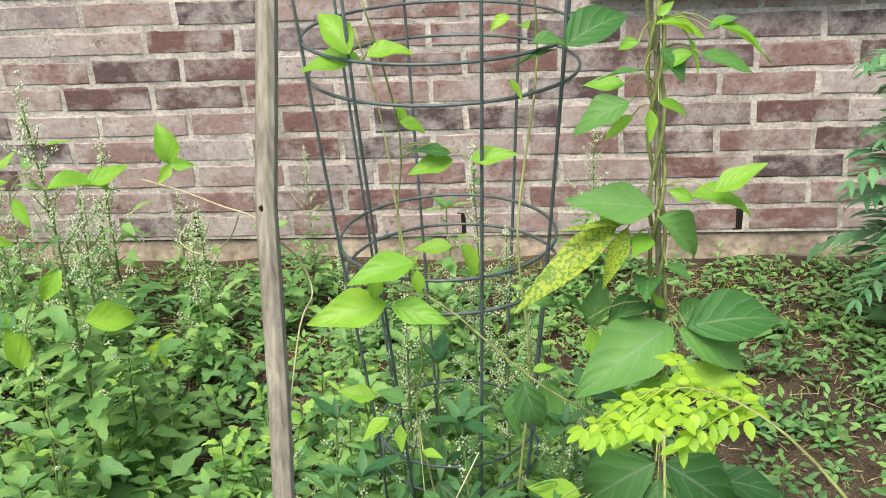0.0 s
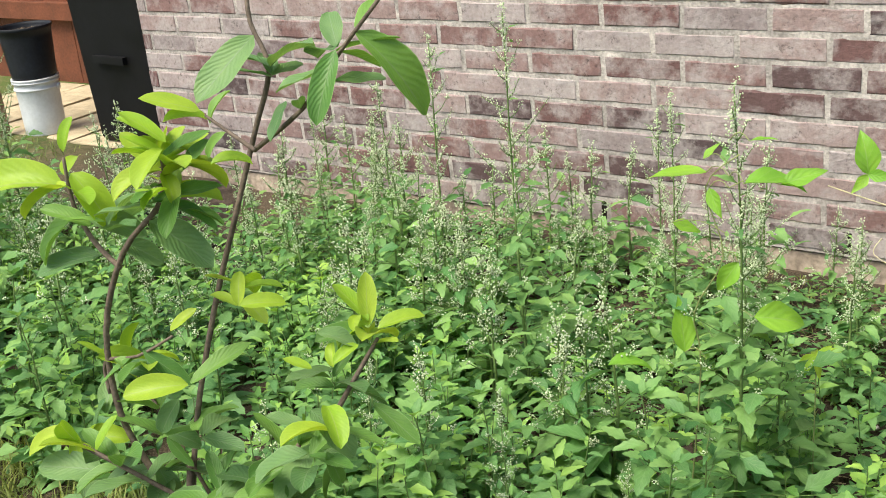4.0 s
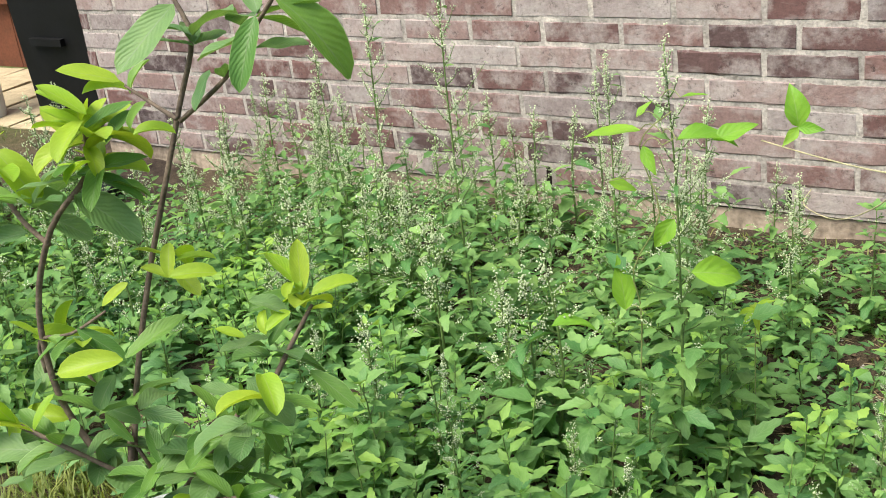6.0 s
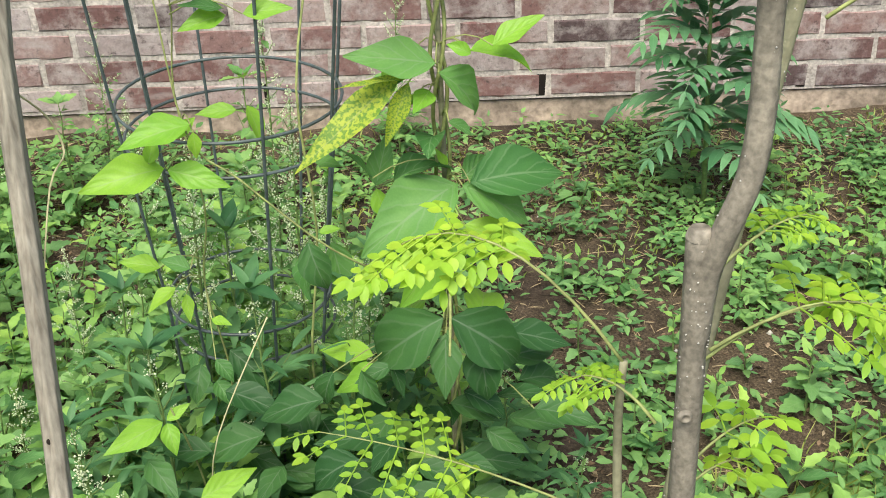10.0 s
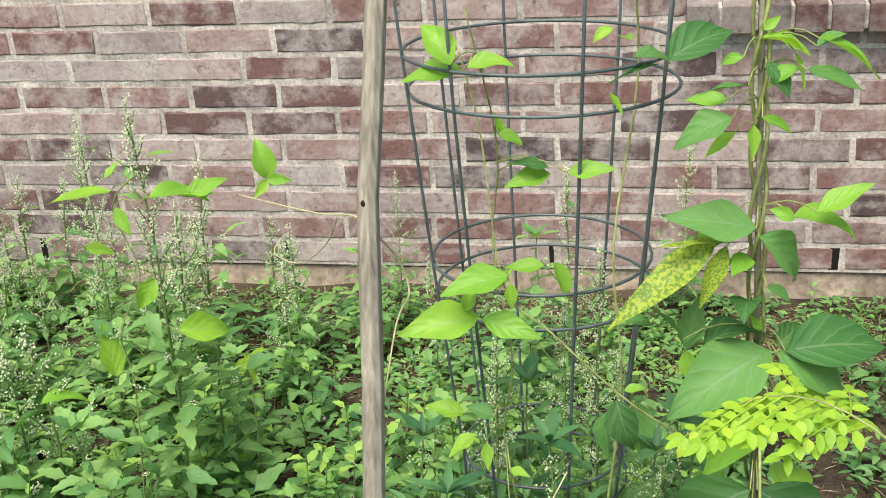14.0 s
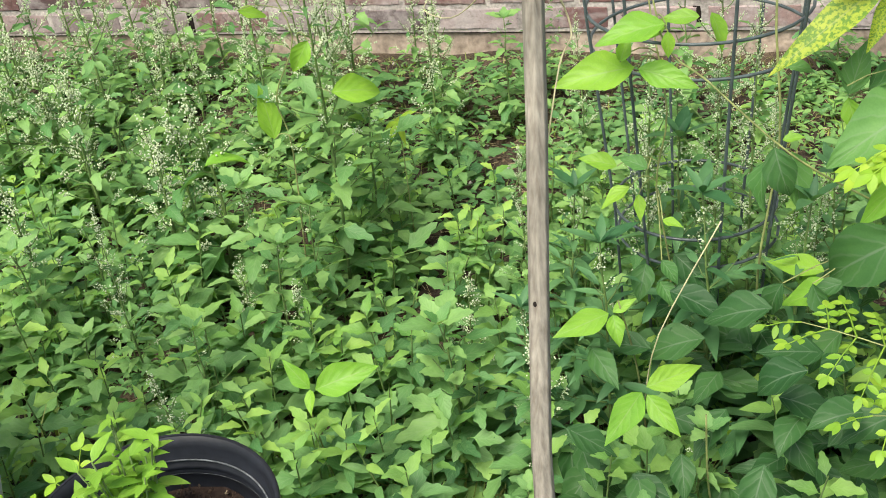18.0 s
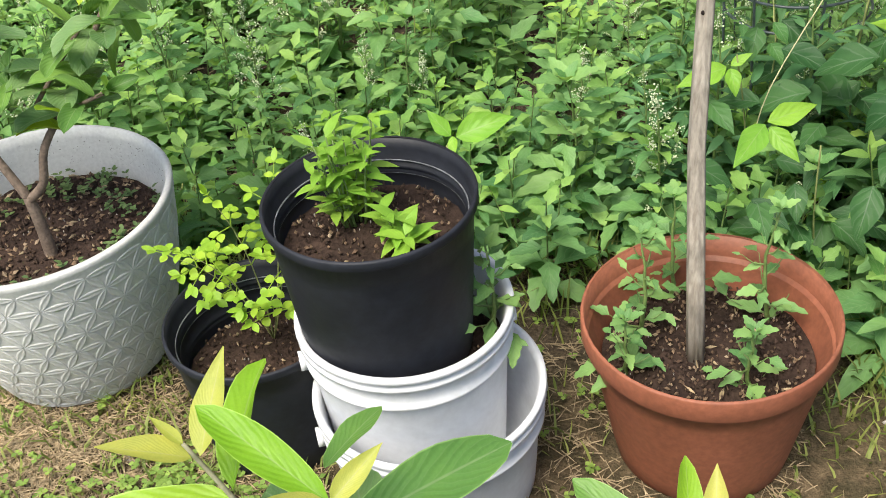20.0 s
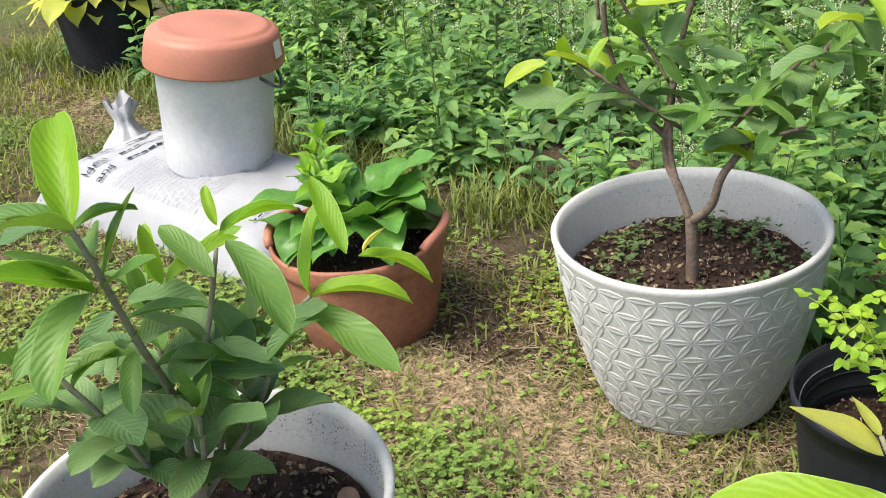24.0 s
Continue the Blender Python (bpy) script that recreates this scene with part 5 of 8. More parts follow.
def undergrowth():
    """Low weeds plant by plant: leaves turn round each stem, large below, a bright whorl on top."""
    r = random.Random(77)
    g, tip, st = Geo(), Geo(), Geo()
    for _ in range(4900):
        x, y = r.uniform(-3.6, 3.3), r.uniform(1.12, 2.6)
        if (y < 1.24 and -0.85 < x < -0.1) or y < 1.14 + lawn_edge(x) or (y < 1.42 + lawn_edge(x) and r.random() > 0.7):
            continue
        if r.random() > cover(x, y) * (0.35 if y > 2.15 else 1.0) * (0.85 if x > 0.3 else 1.0) or (x < -3.2 and y > 2.5):
            continue
        h = r.uniform(0.05, 0.21) * (0.65 if y > 2.2 or x > 0.35 else 1.0)
        z = ground_z(x, y)
        head = V((x + r.gauss(0, 0.14) * h, y + r.gauss(0, 0.14) * h, z + h))
        foot = V((x, y, z - 0.005))
        st.tube([foot, foot.lerp(head, 0.55), head], [0.0019, 0.0015, 0.0009], 4, False)
        az, n = r.uniform(0, 6.28), int(6 + h * 50)
        size = r.uniform(0.04, 0.072) * (0.75 + 1.6 * h) * (1 + 0.25 * smooth_step(1.7, 1.4, y))
        narrow = r.random() < 0.22
        for j in range(n):
            s = (j + 0.6) / n
            az += 2.4 + r.uniform(-0.3, 0.3)
            L = size * (1.12 - 0.62 * s) * r.uniform(0.8, 1.15)
            up = (r.uniform(-0.3, 0.3), r.uniform(-0.55, 0.1), 1)
            young = s > 0.74
            (tip if young else g).leaf(foot.lerp(head, 0.12 + 0.88 * s), polar(az, -0.15 + 0.85 * s + r.uniform(-0.25, 0.25)), up, L, L * (r.uniform(0.24, 0.34) if narrow else r.uniform(0.4, 0.6)), "lance" if narrow else "goose", r.uniform(0.15, 0.5), r.uniform(0.1, 1.0), 5 if narrow else 8, 0.03)
    small = Geo()
    for _ in range(10500):
        x, y = r.uniform(-2.4, 2.6), r.uniform(1.25, 2.8)
        back = smooth_step(1.75, 2.15, y)
        want = max(back * 0.9, 0.85 * smooth_step(0.2, 0.5, x)) * (0.5 + 0.9 * noise.noise((x * 4.5, y * 4.5, 21))) + 0.08
        want *= 1 - 0.8 * math.exp(-(((x - 0.62) / 0.22) ** 2 + ((y - 2.0) / 0.2) ** 2))
        want *= 1 - 0.65 * math.exp(-(((x - 0.72) / 0.25) ** 2 + ((y - 1.6) / 0.12) ** 2))
        if r.random() > want or y < 1.2 + lawn_edge(x):
            continue
        z, h, a = ground_z(x, y), r.uniform(0.008, 0.075), r.uniform(0, 6.28)
        for j in range(r.randint(5, 10)):
            a += 2.4
            L = r.uniform(0.010, 0.024)
            rad = r.uniform(0.002, 0.018)
            small.leaf((x + rad * math.cos(a), y + rad * math.sin(a), z + h * r.uniform(0.3, 1.0)), polar(a + r.uniform(-0.4, 0.4), r.uniform(-0.2, 0.6)), (r.uniform(-0.4, 0.4), r.uniform(-0.6, 0.2), 1), L * 1.25, L * r.uniform(0.36, 0.62), "lance", 0.2, r.uniform(0, 0.5), 4)
    solo("undergrowth", g, M_WEED_DARK, "dense low carpet of green weeds", "weeds", "stuff")
    solo("weed_tips", tip, M_WEED_TIP, "bright young tops of the low weeds", "weeds", "stuff")
    solo("ground_weeds", small, M_WEED_DARK, "tiny round-leaved weeds over bare earth", "weeds", "stuff")
    solo("weed_stems", st, M_STEM, "thin green stems of the low weeds", "weeds", "stuff", True)


undergrowth()


# ---- leaves set one by one ----
def leaf_to(parent, fam, a, b, up=None):
    """One leaf from its foot a to its tip b."""
    o = V(parent.location)
    a, b = V(a) - o, V(b) - o
    way = b - a
    up = up or (rng.uniform(-0.45, 0.45), rng.uniform(-0.55, 0.15), 1.0)
    put_leaf(parent, fam, a, way, up, way.length * 1.1, rng)


def stem_to(parent, pts, r0, r1, mat):
    o = V(parent.location)
    pts = [V(p) - o for p in pts]
    fine = []
    for i in range(len(pts) - 1):
        p0, p1, p2, p3 = pts[max(0, i - 1)], pts[i], pts[i + 1], pts[min(len(pts) - 1, i + 2)]
        for k in range(4):
            s = k / 4
            fine.append(0.5 * (2 * p1 + (p2 - p0) * s + (2 * p0 - 5 * p1 + 4 * p2 - p3) * s * s + (3 * p1 - p0 - 3 * p2 + p3) * s ** 3))
    fine.append(pts[-1])
    n = len(fine) - 1
    g = Geo()
    g.tube(fine, [r0 + (r1 - r0) * i / n for i in range(n + 1)], 8)
    return part("stem", g, mat, parent)


def cluster(parent, at, count, size, fams):
    """A tuft of leaves round a shoot."""
    c = V(at) - V(parent.location)
    az = rng.uniform(0, 6.28)
    for k in range(count):
        az += 2.4
        put_leaf(parent, fams[k % 2], c + V((0, 0, rng.uniform(-0.02, 0.012))), polar(az, rng.uniform(-0.35, 0.7)), (rng.uniform(-0.3, 0.3), rng.uniform(-0.3, 0.3), 1), size * rng.uniform(0.75, 1.2), rng)


vine = thing("bean_vine", (0.2, 1.45, 0), "climbing bean vine with broad dark leaves on a stake", "vine")
cage_vine = thing("bean_runner", (-0.05, 1.45, 0), "light green bean runner climbing the wire cage", "vine")
seedling_a = thing("bean_seedling", (-0.12, 1.40, 0), "bean seedling with three bright lime leaflets", "seedling", "bean seedlings")
seedling_b = thing("bean_seedling", (-0.51, 1.30, 0), "bean seedling with three bright lime leaflets", "seedling", "bean seedlings")
seedling_c = thing("bean_seedling", (0.0, 1.26, 0), "bean seedling with three bright lime leaflets", "seedling", "bean seedlings")
guava_a = thing("young_guava", (-0.40, 0.52, 0.15), "young guava with long bright leaves and amber buds", "shrub", "young guavas in pots")
guava_b = thing("young_guava", (-0.17, 0.50, 0.13), "second young guava with long bright leaves and amber buds", "shrub", "young guavas in pots")
sapling = thing("guava_sapling", (-0.986, 0.997, 0.2), "slim guava sapling with dark stems and glossy leaves, in a planter", "tree")
bush = thing("guava_bush", (-1.05, 0.25, 0.2), "bushy guava with broad soft green leaves, in a planter", "shrub")
# bean vine on its stake
leaf_to(vine, L_BEAN, (0.204, 1.499, 0.704), (0.114, 1.487, 0.724), (0.58, -0.94, 0.9))
leaf_to(vine, L_BEAN, (0.207, 1.500, 0.693), (0.271, 1.497, 0.654), (0.69, -0.87, 0.9))
leaf_to(vine, L_SICK, (0.164, 1.501, 0.691), (0.053, 1.451, 0.610), (0.2, -0.55, 0.9))
leaf_to(vine, L_SICK, (0.174, 1.499, 0.683), (0.147, 1.472, 0.623), (0.2, -0.55, 0.9))
leaf_to(vine, L_SICK, (0.173, 1.494, 0.690), (0.100, 1.469, 0.694), (-1.02, -0.36, 0.9))
leaf_to(vine, L_BEANL, (0.242, 1.507, 0.714), (0.314, 1.503, 0.715), (-0.04, -0.20, 0.9))
leaf_to(vine, L_BEANL, (0.266, 1.490, 0.726), (0.316, 1.497, 0.757), (-0.33, -0.53, 0.9))
leaf_to(vine, L_BEANL, (0.242, 1.490, 0.717), (0.219, 1.489, 0.731), (-0.64, -0.74, 0.9))
leaf_to(vine, L_BEANL, (0.253, 1.495, 0.912), (0.319, 1.494, 0.887), (0.29, -0.07, 0.9))
leaf_to(vine, L_BEAN, (0.243, 1.489, 0.881), (0.296, 1.480, 0.868), (0.89, -0.46, 0.9))
leaf_to(vine, L_BEANL, (0.235, 1.489, 0.882), (0.203, 1.479, 0.875), (0.18, -0.35, 0.9))
leaf_to(vine, L_BEANL, (0.196, 1.491, 0.912), (0.241, 1.494, 0.914), (-0.12, -0.05, 0.9))
leaf_to(vine, L_BEAN, (0.203, 1.493, 0.887), (0.229, 1.471, 0.863), (0.49, -0.93, 0.9))
leaf_to(vine, L_BEANL, (0.193, 1.490, 0.823), (0.194, 1.474, 0.793), (0.28, -0.03, 0.9))
leaf_to(vine, L_BEANL, (0.203, 1.498, 0.828), (0.234, 1.492, 0.819), (-0.13, -0.37, 0.9))
leaf_to(vine, L_BEAN, (0.186, 1.492, 0.864), (0.140, 1.486, 0.863), (-0.15, 0.01, 0.9))
leaf_to(vine, L_BEAN, (0.172, 1.489, 0.831), (0.112, 1.473, 0.814), (-0.20, -0.68, 0.9))
leaf_to(vine, L_BEANL, (0.168, 1.512, 0.844), (0.126, 1.516, 0.845), (-0.16, -0.83, 0.9))
leaf_to(vine, L_BEANL, (0.181, 1.505, 0.891), (0.158, 1.505, 0.888), (0.05, -0.91, 0.9))
leaf_to(vine, L_BEANL, (0.199, 1.497, 0.920), (0.215, 1.504, 0.933), (0.62, -0.36, 0.9))
leaf_to(vine, L_BEAN, (0.254, 1.507, 0.901), (0.279, 1.508, 0.920), (-0.52, -0.37, 0.9))
leaf_to(vine, L_BEANL, (0.229, 1.499, 0.900), (0.243, 1.480, 0.866), (0.74, 0.04, 0.9))
leaf_to(vine, L_BEAN, (0.229, 1.502, 0.554), (0.120, 1.437, 0.519), (0.05, -0.65, 0.9))
leaf_to(vine, L_BEAN, (0.234, 1.493, 0.556), (0.318, 1.475, 0.523), (0.05, -0.65, 0.9))
leaf_to(vine, L_BEAN, (0.243, 1.490, 0.560), (0.356, 1.506, 0.578), (0.05, -0.65, 0.9))
leaf_to(vine, L_BEAN, (0.236, 1.507, 0.557), (0.270, 1.525, 0.583), (0.48, -0.45, 0.9))
leaf_to(vine, L_BEAN, (0.134, 1.505, 0.553), (0.148, 1.519, 0.608), (-0.04, -0.72, 0.9))
leaf_to(vine, L_BEANL, (0.134, 1.511, 0.547), (0.145, 1.490, 0.511), (-0.47, -0.58, 0.9))
leaf_to(vine, L_BEAN, (0.154, 1.509, 0.556), (0.215, 1.520, 0.594), (-0.14, -0.11, 0.9))
leaf_to(vine, L_BEAN, (0.130, 1.494, 0.569), (0.099, 1.495, 0.610), (-0.24, 0.03, 0.9))
leaf_to(vine, L_BEANL, (0.224, 1.492, 0.497), (0.164, 1.463, 0.412), (0.61, -0.94, 0.9))
leaf_to(vine, L_BEANL, (0.236, 1.489, 0.505), (0.321, 1.463, 0.480), (-0.05, -0.56, 0.9))
leaf_to(vine, L_BEANL, (0.161, 1.503, 0.472), (0.182, 1.501, 0.455), (-0.15, -0.39, 0.9))
leaf_to(vine, L_BEAN, (0.218, 1.491, 0.638), (0.245, 1.481, 0.630), (0.20, -0.39, 0.9))
leaf_to(vine, L_BEANL, (0.218, 1.505, 0.577), (0.205, 1.506, 0.595), (-0.67, -0.19, 0.9))
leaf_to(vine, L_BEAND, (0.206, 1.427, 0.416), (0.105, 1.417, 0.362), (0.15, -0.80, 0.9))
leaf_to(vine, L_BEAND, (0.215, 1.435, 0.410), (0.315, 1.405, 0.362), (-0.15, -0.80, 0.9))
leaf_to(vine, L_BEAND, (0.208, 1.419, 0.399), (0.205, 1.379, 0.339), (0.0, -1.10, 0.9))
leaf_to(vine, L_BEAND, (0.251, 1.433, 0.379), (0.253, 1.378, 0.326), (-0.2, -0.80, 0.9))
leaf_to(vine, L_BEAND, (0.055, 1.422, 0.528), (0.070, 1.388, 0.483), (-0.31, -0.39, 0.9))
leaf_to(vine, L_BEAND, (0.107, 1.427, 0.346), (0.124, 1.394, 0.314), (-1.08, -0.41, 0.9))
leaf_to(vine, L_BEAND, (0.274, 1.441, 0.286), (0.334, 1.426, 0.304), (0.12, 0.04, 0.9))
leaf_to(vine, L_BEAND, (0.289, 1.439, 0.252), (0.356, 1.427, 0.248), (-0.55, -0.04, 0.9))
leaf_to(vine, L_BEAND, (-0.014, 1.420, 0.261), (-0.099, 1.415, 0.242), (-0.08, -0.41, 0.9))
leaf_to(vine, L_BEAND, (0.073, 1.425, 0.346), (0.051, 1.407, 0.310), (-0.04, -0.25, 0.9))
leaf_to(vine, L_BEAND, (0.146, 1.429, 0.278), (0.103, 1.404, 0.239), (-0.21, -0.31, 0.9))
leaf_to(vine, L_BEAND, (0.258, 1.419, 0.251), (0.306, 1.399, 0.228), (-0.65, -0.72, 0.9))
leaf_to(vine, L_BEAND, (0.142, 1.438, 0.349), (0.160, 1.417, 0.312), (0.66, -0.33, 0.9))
# leaves on the cage
leaf_to(cage_vine, L_BEANL, (-0.105, 1.501, 0.588), (-0.188, 1.466, 0.589), (0.10, -0.85, 0.9))
leaf_to(cage_vine, L_BEANL, (-0.100, 1.491, 0.591), (-0.036, 1.473, 0.580), (-0.10, -0.80, 0.9))
leaf_to(cage_vine, L_BEANL, (-0.121, 1.496, 0.597), (-0.112, 1.502, 0.625), (0.35, -0.60, 0.9))
leaf_to(cage_vine, L_BEANL, (-0.069, 1.494, 0.644), (-0.138, 1.464, 0.643), (0.05, -0.60, 0.9))
leaf_to(cage_vine, L_BEANL, (-0.066, 1.489, 0.637), (-0.064, 1.479, 0.610), (0.10, -0.80, 0.9))
leaf_to(cage_vine, L_BEANL, (-0.090, 1.503, 0.623), (-0.069, 1.520, 0.643), (0.15, -0.70, 0.9))
leaf_to(cage_vine, L_BEANL, (-0.128, 1.511, 0.885), (-0.156, 1.521, 0.934), (0.10, -0.80, 0.9))
leaf_to(cage_vine, L_BEANL, (-0.110, 1.513, 0.881), (-0.064, 1.511, 0.897), (-0.10, -0.50, 0.9))
leaf_to(cage_vine, L_BEANL, (-0.118, 1.531, 0.873), (-0.187, 1.536, 0.874), (0.05, -0.55, 0.9))
leaf_to(cage_vine, L_BEANL, (-0.076, 1.521, 0.801), (-0.080, 1.528, 0.827), (0.53, -0.32, 0.9))
leaf_to(cage_vine, L_BEANL, (-0.079, 1.514, 0.807), (-0.050, 1.508, 0.802), (-0.30, -0.51, 0.9))
leaf_to(cage_vine, L_BEANL, (-0.022, 1.531, 0.755), (-0.068, 1.511, 0.753), (-0.03, -0.85, 0.9))
leaf_to(cage_vine, L_BEAN, (-0.023, 1.527, 0.764), (-0.064, 1.516, 0.776), (-0.01, -0.34, 0.9))
leaf_to(cage_vine, L_BEANL, (-0.002, 1.513, 0.762), (0.047, 1.507, 0.771), (0.88, -0.67, 0.9))
leaf_to(cage_vine, L_BEAN, (0.104, 1.515, 0.887), (0.170, 1.543, 0.926), (0.78, -0.05, 0.9))
leaf_to(cage_vine, L_BEAN, (0.095, 1.530, 0.879), (0.045, 1.526, 0.867), (-0.12, -0.03, 0.9))
leaf_to(cage_vine, L_BEAN, (0.068, 1.531, 0.886), (0.106, 1.528, 0.897), (-0.14, -0.35, 0.9))
leaf_to(cage_vine, L_BEANL, (0.043, 1.520, 0.851), (0.058, 1.509, 0.832), (0.31, -0.11, 0.9))
leaf_to(cage_vine, L_BEANL, (-0.115, 1.518, 0.418), (-0.149, 1.499, 0.404), (-0.08, -0.34, 0.9))
leaf_to(cage_vine, L_BEANL, (-0.131, 1.522, 0.445), (-0.174, 1.520, 0.460), (0.49, -0.76, 0.9))
leaf_to(cage_vine, L_BEANL, (-0.104, 1.518, 0.408), (-0.100, 1.501, 0.381), (0.27, -0.76, 0.9))
leaf_to(cage_vine, L_BEAN, (0.077, 1.525, 0.469), (0.095, 1.498, 0.405), (0.50, -0.81, 0.9))
leaf_to(cage_vine, L_BEAN, (0.047, 1.523, 0.456), (0.036, 1.492, 0.409), (-0.58, -0.19, 0.9))
leaf_to(cage_vine, L_BEANL, (-0.042, 1.709, 0.569), (-0.092, 1.706, 0.568), (0.20, -0.74, 0.9))
leaf_to(cage_vine, L_BEANL, (-0.027, 1.701, 0.577), (-0.005, 1.678, 0.539), (0.57, -0.48, 0.9))
# runner on the tall weed
weed_vine = thing("bean_runner", (-0.645, 1.76, 0), "pale bean runner climbing through a tall weed", "vine")
leaf_to(weed_vine, L_BEANL, (-0.676, 1.769, 0.650), (-0.740, 1.717, 0.657), (0.07, -0.12, 0.9))
leaf_to(weed_vine, L_BEANL, (-0.677, 1.760, 0.672), (-0.660, 1.771, 0.694), (-0.08, -0.42, 0.9))
leaf_to(weed_vine, L_BEANL, (-0.604, 1.750, 0.709), (-0.571, 1.760, 0.715), (-0.36, -0.03, 0.9))
leaf_to(weed_vine, L_BEANL, (-0.611, 1.749, 0.645), (-0.534, 1.779, 0.662), (0.10, -0.13, 0.9))
leaf_to(weed_vine, L_BEANL, (-0.565, 1.772, 0.641), (-0.517, 1.810, 0.659), (0.17, -0.55, 0.9))
leaf_to(weed_vine, L_BEANL, (-0.732, 1.769, 0.563), (-0.693, 1.782, 0.550), (0.46, -0.59, 0.9))
leaf_to(weed_vine, L_BEANL, (-0.706, 1.754, 0.352), (-0.720, 1.768, 0.432), (0.52, -0.56, 0.9))
leaf_to(weed_vine, L_BEANL, (-0.595, 1.752, 0.436), (-0.523, 1.791, 0.431), (0.40, -0.94, 0.9))
leaf_to(weed_vine, L_BEANL, (-0.670, 1.764, 0.627), (-0.646, 1.746, 0.592), (-0.43, -0.47, 0.9))
leaf_to(weed_vine, L_BEANL, (-0.626, 1.769, 0.513), (-0.647, 1.739, 0.476), (0.63, -0.68, 0.9))
leaf_to(weed_vine, L_BEANL, (-0.843, 1.751, 0.299), (-0.781, 1.787, 0.314), (-0.41, -0.27, 0.9))
stem_to(weed_vine, [(-0.70, 1.74, 0.0), (-0.687, 1.770, 0.319), (-0.697, 1.770, 0.417), (-0.650, 1.770, 0.519), (-0.678, 1.770, 0.625), (-0.626, 1.770, 0.681)], 0.0014, 0.001, M_VINE)
# low bright trifoliate leaves
leaf_to(seedling_a, L_BEANL, (-0.130, 1.400, 0.305), (-0.186, 1.358, 0.300), (0.1, -0.75, 0.8))
leaf_to(seedling_a, L_BEANL, (-0.125, 1.400, 0.307), (-0.100, 1.410, 0.322), (-0.15, -0.75, 0.8))
leaf_to(seedling_a, L_BEANL, (-0.125, 1.400, 0.303), (-0.114, 1.368, 0.286), (0.1, -0.75, 0.8))
leaf_to(seedling_b, L_BEANL, (-0.502, 1.300, 0.231), (-0.535, 1.308, 0.264), (-0.15, -0.75, 0.8))
leaf_to(seedling_b, L_BEANL, (-0.495, 1.300, 0.230), (-0.423, 1.318, 0.261), (0.1, -0.75, 0.8))
leaf_to(seedling_b, L_BEANL, (-0.497, 1.290, 0.238), (-0.489, 1.261, 0.225), (-0.15, -0.75, 0.8))
leaf_to(seedling_c, L_BEANL, (-0.075, 1.250, 0.310), (-0.104, 1.189, 0.292), (0.1, -0.75, 0.8))
leaf_to(seedling_c, L_BEANL, (-0.069, 1.250, 0.307), (-0.034, 1.218, 0.283), (-0.15, -0.75, 0.8))
leaf_to(seedling_c, L_BEANL, (-0.072, 1.270, 0.301), (-0.017, 1.297, 0.314), (0.1, -0.75, 0.8))
# big front guava
leaf_to(guava_a, L_NEW, (-0.439, 0.475, 0.442), (-0.561, 0.421, 0.453))
leaf_to(guava_a, L_BUD, (-0.456, 0.475, 0.487), (-0.459, 0.538, 0.527))
leaf_to(guava_a, L_BUD, (-0.464, 0.475, 0.483), (-0.511, 0.451, 0.516))
leaf_to(guava_a, L_BUD, (-0.467, 0.475, 0.498), (-0.489, 0.479, 0.516))
leaf_to(guava_a, L_NEW, (-0.452, 0.495, 0.426), (-0.476, 0.594, 0.471))
leaf_to(guava_a, L_GUAVA, (-0.423, 0.475, 0.406), (-0.494, 0.389, 0.400))
leaf_to(guava_a, L_OLD, (-0.413, 0.475, 0.390), (-0.475, 0.429, 0.375))
leaf_to(guava_a, L_NEW, (-0.351, 0.455, 0.483), (-0.443, 0.479, 0.532))
leaf_to(guava_a, L_NEW, (-0.344, 0.455, 0.450), (-0.291, 0.354, 0.467))
leaf_to(guava_a, L_GUAVA, (-0.349, 0.465, 0.440), (-0.257, 0.560, 0.445))
leaf_to(guava_a, L_GUAVA, (-0.351, 0.455, 0.426), (-0.413, 0.347, 0.422))
leaf_to(guava_a, L_BUD, (-0.346, 0.445, 0.492), (-0.377, 0.415, 0.526))
leaf_to(guava_a, L_BUD, (-0.350, 0.455, 0.483), (-0.324, 0.489, 0.506))
leaf_to(guava_a, L_GUAVA, (-0.388, 0.525, 0.431), (-0.368, 0.593, 0.432))
leaf_to(guava_a, L_OLD, (-0.344, 0.475, 0.399), (-0.298, 0.536, 0.392))
leaf_to(guava_a, L_OLD, (-0.336, 0.475, 0.375), (-0.279, 0.491, 0.359))
leaf_to(guava_a, L_OLD, (-0.341, 0.475, 0.347), (-0.391, 0.431, 0.327))
leaf_to(guava_a, L_OLD, (-0.335, 0.475, 0.343), (-0.277, 0.470, 0.303))
leaf_to(guava_a, L_OLD, (-0.414, 0.525, 0.350), (-0.464, 0.553, 0.363))
leaf_to(guava_a, L_OLD, (-0.344, 0.475, 0.294), (-0.396, 0.448, 0.245))
stem_to(guava_a, [(-0.349, 0.500, 0.186), (-0.343, 0.490, 0.272), (-0.344, 0.475, 0.393), (-0.349, 0.465, 0.440), (-0.349, 0.455, 0.483)], 0.0042, 0.0022, M_BARK_PALE)
stem_to(guava_a, [(-0.350, 0.485, 0.317), (-0.392, 0.475, 0.356), (-0.421, 0.475, 0.400), (-0.439, 0.475, 0.442), (-0.467, 0.475, 0.498)], 0.0038, 0.0016, M_BARK_PALE)
leaf_to(guava_b, L_GUAVA, (-0.111, 0.460, 0.453), (-0.184, 0.499, 0.485))
leaf_to(guava_b, L_NEW, (-0.109, 0.460, 0.456), (-0.116, 0.520, 0.495))
leaf_to(guava_b, L_BUD, (-0.095, 0.460, 0.496), (-0.098, 0.488, 0.529))
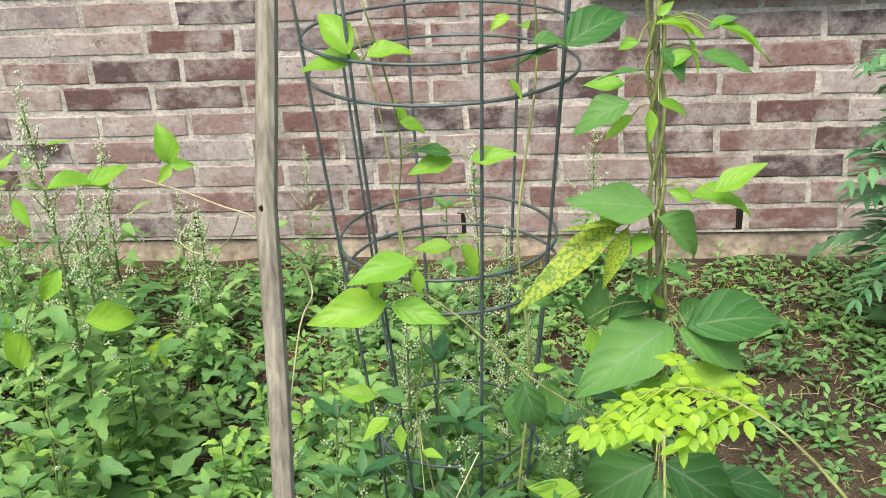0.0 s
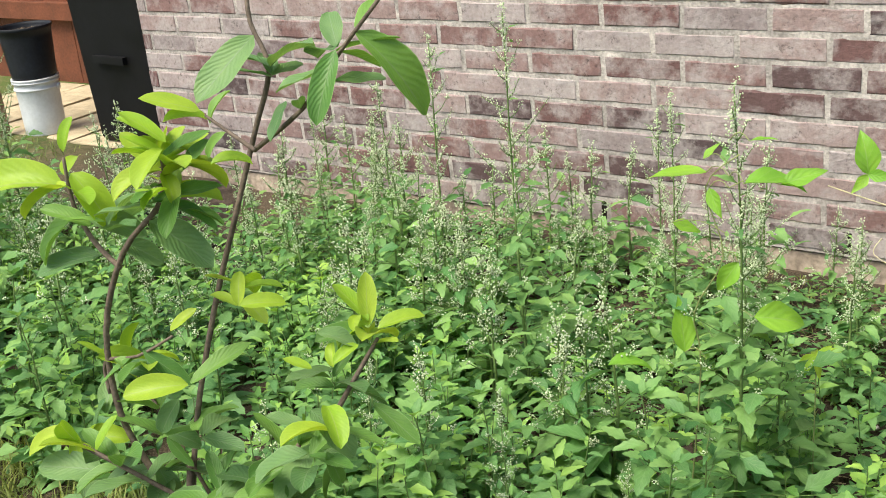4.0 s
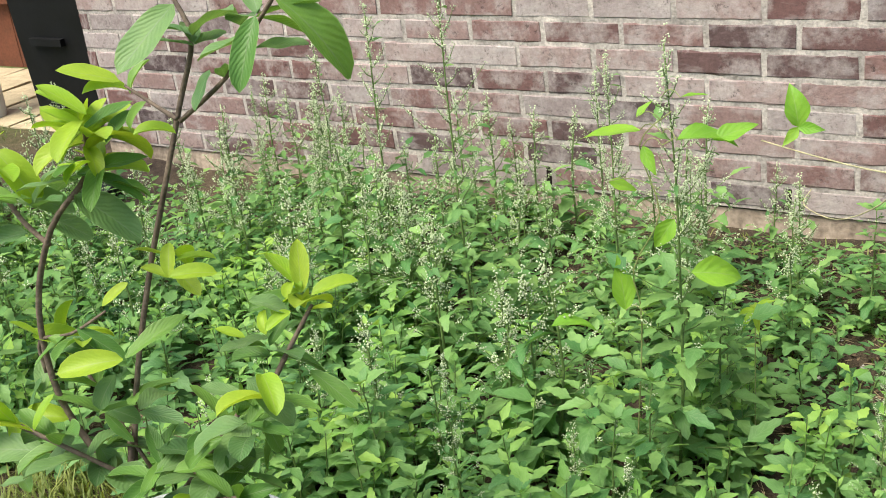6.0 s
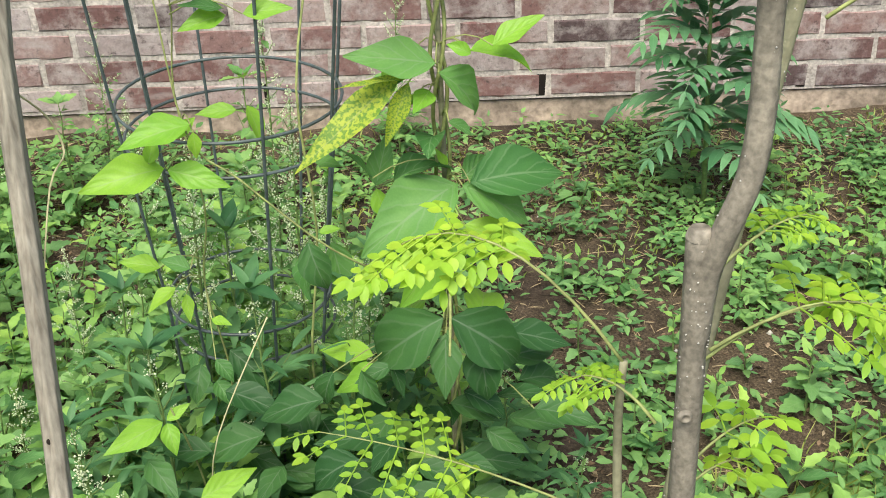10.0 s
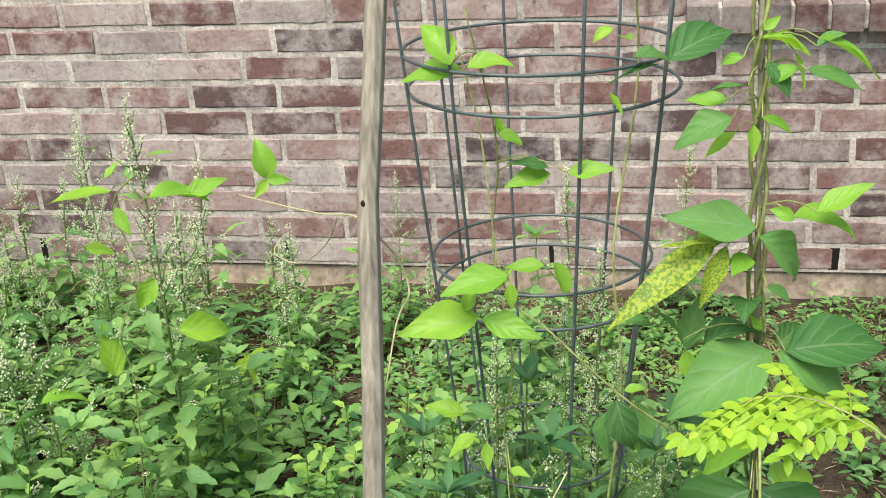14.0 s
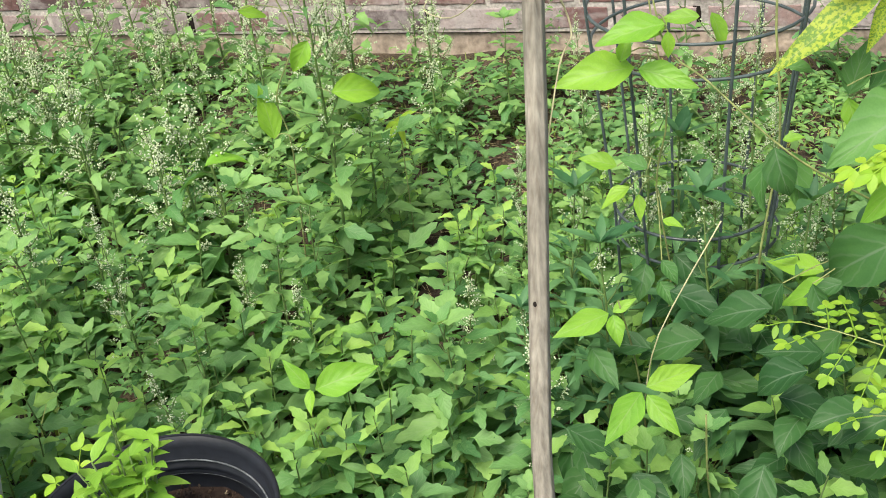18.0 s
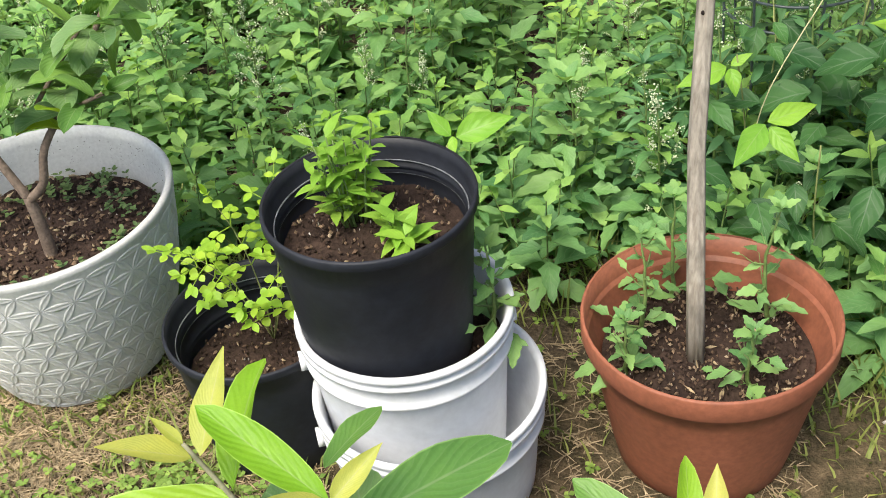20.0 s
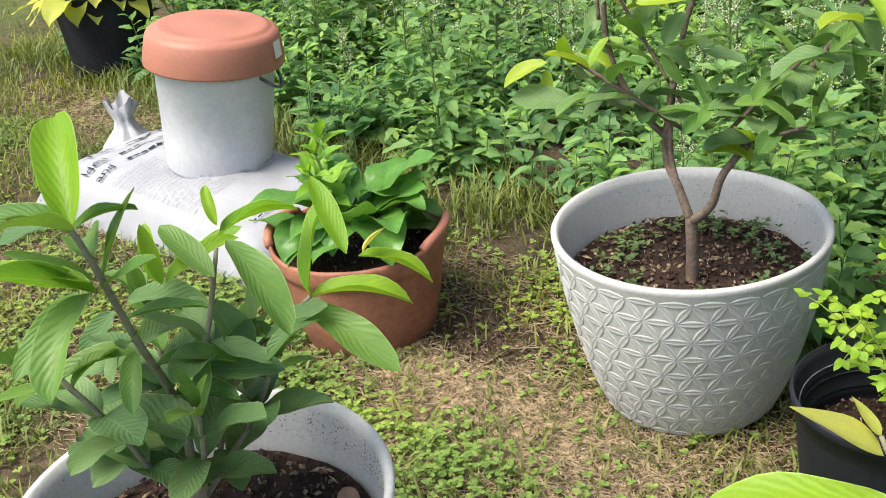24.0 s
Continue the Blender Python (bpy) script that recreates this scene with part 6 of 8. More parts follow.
leaf_to(guava_b, L_BUD, (-0.093, 0.460, 0.494), (-0.058, 0.477, 0.511))
leaf_to(guava_b, L_NEW, (-0.110, 0.460, 0.454), (-0.049, 0.458, 0.501))
leaf_to(guava_b, L_GUAVA, (-0.117, 0.460, 0.434), (-0.037, 0.445, 0.441))
leaf_to(guava_b, L_NEW, (-0.256, 0.460, 0.309), (-0.231, 0.532, 0.377))
leaf_to(guava_b, L_BUD, (-0.220, 0.480, 0.379), (-0.163, 0.513, 0.388))
leaf_to(guava_b, L_BUD, (-0.211, 0.460, 0.373), (-0.159, 0.491, 0.382))
leaf_to(guava_b, L_NEW, (-0.160, 0.440, 0.365), (-0.231, 0.389, 0.406))
leaf_to(guava_b, L_GUAVA, (-0.165, 0.460, 0.344), (-0.129, 0.547, 0.360))
leaf_to(guava_b, L_BUD, (-0.152, 0.440, 0.374), (-0.109, 0.472, 0.389))
leaf_to(guava_b, L_NEW, (-0.149, 0.440, 0.363), (-0.052, 0.457, 0.381))
leaf_to(guava_b, L_OLD, (-0.247, 0.500, 0.257), (-0.317, 0.567, 0.304))
leaf_to(guava_b, L_OLD, (-0.287, 0.510, 0.222), (-0.347, 0.527, 0.270))
stem_to(guava_b, [(-0.111, 0.500, 0.157), (-0.117, 0.490, 0.270), (-0.120, 0.460, 0.431), (-0.110, 0.460, 0.457), (-0.094, 0.460, 0.496)], 0.0038, 0.0016, M_BARK_PALE)
stem_to(guava_b, [(-0.111, 0.500, 0.157), (-0.139, 0.480, 0.273), (-0.155, 0.440, 0.367)], 0.005, 0.003, M_BARK_PALE)
stem_to(guava_b, [(-0.137, 0.500, 0.212), (-0.201, 0.490, 0.254), (-0.252, 0.460, 0.310)], 0.005, 0.003, M_BARK_PALE)
# sapling in the far planter
leaf_to(sapling, L_GUAVA, (-0.790, 1.150, 0.977), (-0.716, 1.177, 0.907))
leaf_to(sapling, L_GUAVA, (-0.821, 1.150, 0.957), (-0.816, 1.099, 0.902))
leaf_to(sapling, L_OLD, (-0.840, 1.160, 0.920), (-0.800, 1.194, 0.921))
leaf_to(sapling, L_OLD, (-0.947, 1.160, 0.966), (-0.961, 1.082, 0.918))
leaf_to(sapling, L_OLD, (-0.938, 1.170, 0.930), (-0.983, 1.167, 0.944))
leaf_to(sapling, L_OLD, (-0.937, 1.170, 0.933), (-0.925, 1.219, 0.955))
leaf_to(sapling, L_OLD, (-0.835, 1.170, 0.955), (-0.863, 1.192, 0.990))
leaf_to(sapling, L_GUAVA, (-0.798, 1.160, 0.976), (-0.797, 1.208, 1.014))
leaf_to(sapling, L_OLD, (-0.912, 1.160, 0.894), (-0.906, 1.122, 0.864))
leaf_to(sapling, L_OLD, (-0.889, 1.160, 0.886), (-0.875, 1.140, 0.908))
stem_to(sapling, [(-0.99, 1.0, 0.292), (-1.013, 1.005, 0.333), (-1.040, 1.025, 0.39), (-1.055, 1.07, 0.50), (-1.028, 1.105, 0.640), (-0.988, 1.130, 0.763), (-0.968, 1.160, 0.854), (-0.951, 1.180, 0.924), (-0.980, 1.190, 0.974), (-0.987, 1.200, 1.024)], 0.0042, 0.0028, M_BARK)
stem_to(sapling, [(-0.963, 1.150, 0.835), (-0.889, 1.160, 0.886), (-0.837, 1.160, 0.939), (-0.790, 1.150, 0.978), (-0.754, 1.160, 1.017)], 0.003, 0.002, M_BARK)
leaf_to(sapling, L_TUFT, (-0.930, 1.000, 0.890), (-0.968, 0.985, 0.924))
leaf_to(sapling, L_TUFT, (-0.929, 1.000, 0.911), (-0.901, 1.029, 0.923))
leaf_to(sapling, L_GUAVA, (-0.940, 1.000, 0.874), (-0.925, 1.049, 0.891))
leaf_to(sapling, L_TUFT, (-0.939, 1.000, 0.877), (-0.971, 0.984, 0.899))
leaf_to(sapling, L_GUAVA, (-0.968, 1.000, 0.823), (-0.919, 1.046, 0.834))
leaf_to(sapling, L_OLD, (-0.980, 1.000, 0.799), (-0.911, 1.012, 0.764))
leaf_to(sapling, L_TUFT, (-0.941, 1.000, 0.839), (-0.947, 0.967, 0.840))
leaf_to(sapling, L_TUFT, (-0.797, 1.120, 0.658), (-0.806, 1.138, 0.709))
leaf_to(sapling, L_TUFT, (-0.783, 1.120, 0.657), (-0.751, 1.155, 0.674))
leaf_to(sapling, L_GUAVA, (-0.800, 1.120, 0.650), (-0.828, 1.077, 0.666))
leaf_to(sapling, L_TUFT, (-0.809, 1.120, 0.669), (-0.794, 1.093, 0.674))
leaf_to(sapling, L_GUAVA, (-0.840, 1.100, 0.594), (-0.830, 1.125, 0.627))
leaf_to(sapling, L_GUAVA, (-0.844, 1.100, 0.592), (-0.854, 1.073, 0.611))
leaf_to(sapling, L_OLD, (-0.884, 1.100, 0.540), (-0.827, 1.101, 0.502))
leaf_to(sapling, L_GUAVA, (-0.784, 1.100, 0.574), (-0.730, 1.102, 0.543))
leaf_to(sapling, L_GUAVA, (-0.861, 1.080, 0.434), (-0.863, 1.103, 0.483))
leaf_to(sapling, L_GUAVA, (-0.913, 1.050, 0.451), (-0.894, 1.071, 0.461))
leaf_to(sapling, L_GUAVA, (-0.875, 1.050, 0.455), (-0.915, 1.001, 0.480))
stem_to(sapling, [(-0.923, 1.050, 0.408), (-0.853, 1.080, 0.522), (-0.804, 1.100, 0.605), (-0.784, 1.120, 0.646)], 0.0045, 0.002, M_BARK)
# shoots on the west side of the sapling
leaf_to(sapling, L_TUFT, (-1.158, 1.024, 0.809), (-1.231, 0.957, 0.842), (-0.11, -0.57, 0.9))
leaf_to(sapling, L_TUFT, (-1.147, 1.027, 0.851), (-1.142, 1.034, 0.889), (0.18, -0.42, 0.9))
leaf_to(sapling, L_TUFT, (-1.135, 1.023, 0.828), (-1.079, 1.024, 0.783), (-0.15, -0.26, 0.9))
leaf_to(sapling, L_GUAVA, (-1.136, 1.021, 0.777), (-1.180, 0.976, 0.741), (-0.19, -0.65, 0.9))
leaf_to(sapling, L_OLD, (-1.116, 1.023, 0.772), (-1.064, 1.052, 0.762), (-0.13, -0.66, 0.9))
leaf_to(sapling, L_OLD, (-1.121, 1.027, 0.727), (-1.179, 0.978, 0.721), (0.38, -0.10, 0.9))
leaf_to(sapling, L_TUFT, (-0.975, 1.025, 0.852), (-1.007, 1.008, 0.889), (0.10, -0.76, 0.9))
leaf_to(sapling, L_TUFT, (-0.972, 1.027, 0.857), (-0.943, 1.060, 0.883), (0.07, -0.36, 0.9))
leaf_to(sapling, L_TUFT, (-0.952, 1.013, 0.886), (-0.982, 0.995, 0.920), (0.43, -0.13, 0.9))
leaf_to(sapling, L_TUFT, (-0.984, 1.028, 0.814), (-0.935, 1.058, 0.827), (0.41, -0.26, 0.9))
leaf_to(sapling, L_TUFT, (-0.980, 1.021, 0.817), (-1.003, 1.008, 0.829), (0.12, -0.15, 0.9))
leaf_to(sapling, L_GUAVA, (-0.927, 1.013, 0.857), (-0.918, 1.039, 0.884), (0.48, -0.68, 0.9))
leaf_to(sapling, L_OLD, (-1.000, 1.025, 0.767), (-0.950, 1.046, 0.751), (0.16, -0.66, 0.9))
leaf_to(sapling, L_TUFT, (-0.884, 1.013, 0.867), (-0.854, 1.037, 0.878), (-0.20, -0.59, 0.9))
leaf_to(sapling, L_TUFT, (-0.902, 1.027, 0.918), (-0.935, 0.989, 0.941), (0.32, -0.48, 0.9))
leaf_to(sapling, L_GUAVA, (-0.883, 1.021, 0.908), (-0.876, 1.033, 0.941), (-0.16, -0.70, 0.9))
leaf_to(sapling, L_GUAVA, (-0.862, 1.021, 0.901), (-0.879, 1.001, 0.884), (0.23, -0.43, 0.9))
leaf_to(sapling, L_TUFT, (-1.001, 1.014, 0.657), (-0.982, 1.035, 0.679), (0.33, -0.15, 0.9))
leaf_to(sapling, L_TUFT, (-1.154, 1.017, 0.590), (-1.108, 1.048, 0.587), (0.47, -0.52, 0.9))
leaf_to(sapling, L_TUFT, (-1.146, 1.022, 0.589), (-1.165, 1.005, 0.614), (-0.16, -0.21, 0.9))
leaf_to(sapling, L_GUAVA, (-1.061, 1.016, 0.617), (-1.014, 1.035, 0.580), (0.47, -0.44, 0.9))
leaf_to(sapling, L_TUFT, (-0.985, 1.012, 0.593), (-1.029, 0.959, 0.603), (0.46, -0.56, 0.9))
leaf_to(sapling, L_OLD, (-1.159, 1.017, 0.530), (-1.169, 0.995, 0.494), (-0.25, -0.43, 0.9))
leaf_to(sapling, L_TUFT, (-1.127, 1.019, 0.477), (-1.161, 0.983, 0.501), (-0.14, -0.79, 0.9))
leaf_to(sapling, L_TUFT, (-1.244, 1.015, 0.464), (-1.289, 0.968, 0.449), (-0.05, -0.64, 0.9))
leaf_to(sapling, L_TUFT, (-1.252, 1.022, 0.451), (-1.240, 1.006, 0.417), (0.45, -0.54, 0.9))
leaf_to(sapling, L_OLD, (-1.048, 1.012, 0.516), (-1.012, 1.036, 0.498), (0.43, -0.41, 0.9))
leaf_to(sapling, L_GUAVA, (-0.980, 1.012, 0.596), (-0.943, 1.068, 0.630), (-0.13, -0.77, 0.9))
leaf_to(sapling, L_OLD, (-1.204, 1.021, 0.407), (-1.272, 0.975, 0.426), (0.27, -0.55, 0.9))
leaf_to(sapling, L_GUAVA, (-0.980, 1.023, 0.435), (-0.989, 1.051, 0.486), (-0.24, -0.31, 0.9))
leaf_to(sapling, L_GUAVA, (-1.089, 1.020, 0.602), (-1.118, 0.988, 0.576), (-0.25, -0.40, 0.9))
leaf_to(sapling, L_OLD, (-1.038, 1.026, 0.576), (-1.070, 1.005, 0.607), (-0.01, -0.34, 0.9))
leaf_to(sapling, L_OLD, (-1.160, 1.013, 0.510), (-1.167, 1.038, 0.552), (0.11, -0.17, 0.9))
leaf_to(sapling, L_OLD, (-1.120, 1.017, 0.458), (-1.148, 0.978, 0.417), (-0.05, -0.48, 0.9))
leaf_to(sapling, L_OLD, (-1.077, 1.014, 0.456), (-1.054, 1.017, 0.412), (0.13, -0.28, 0.9))
leaf_to(sapling, L_GUAVA, (-1.107, 1.016, 0.769), (-1.144, 0.986, 0.801), (0.36, -0.32, 0.9))
leaf_to(sapling, L_OLD, (-1.071, 1.027, 0.751), (-1.031, 1.043, 0.731), (0.06, -0.75, 0.9))
leaf_to(sapling, L_TUFT, (-0.888, 1.022, 0.706), (-0.896, 1.035, 0.739), (0.46, -0.67, 0.9))
leaf_to(sapling, L_TUFT, (-0.876, 1.012, 0.713), (-0.840, 1.039, 0.719), (0.22, -0.50, 0.9))
leaf_to(sapling, L_TUFT, (-0.898, 1.028, 0.702), (-0.923, 1.021, 0.719), (0.01, -0.14, 0.9))
leaf_to(sapling, L_OLD, (-1.006, 1.012, 0.569), (-1.014, 0.981, 0.542), (0.48, -0.68, 0.9))
leaf_to(sapling, L_GUAVA, (-1.015, 1.021, 0.470), (-1.037, 1.008, 0.507), (-0.29, -0.72, 0.9))
leaf_to(sapling, L_TUFT, (-0.756, 1.016, 0.669), (-0.745, 1.039, 0.686), (0.19, -0.53, 0.9))
leaf_to(sapling, L_TUFT, (-0.760, 1.020, 0.663), (-0.768, 1.025, 0.686), (-0.15, -0.18, 0.9))
leaf_to(sapling, L_OLD, (-0.807, 1.026, 0.598), (-0.756, 1.033, 0.562), (-0.18, -0.28, 0.9))
leaf_to(sapling, L_GUAVA, (-0.787, 1.020, 0.556), (-0.769, 1.019, 0.520), (0.08, -0.34, 0.9))
leaf_to(sapling, L_GUAVA, (-0.859, 1.023, 0.514), (-0.895, 0.986, 0.494), (0.22, -0.58, 0.9))
leaf_to(sapling, L_TUFT, (-0.793, 1.022, 0.653), (-0.814, 1.008, 0.667), (0.07, -0.39, 0.9))
leaf_to(sapling, L_OLD, (-0.779, 1.024, 0.696), (-0.748, 1.047, 0.686), (-0.23, -0.51, 0.9))
leaf_to(sapling, L_OLD, (-0.814, 1.021, 0.580), (-0.844, 1.000, 0.596), (-0.24, -0.47, 0.9))
stem_to(sapling, [(-1.040, 1.025, 0.385), (-1.10, 1.025, 0.43), (-1.138, 1.020, 0.511), (-1.130, 1.020, 0.629), (-1.065, 1.020, 0.741), (-0.980, 1.020, 0.814), (-0.964, 1.020, 0.869)], 0.005, 0.0028, M_BARK)
stem_to(sapling, [(-1.076, 1.020, 0.720), (-1.115, 1.020, 0.747), (-1.140, 1.020, 0.790), (-1.139, 1.020, 0.847)], 0.0035, 0.002, M_BARK)
stem_to(sapling, [(-0.824, 1.020, 0.886), (-0.854, 1.020, 0.900), (-0.887, 1.020, 0.916)], 0.0025, 0.0015, M_BARK)
stem_to(sapling, [(-1.150, 1.020, 0.538), (-1.145, 1.020, 0.583), (-1.079, 1.020, 0.605), (-1.006, 1.020, 0.647)], 0.003, 0.0015, M_BARK)
# bush in the near planter
leaf_to(bush, L_NEW, (-1.017, 0.200, 0.607), (-1.079, 0.232, 0.696))
leaf_to(bush, L_GUAVA, (-1.020, 0.200, 0.608), (-1.050, 0.158, 0.642))
leaf_to(bush, L_GUAVA, (-1.039, 0.210, 0.596), (-1.036, 0.261, 0.612))
leaf_to(bush, L_NEW, (-1.066, 0.200, 0.631), (-1.063, 0.220, 0.651))
leaf_to(bush, L_GUAVA, (-1.069, 0.210, 0.527), (-1.041, 0.133, 0.499))
leaf_to(bush, L_NEW, (-1.009, 0.200, 0.561), (-1.064, 0.154, 0.585))
leaf_to(bush, L_OLD, (-1.086, 0.220, 0.587), (-1.122, 0.174, 0.582))
leaf_to(bush, L_NEW, (-1.020, 0.330, 0.546), (-1.009, 0.397, 0.570))
leaf_to(bush, L_NEW, (-1.087, 0.300, 0.489), (-1.059, 0.365, 0.529))
leaf_to(bush, L_NEW, (-1.021, 0.330, 0.555), (-1.039, 0.334, 0.587))
leaf_to(bush, L_NEW, (-1.110, 0.300, 0.481), (-1.134, 0.311, 0.530))
leaf_to(bush, L_GUAVA, (-0.991, 0.320, 0.554), (-0.905, 0.318, 0.512))
leaf_to(bush, L_GUAVA, (-1.009, 0.310, 0.515), (-1.079, 0.307, 0.548))
leaf_to(bush, L_OLD, (-1.140, 0.280, 0.459), (-1.095, 0.337, 0.464))
leaf_to(bush, L_OLD, (-1.136, 0.290, 0.383), (-1.093, 0.350, 0.395))
leaf_to(bush, L_NEW, (-0.984, 0.390, 0.466), (-1.012, 0.421, 0.545))
leaf_to(bush, L_NEW, (-0.958, 0.420, 0.506), (-1.013, 0.435, 0.562))
leaf_to(bush, L_NEW, (-0.984, 0.390, 0.465), (-0.919, 0.449, 0.486))
leaf_to(bush, L_GUAVA, (-0.994, 0.390, 0.455), (-0.896, 0.408, 0.420))
leaf_to(bush, L_NEW, (-0.940, 0.420, 0.509), (-0.893, 0.468, 0.501))
leaf_to(bush, L_GUAVA, (-0.959, 0.380, 0.454), (-0.974, 0.326, 0.453))
leaf_to(bush, L_BUD, (-0.932, 0.420, 0.516), (-0.927, 0.441, 0.535))
leaf_to(bush, L_OLD, (-1.048, 0.320, 0.472), (-1.003, 0.331, 0.420))
leaf_to(bush, L_OLD, (-1.026, 0.350, 0.434), (-1.044, 0.364, 0.478))
leaf_to(bush, L_OLD, (-1.112, 0.270, 0.442), (-1.107, 0.223, 0.420))
leaf_to(bush, L_OLD, (-1.071, 0.310, 0.426), (-1.093, 0.311, 0.460))
leaf_to(bush, L_OLD, (-1.130, 0.260, 0.461), (-1.140, 0.219, 0.425))
# fuller crown towards the light
leaf_to(bush, L_NEW, (-1.020, 0.207, 0.545), (-1.020, 0.140, 0.602))
leaf_to(bush, L_GUAVA, (-1.020, 0.203, 0.547), (-0.980, 0.122, 0.525))
leaf_to(bush, L_GUAVA, (-1.020, 0.203, 0.600), (-1.000, 0.147, 0.653))
leaf_to(bush, L_GUAVA, (-1.020, 0.212, 0.547), (-1.030, 0.256, 0.613))
leaf_to(bush, L_NEW, (-1.050, 0.279, 0.508), (-1.060, 0.277, 0.561))
leaf_to(bush, L_NEW, (-1.050, 0.281, 0.507), (-1.040, 0.348, 0.539))
leaf_to(bush, L_GUAVA, (-1.030, 0.229, 0.503), (-1.000, 0.288, 0.512))
leaf_to(bush, L_GUAVA, (-1.040, 0.248, 0.440), (-1.000, 0.304, 0.453))
leaf_to(bush, L_OLD, (-1.020, 0.277, 0.427), (-0.980, 0.338, 0.419))
leaf_to(bush, L_GUAVA, (-1.030, 0.229, 0.471), (-0.990, 0.196, 0.452))
stem_to(bush, [(-1.041, 0.250, 0.271), (-1.036, 0.260, 0.364), (-1.050, 0.260, 0.404), (-1.022, 0.230, 0.486), (-1.017, 0.210, 0.570), (-1.017, 0.200, 0.607)], 0.005, 0.0025, M_BARK_PALE)
stem_to(bush, [(-1.036, 0.260, 0.364), (-1.032, 0.300, 0.446), (-1.031, 0.330, 0.529)], 0.004, 0.002, M_BARK_PALE)
stem_to(bush, [(-1.089, 0.260, 0.311), (-1.040, 0.300, 0.385), (-1.031, 0.360, 0.416), (-0.984, 0.390, 0.466)], 0.004, 0.002, M_BARK_PALE)
# fuller tufts
cluster(sapling, (-1.157, 1.020, 0.438), 4, 0.065, (L_GUAVA, L_OLD))
cluster(sapling, (-1.079, 1.020, 0.435), 4, 0.065, (L_OLD, L_GUAVA))
cluster(sapling, (-0.989, 1.020, 0.533), 4, 0.060, (L_GUAVA, L_OLD))
cluster(sapling, (-0.970, 1.020, 0.451), 4, 0.065, (L_GUAVA, L_GUAVA))
cluster(sapling, (-0.814, 1.020, 0.536), 4, 0.060, (L_OLD, L_GUAVA))
cluster(sapling, (-0.777, 1.020, 0.602), 4, 0.055, (L_TUFT, L_GUAVA))
cluster(sapling, (-1.269, 1.020, 0.360), 4, 0.060, (L_GUAVA, L_OLD))
cluster(sapling, (-1.065, 1.020, 0.593), 4, 0.055, (L_GUAVA, L_TUFT))
cluster(sapling, (-1.084, 1.020, 0.768), 3, 0.060, (L_OLD, L_GUAVA))
cluster(sapling, (-1.143, 1.020, 0.818), 3, 0.060, (L_TUFT, L_TUFT))
cluster(sapling, (-0.968, 1.020, 0.849), 4, 0.055, (L_TUFT, L_TUFT))
cluster(sapling, (-0.956, 1.020, 0.882), 3, 0.050, (L_TUFT, L_TUFT))
cluster(sapling, (-0.949, 1.020, 0.825), 3, 0.060, (L_GUAVA, L_TUFT))
cluster(sapling, (-0.937, 1.000, 0.883), 6, 0.065, (L_TUFT, L_TUFT))
cluster(sapling, (-0.967, 1.000, 0.826), 5, 0.07, (L_GUAVA, L_OLD))
cluster(sapling, (-0.795, 1.120, 0.655), 6, 0.055, (L_TUFT, L_TUFT))
cluster(sapling, (-0.840, 1.100, 0.594), 5, 0.065, (L_GUAVA, L_OLD))
cluster(sapling, (-0.866, 1.070, 0.501), 5, 0.07, (L_GUAVA, L_OLD))
cluster(sapling, (-0.915, 1.050, 0.443), 5, 0.07, (L_GUAVA, L_OLD))
cluster(sapling, (-0.938, 1.170, 0.930), 4, 0.065, (L_OLD, L_OLD))
cluster(sapling, (-0.831, 1.160, 0.951), 4, 0.075, (L_GUAVA, L_OLD))
cluster(sapling, (-0.967, 1.100, 0.682), 5, 0.05, (L_TUFT, L_TUFT))
cluster(guava_a, (-0.425, 0.490, 0.354), 4, 0.09, (L_OLD, L_GUAVA))
cluster(guava_a, (-0.351, 0.490, 0.368), 5, 0.09, (L_OLD, L_OLD))
cluster(guava_a, (-0.347, 0.500, 0.303), 6, 0.085, (L_OLD, L_OLD))
cluster(guava_a, (-0.348, 0.500, 0.253), 6, 0.085, (L_OLD, L_OLD))
cluster(guava_a, (-0.397, 0.500, 0.296), 4, 0.09, (L_OLD, L_OLD))
cluster(guava_a, (-0.300, 0.500, 0.298), 4, 0.08, (L_OLD, L_GUAVA))
cluster(guava_b, (-0.139, 0.490, 0.299), 5, 0.08, (L_OLD, L_GUAVA))
cluster(guava_b, (-0.119, 0.480, 0.378), 4, 0.08, (L_OLD, L_GUAVA))
cluster(guava_b, (-0.210, 0.490, 0.284), 4, 0.08, (L_OLD, L_GUAVA))
cluster(bush, (-1.050, 0.260, 0.404), 5, 0.08, (L_OLD, L_GUAVA))
cluster(bush, (-1.046, 0.240, 0.472), 4, 0.08, (L_OLD, L_GUAVA))
cluster(bush, (-1.027, 0.300, 0.448), 5, 0.075, (L_OLD, L_OLD))
cluster(bush, (-1.015, 0.350, 0.421), 4, 0.07, (L_OLD, L_GUAVA))
cluster(bush, (-1.020, 0.210, 0.564), 3, 0.085, (L_GUAVA, L_GUAVA))
cluster(sapling, (-0.966, 1.000, 0.440), 5, 0.06, (L_GUAVA, L_OLD))
cluster(sapling, (-0.913, 1.020, 0.407), 4, 0.06, (L_TUFT, L_TUFT))
cluster(sapling, (-0.863, 1.050, 0.466), 4, 0.06, (L_GUAVA, L_GUAVA))

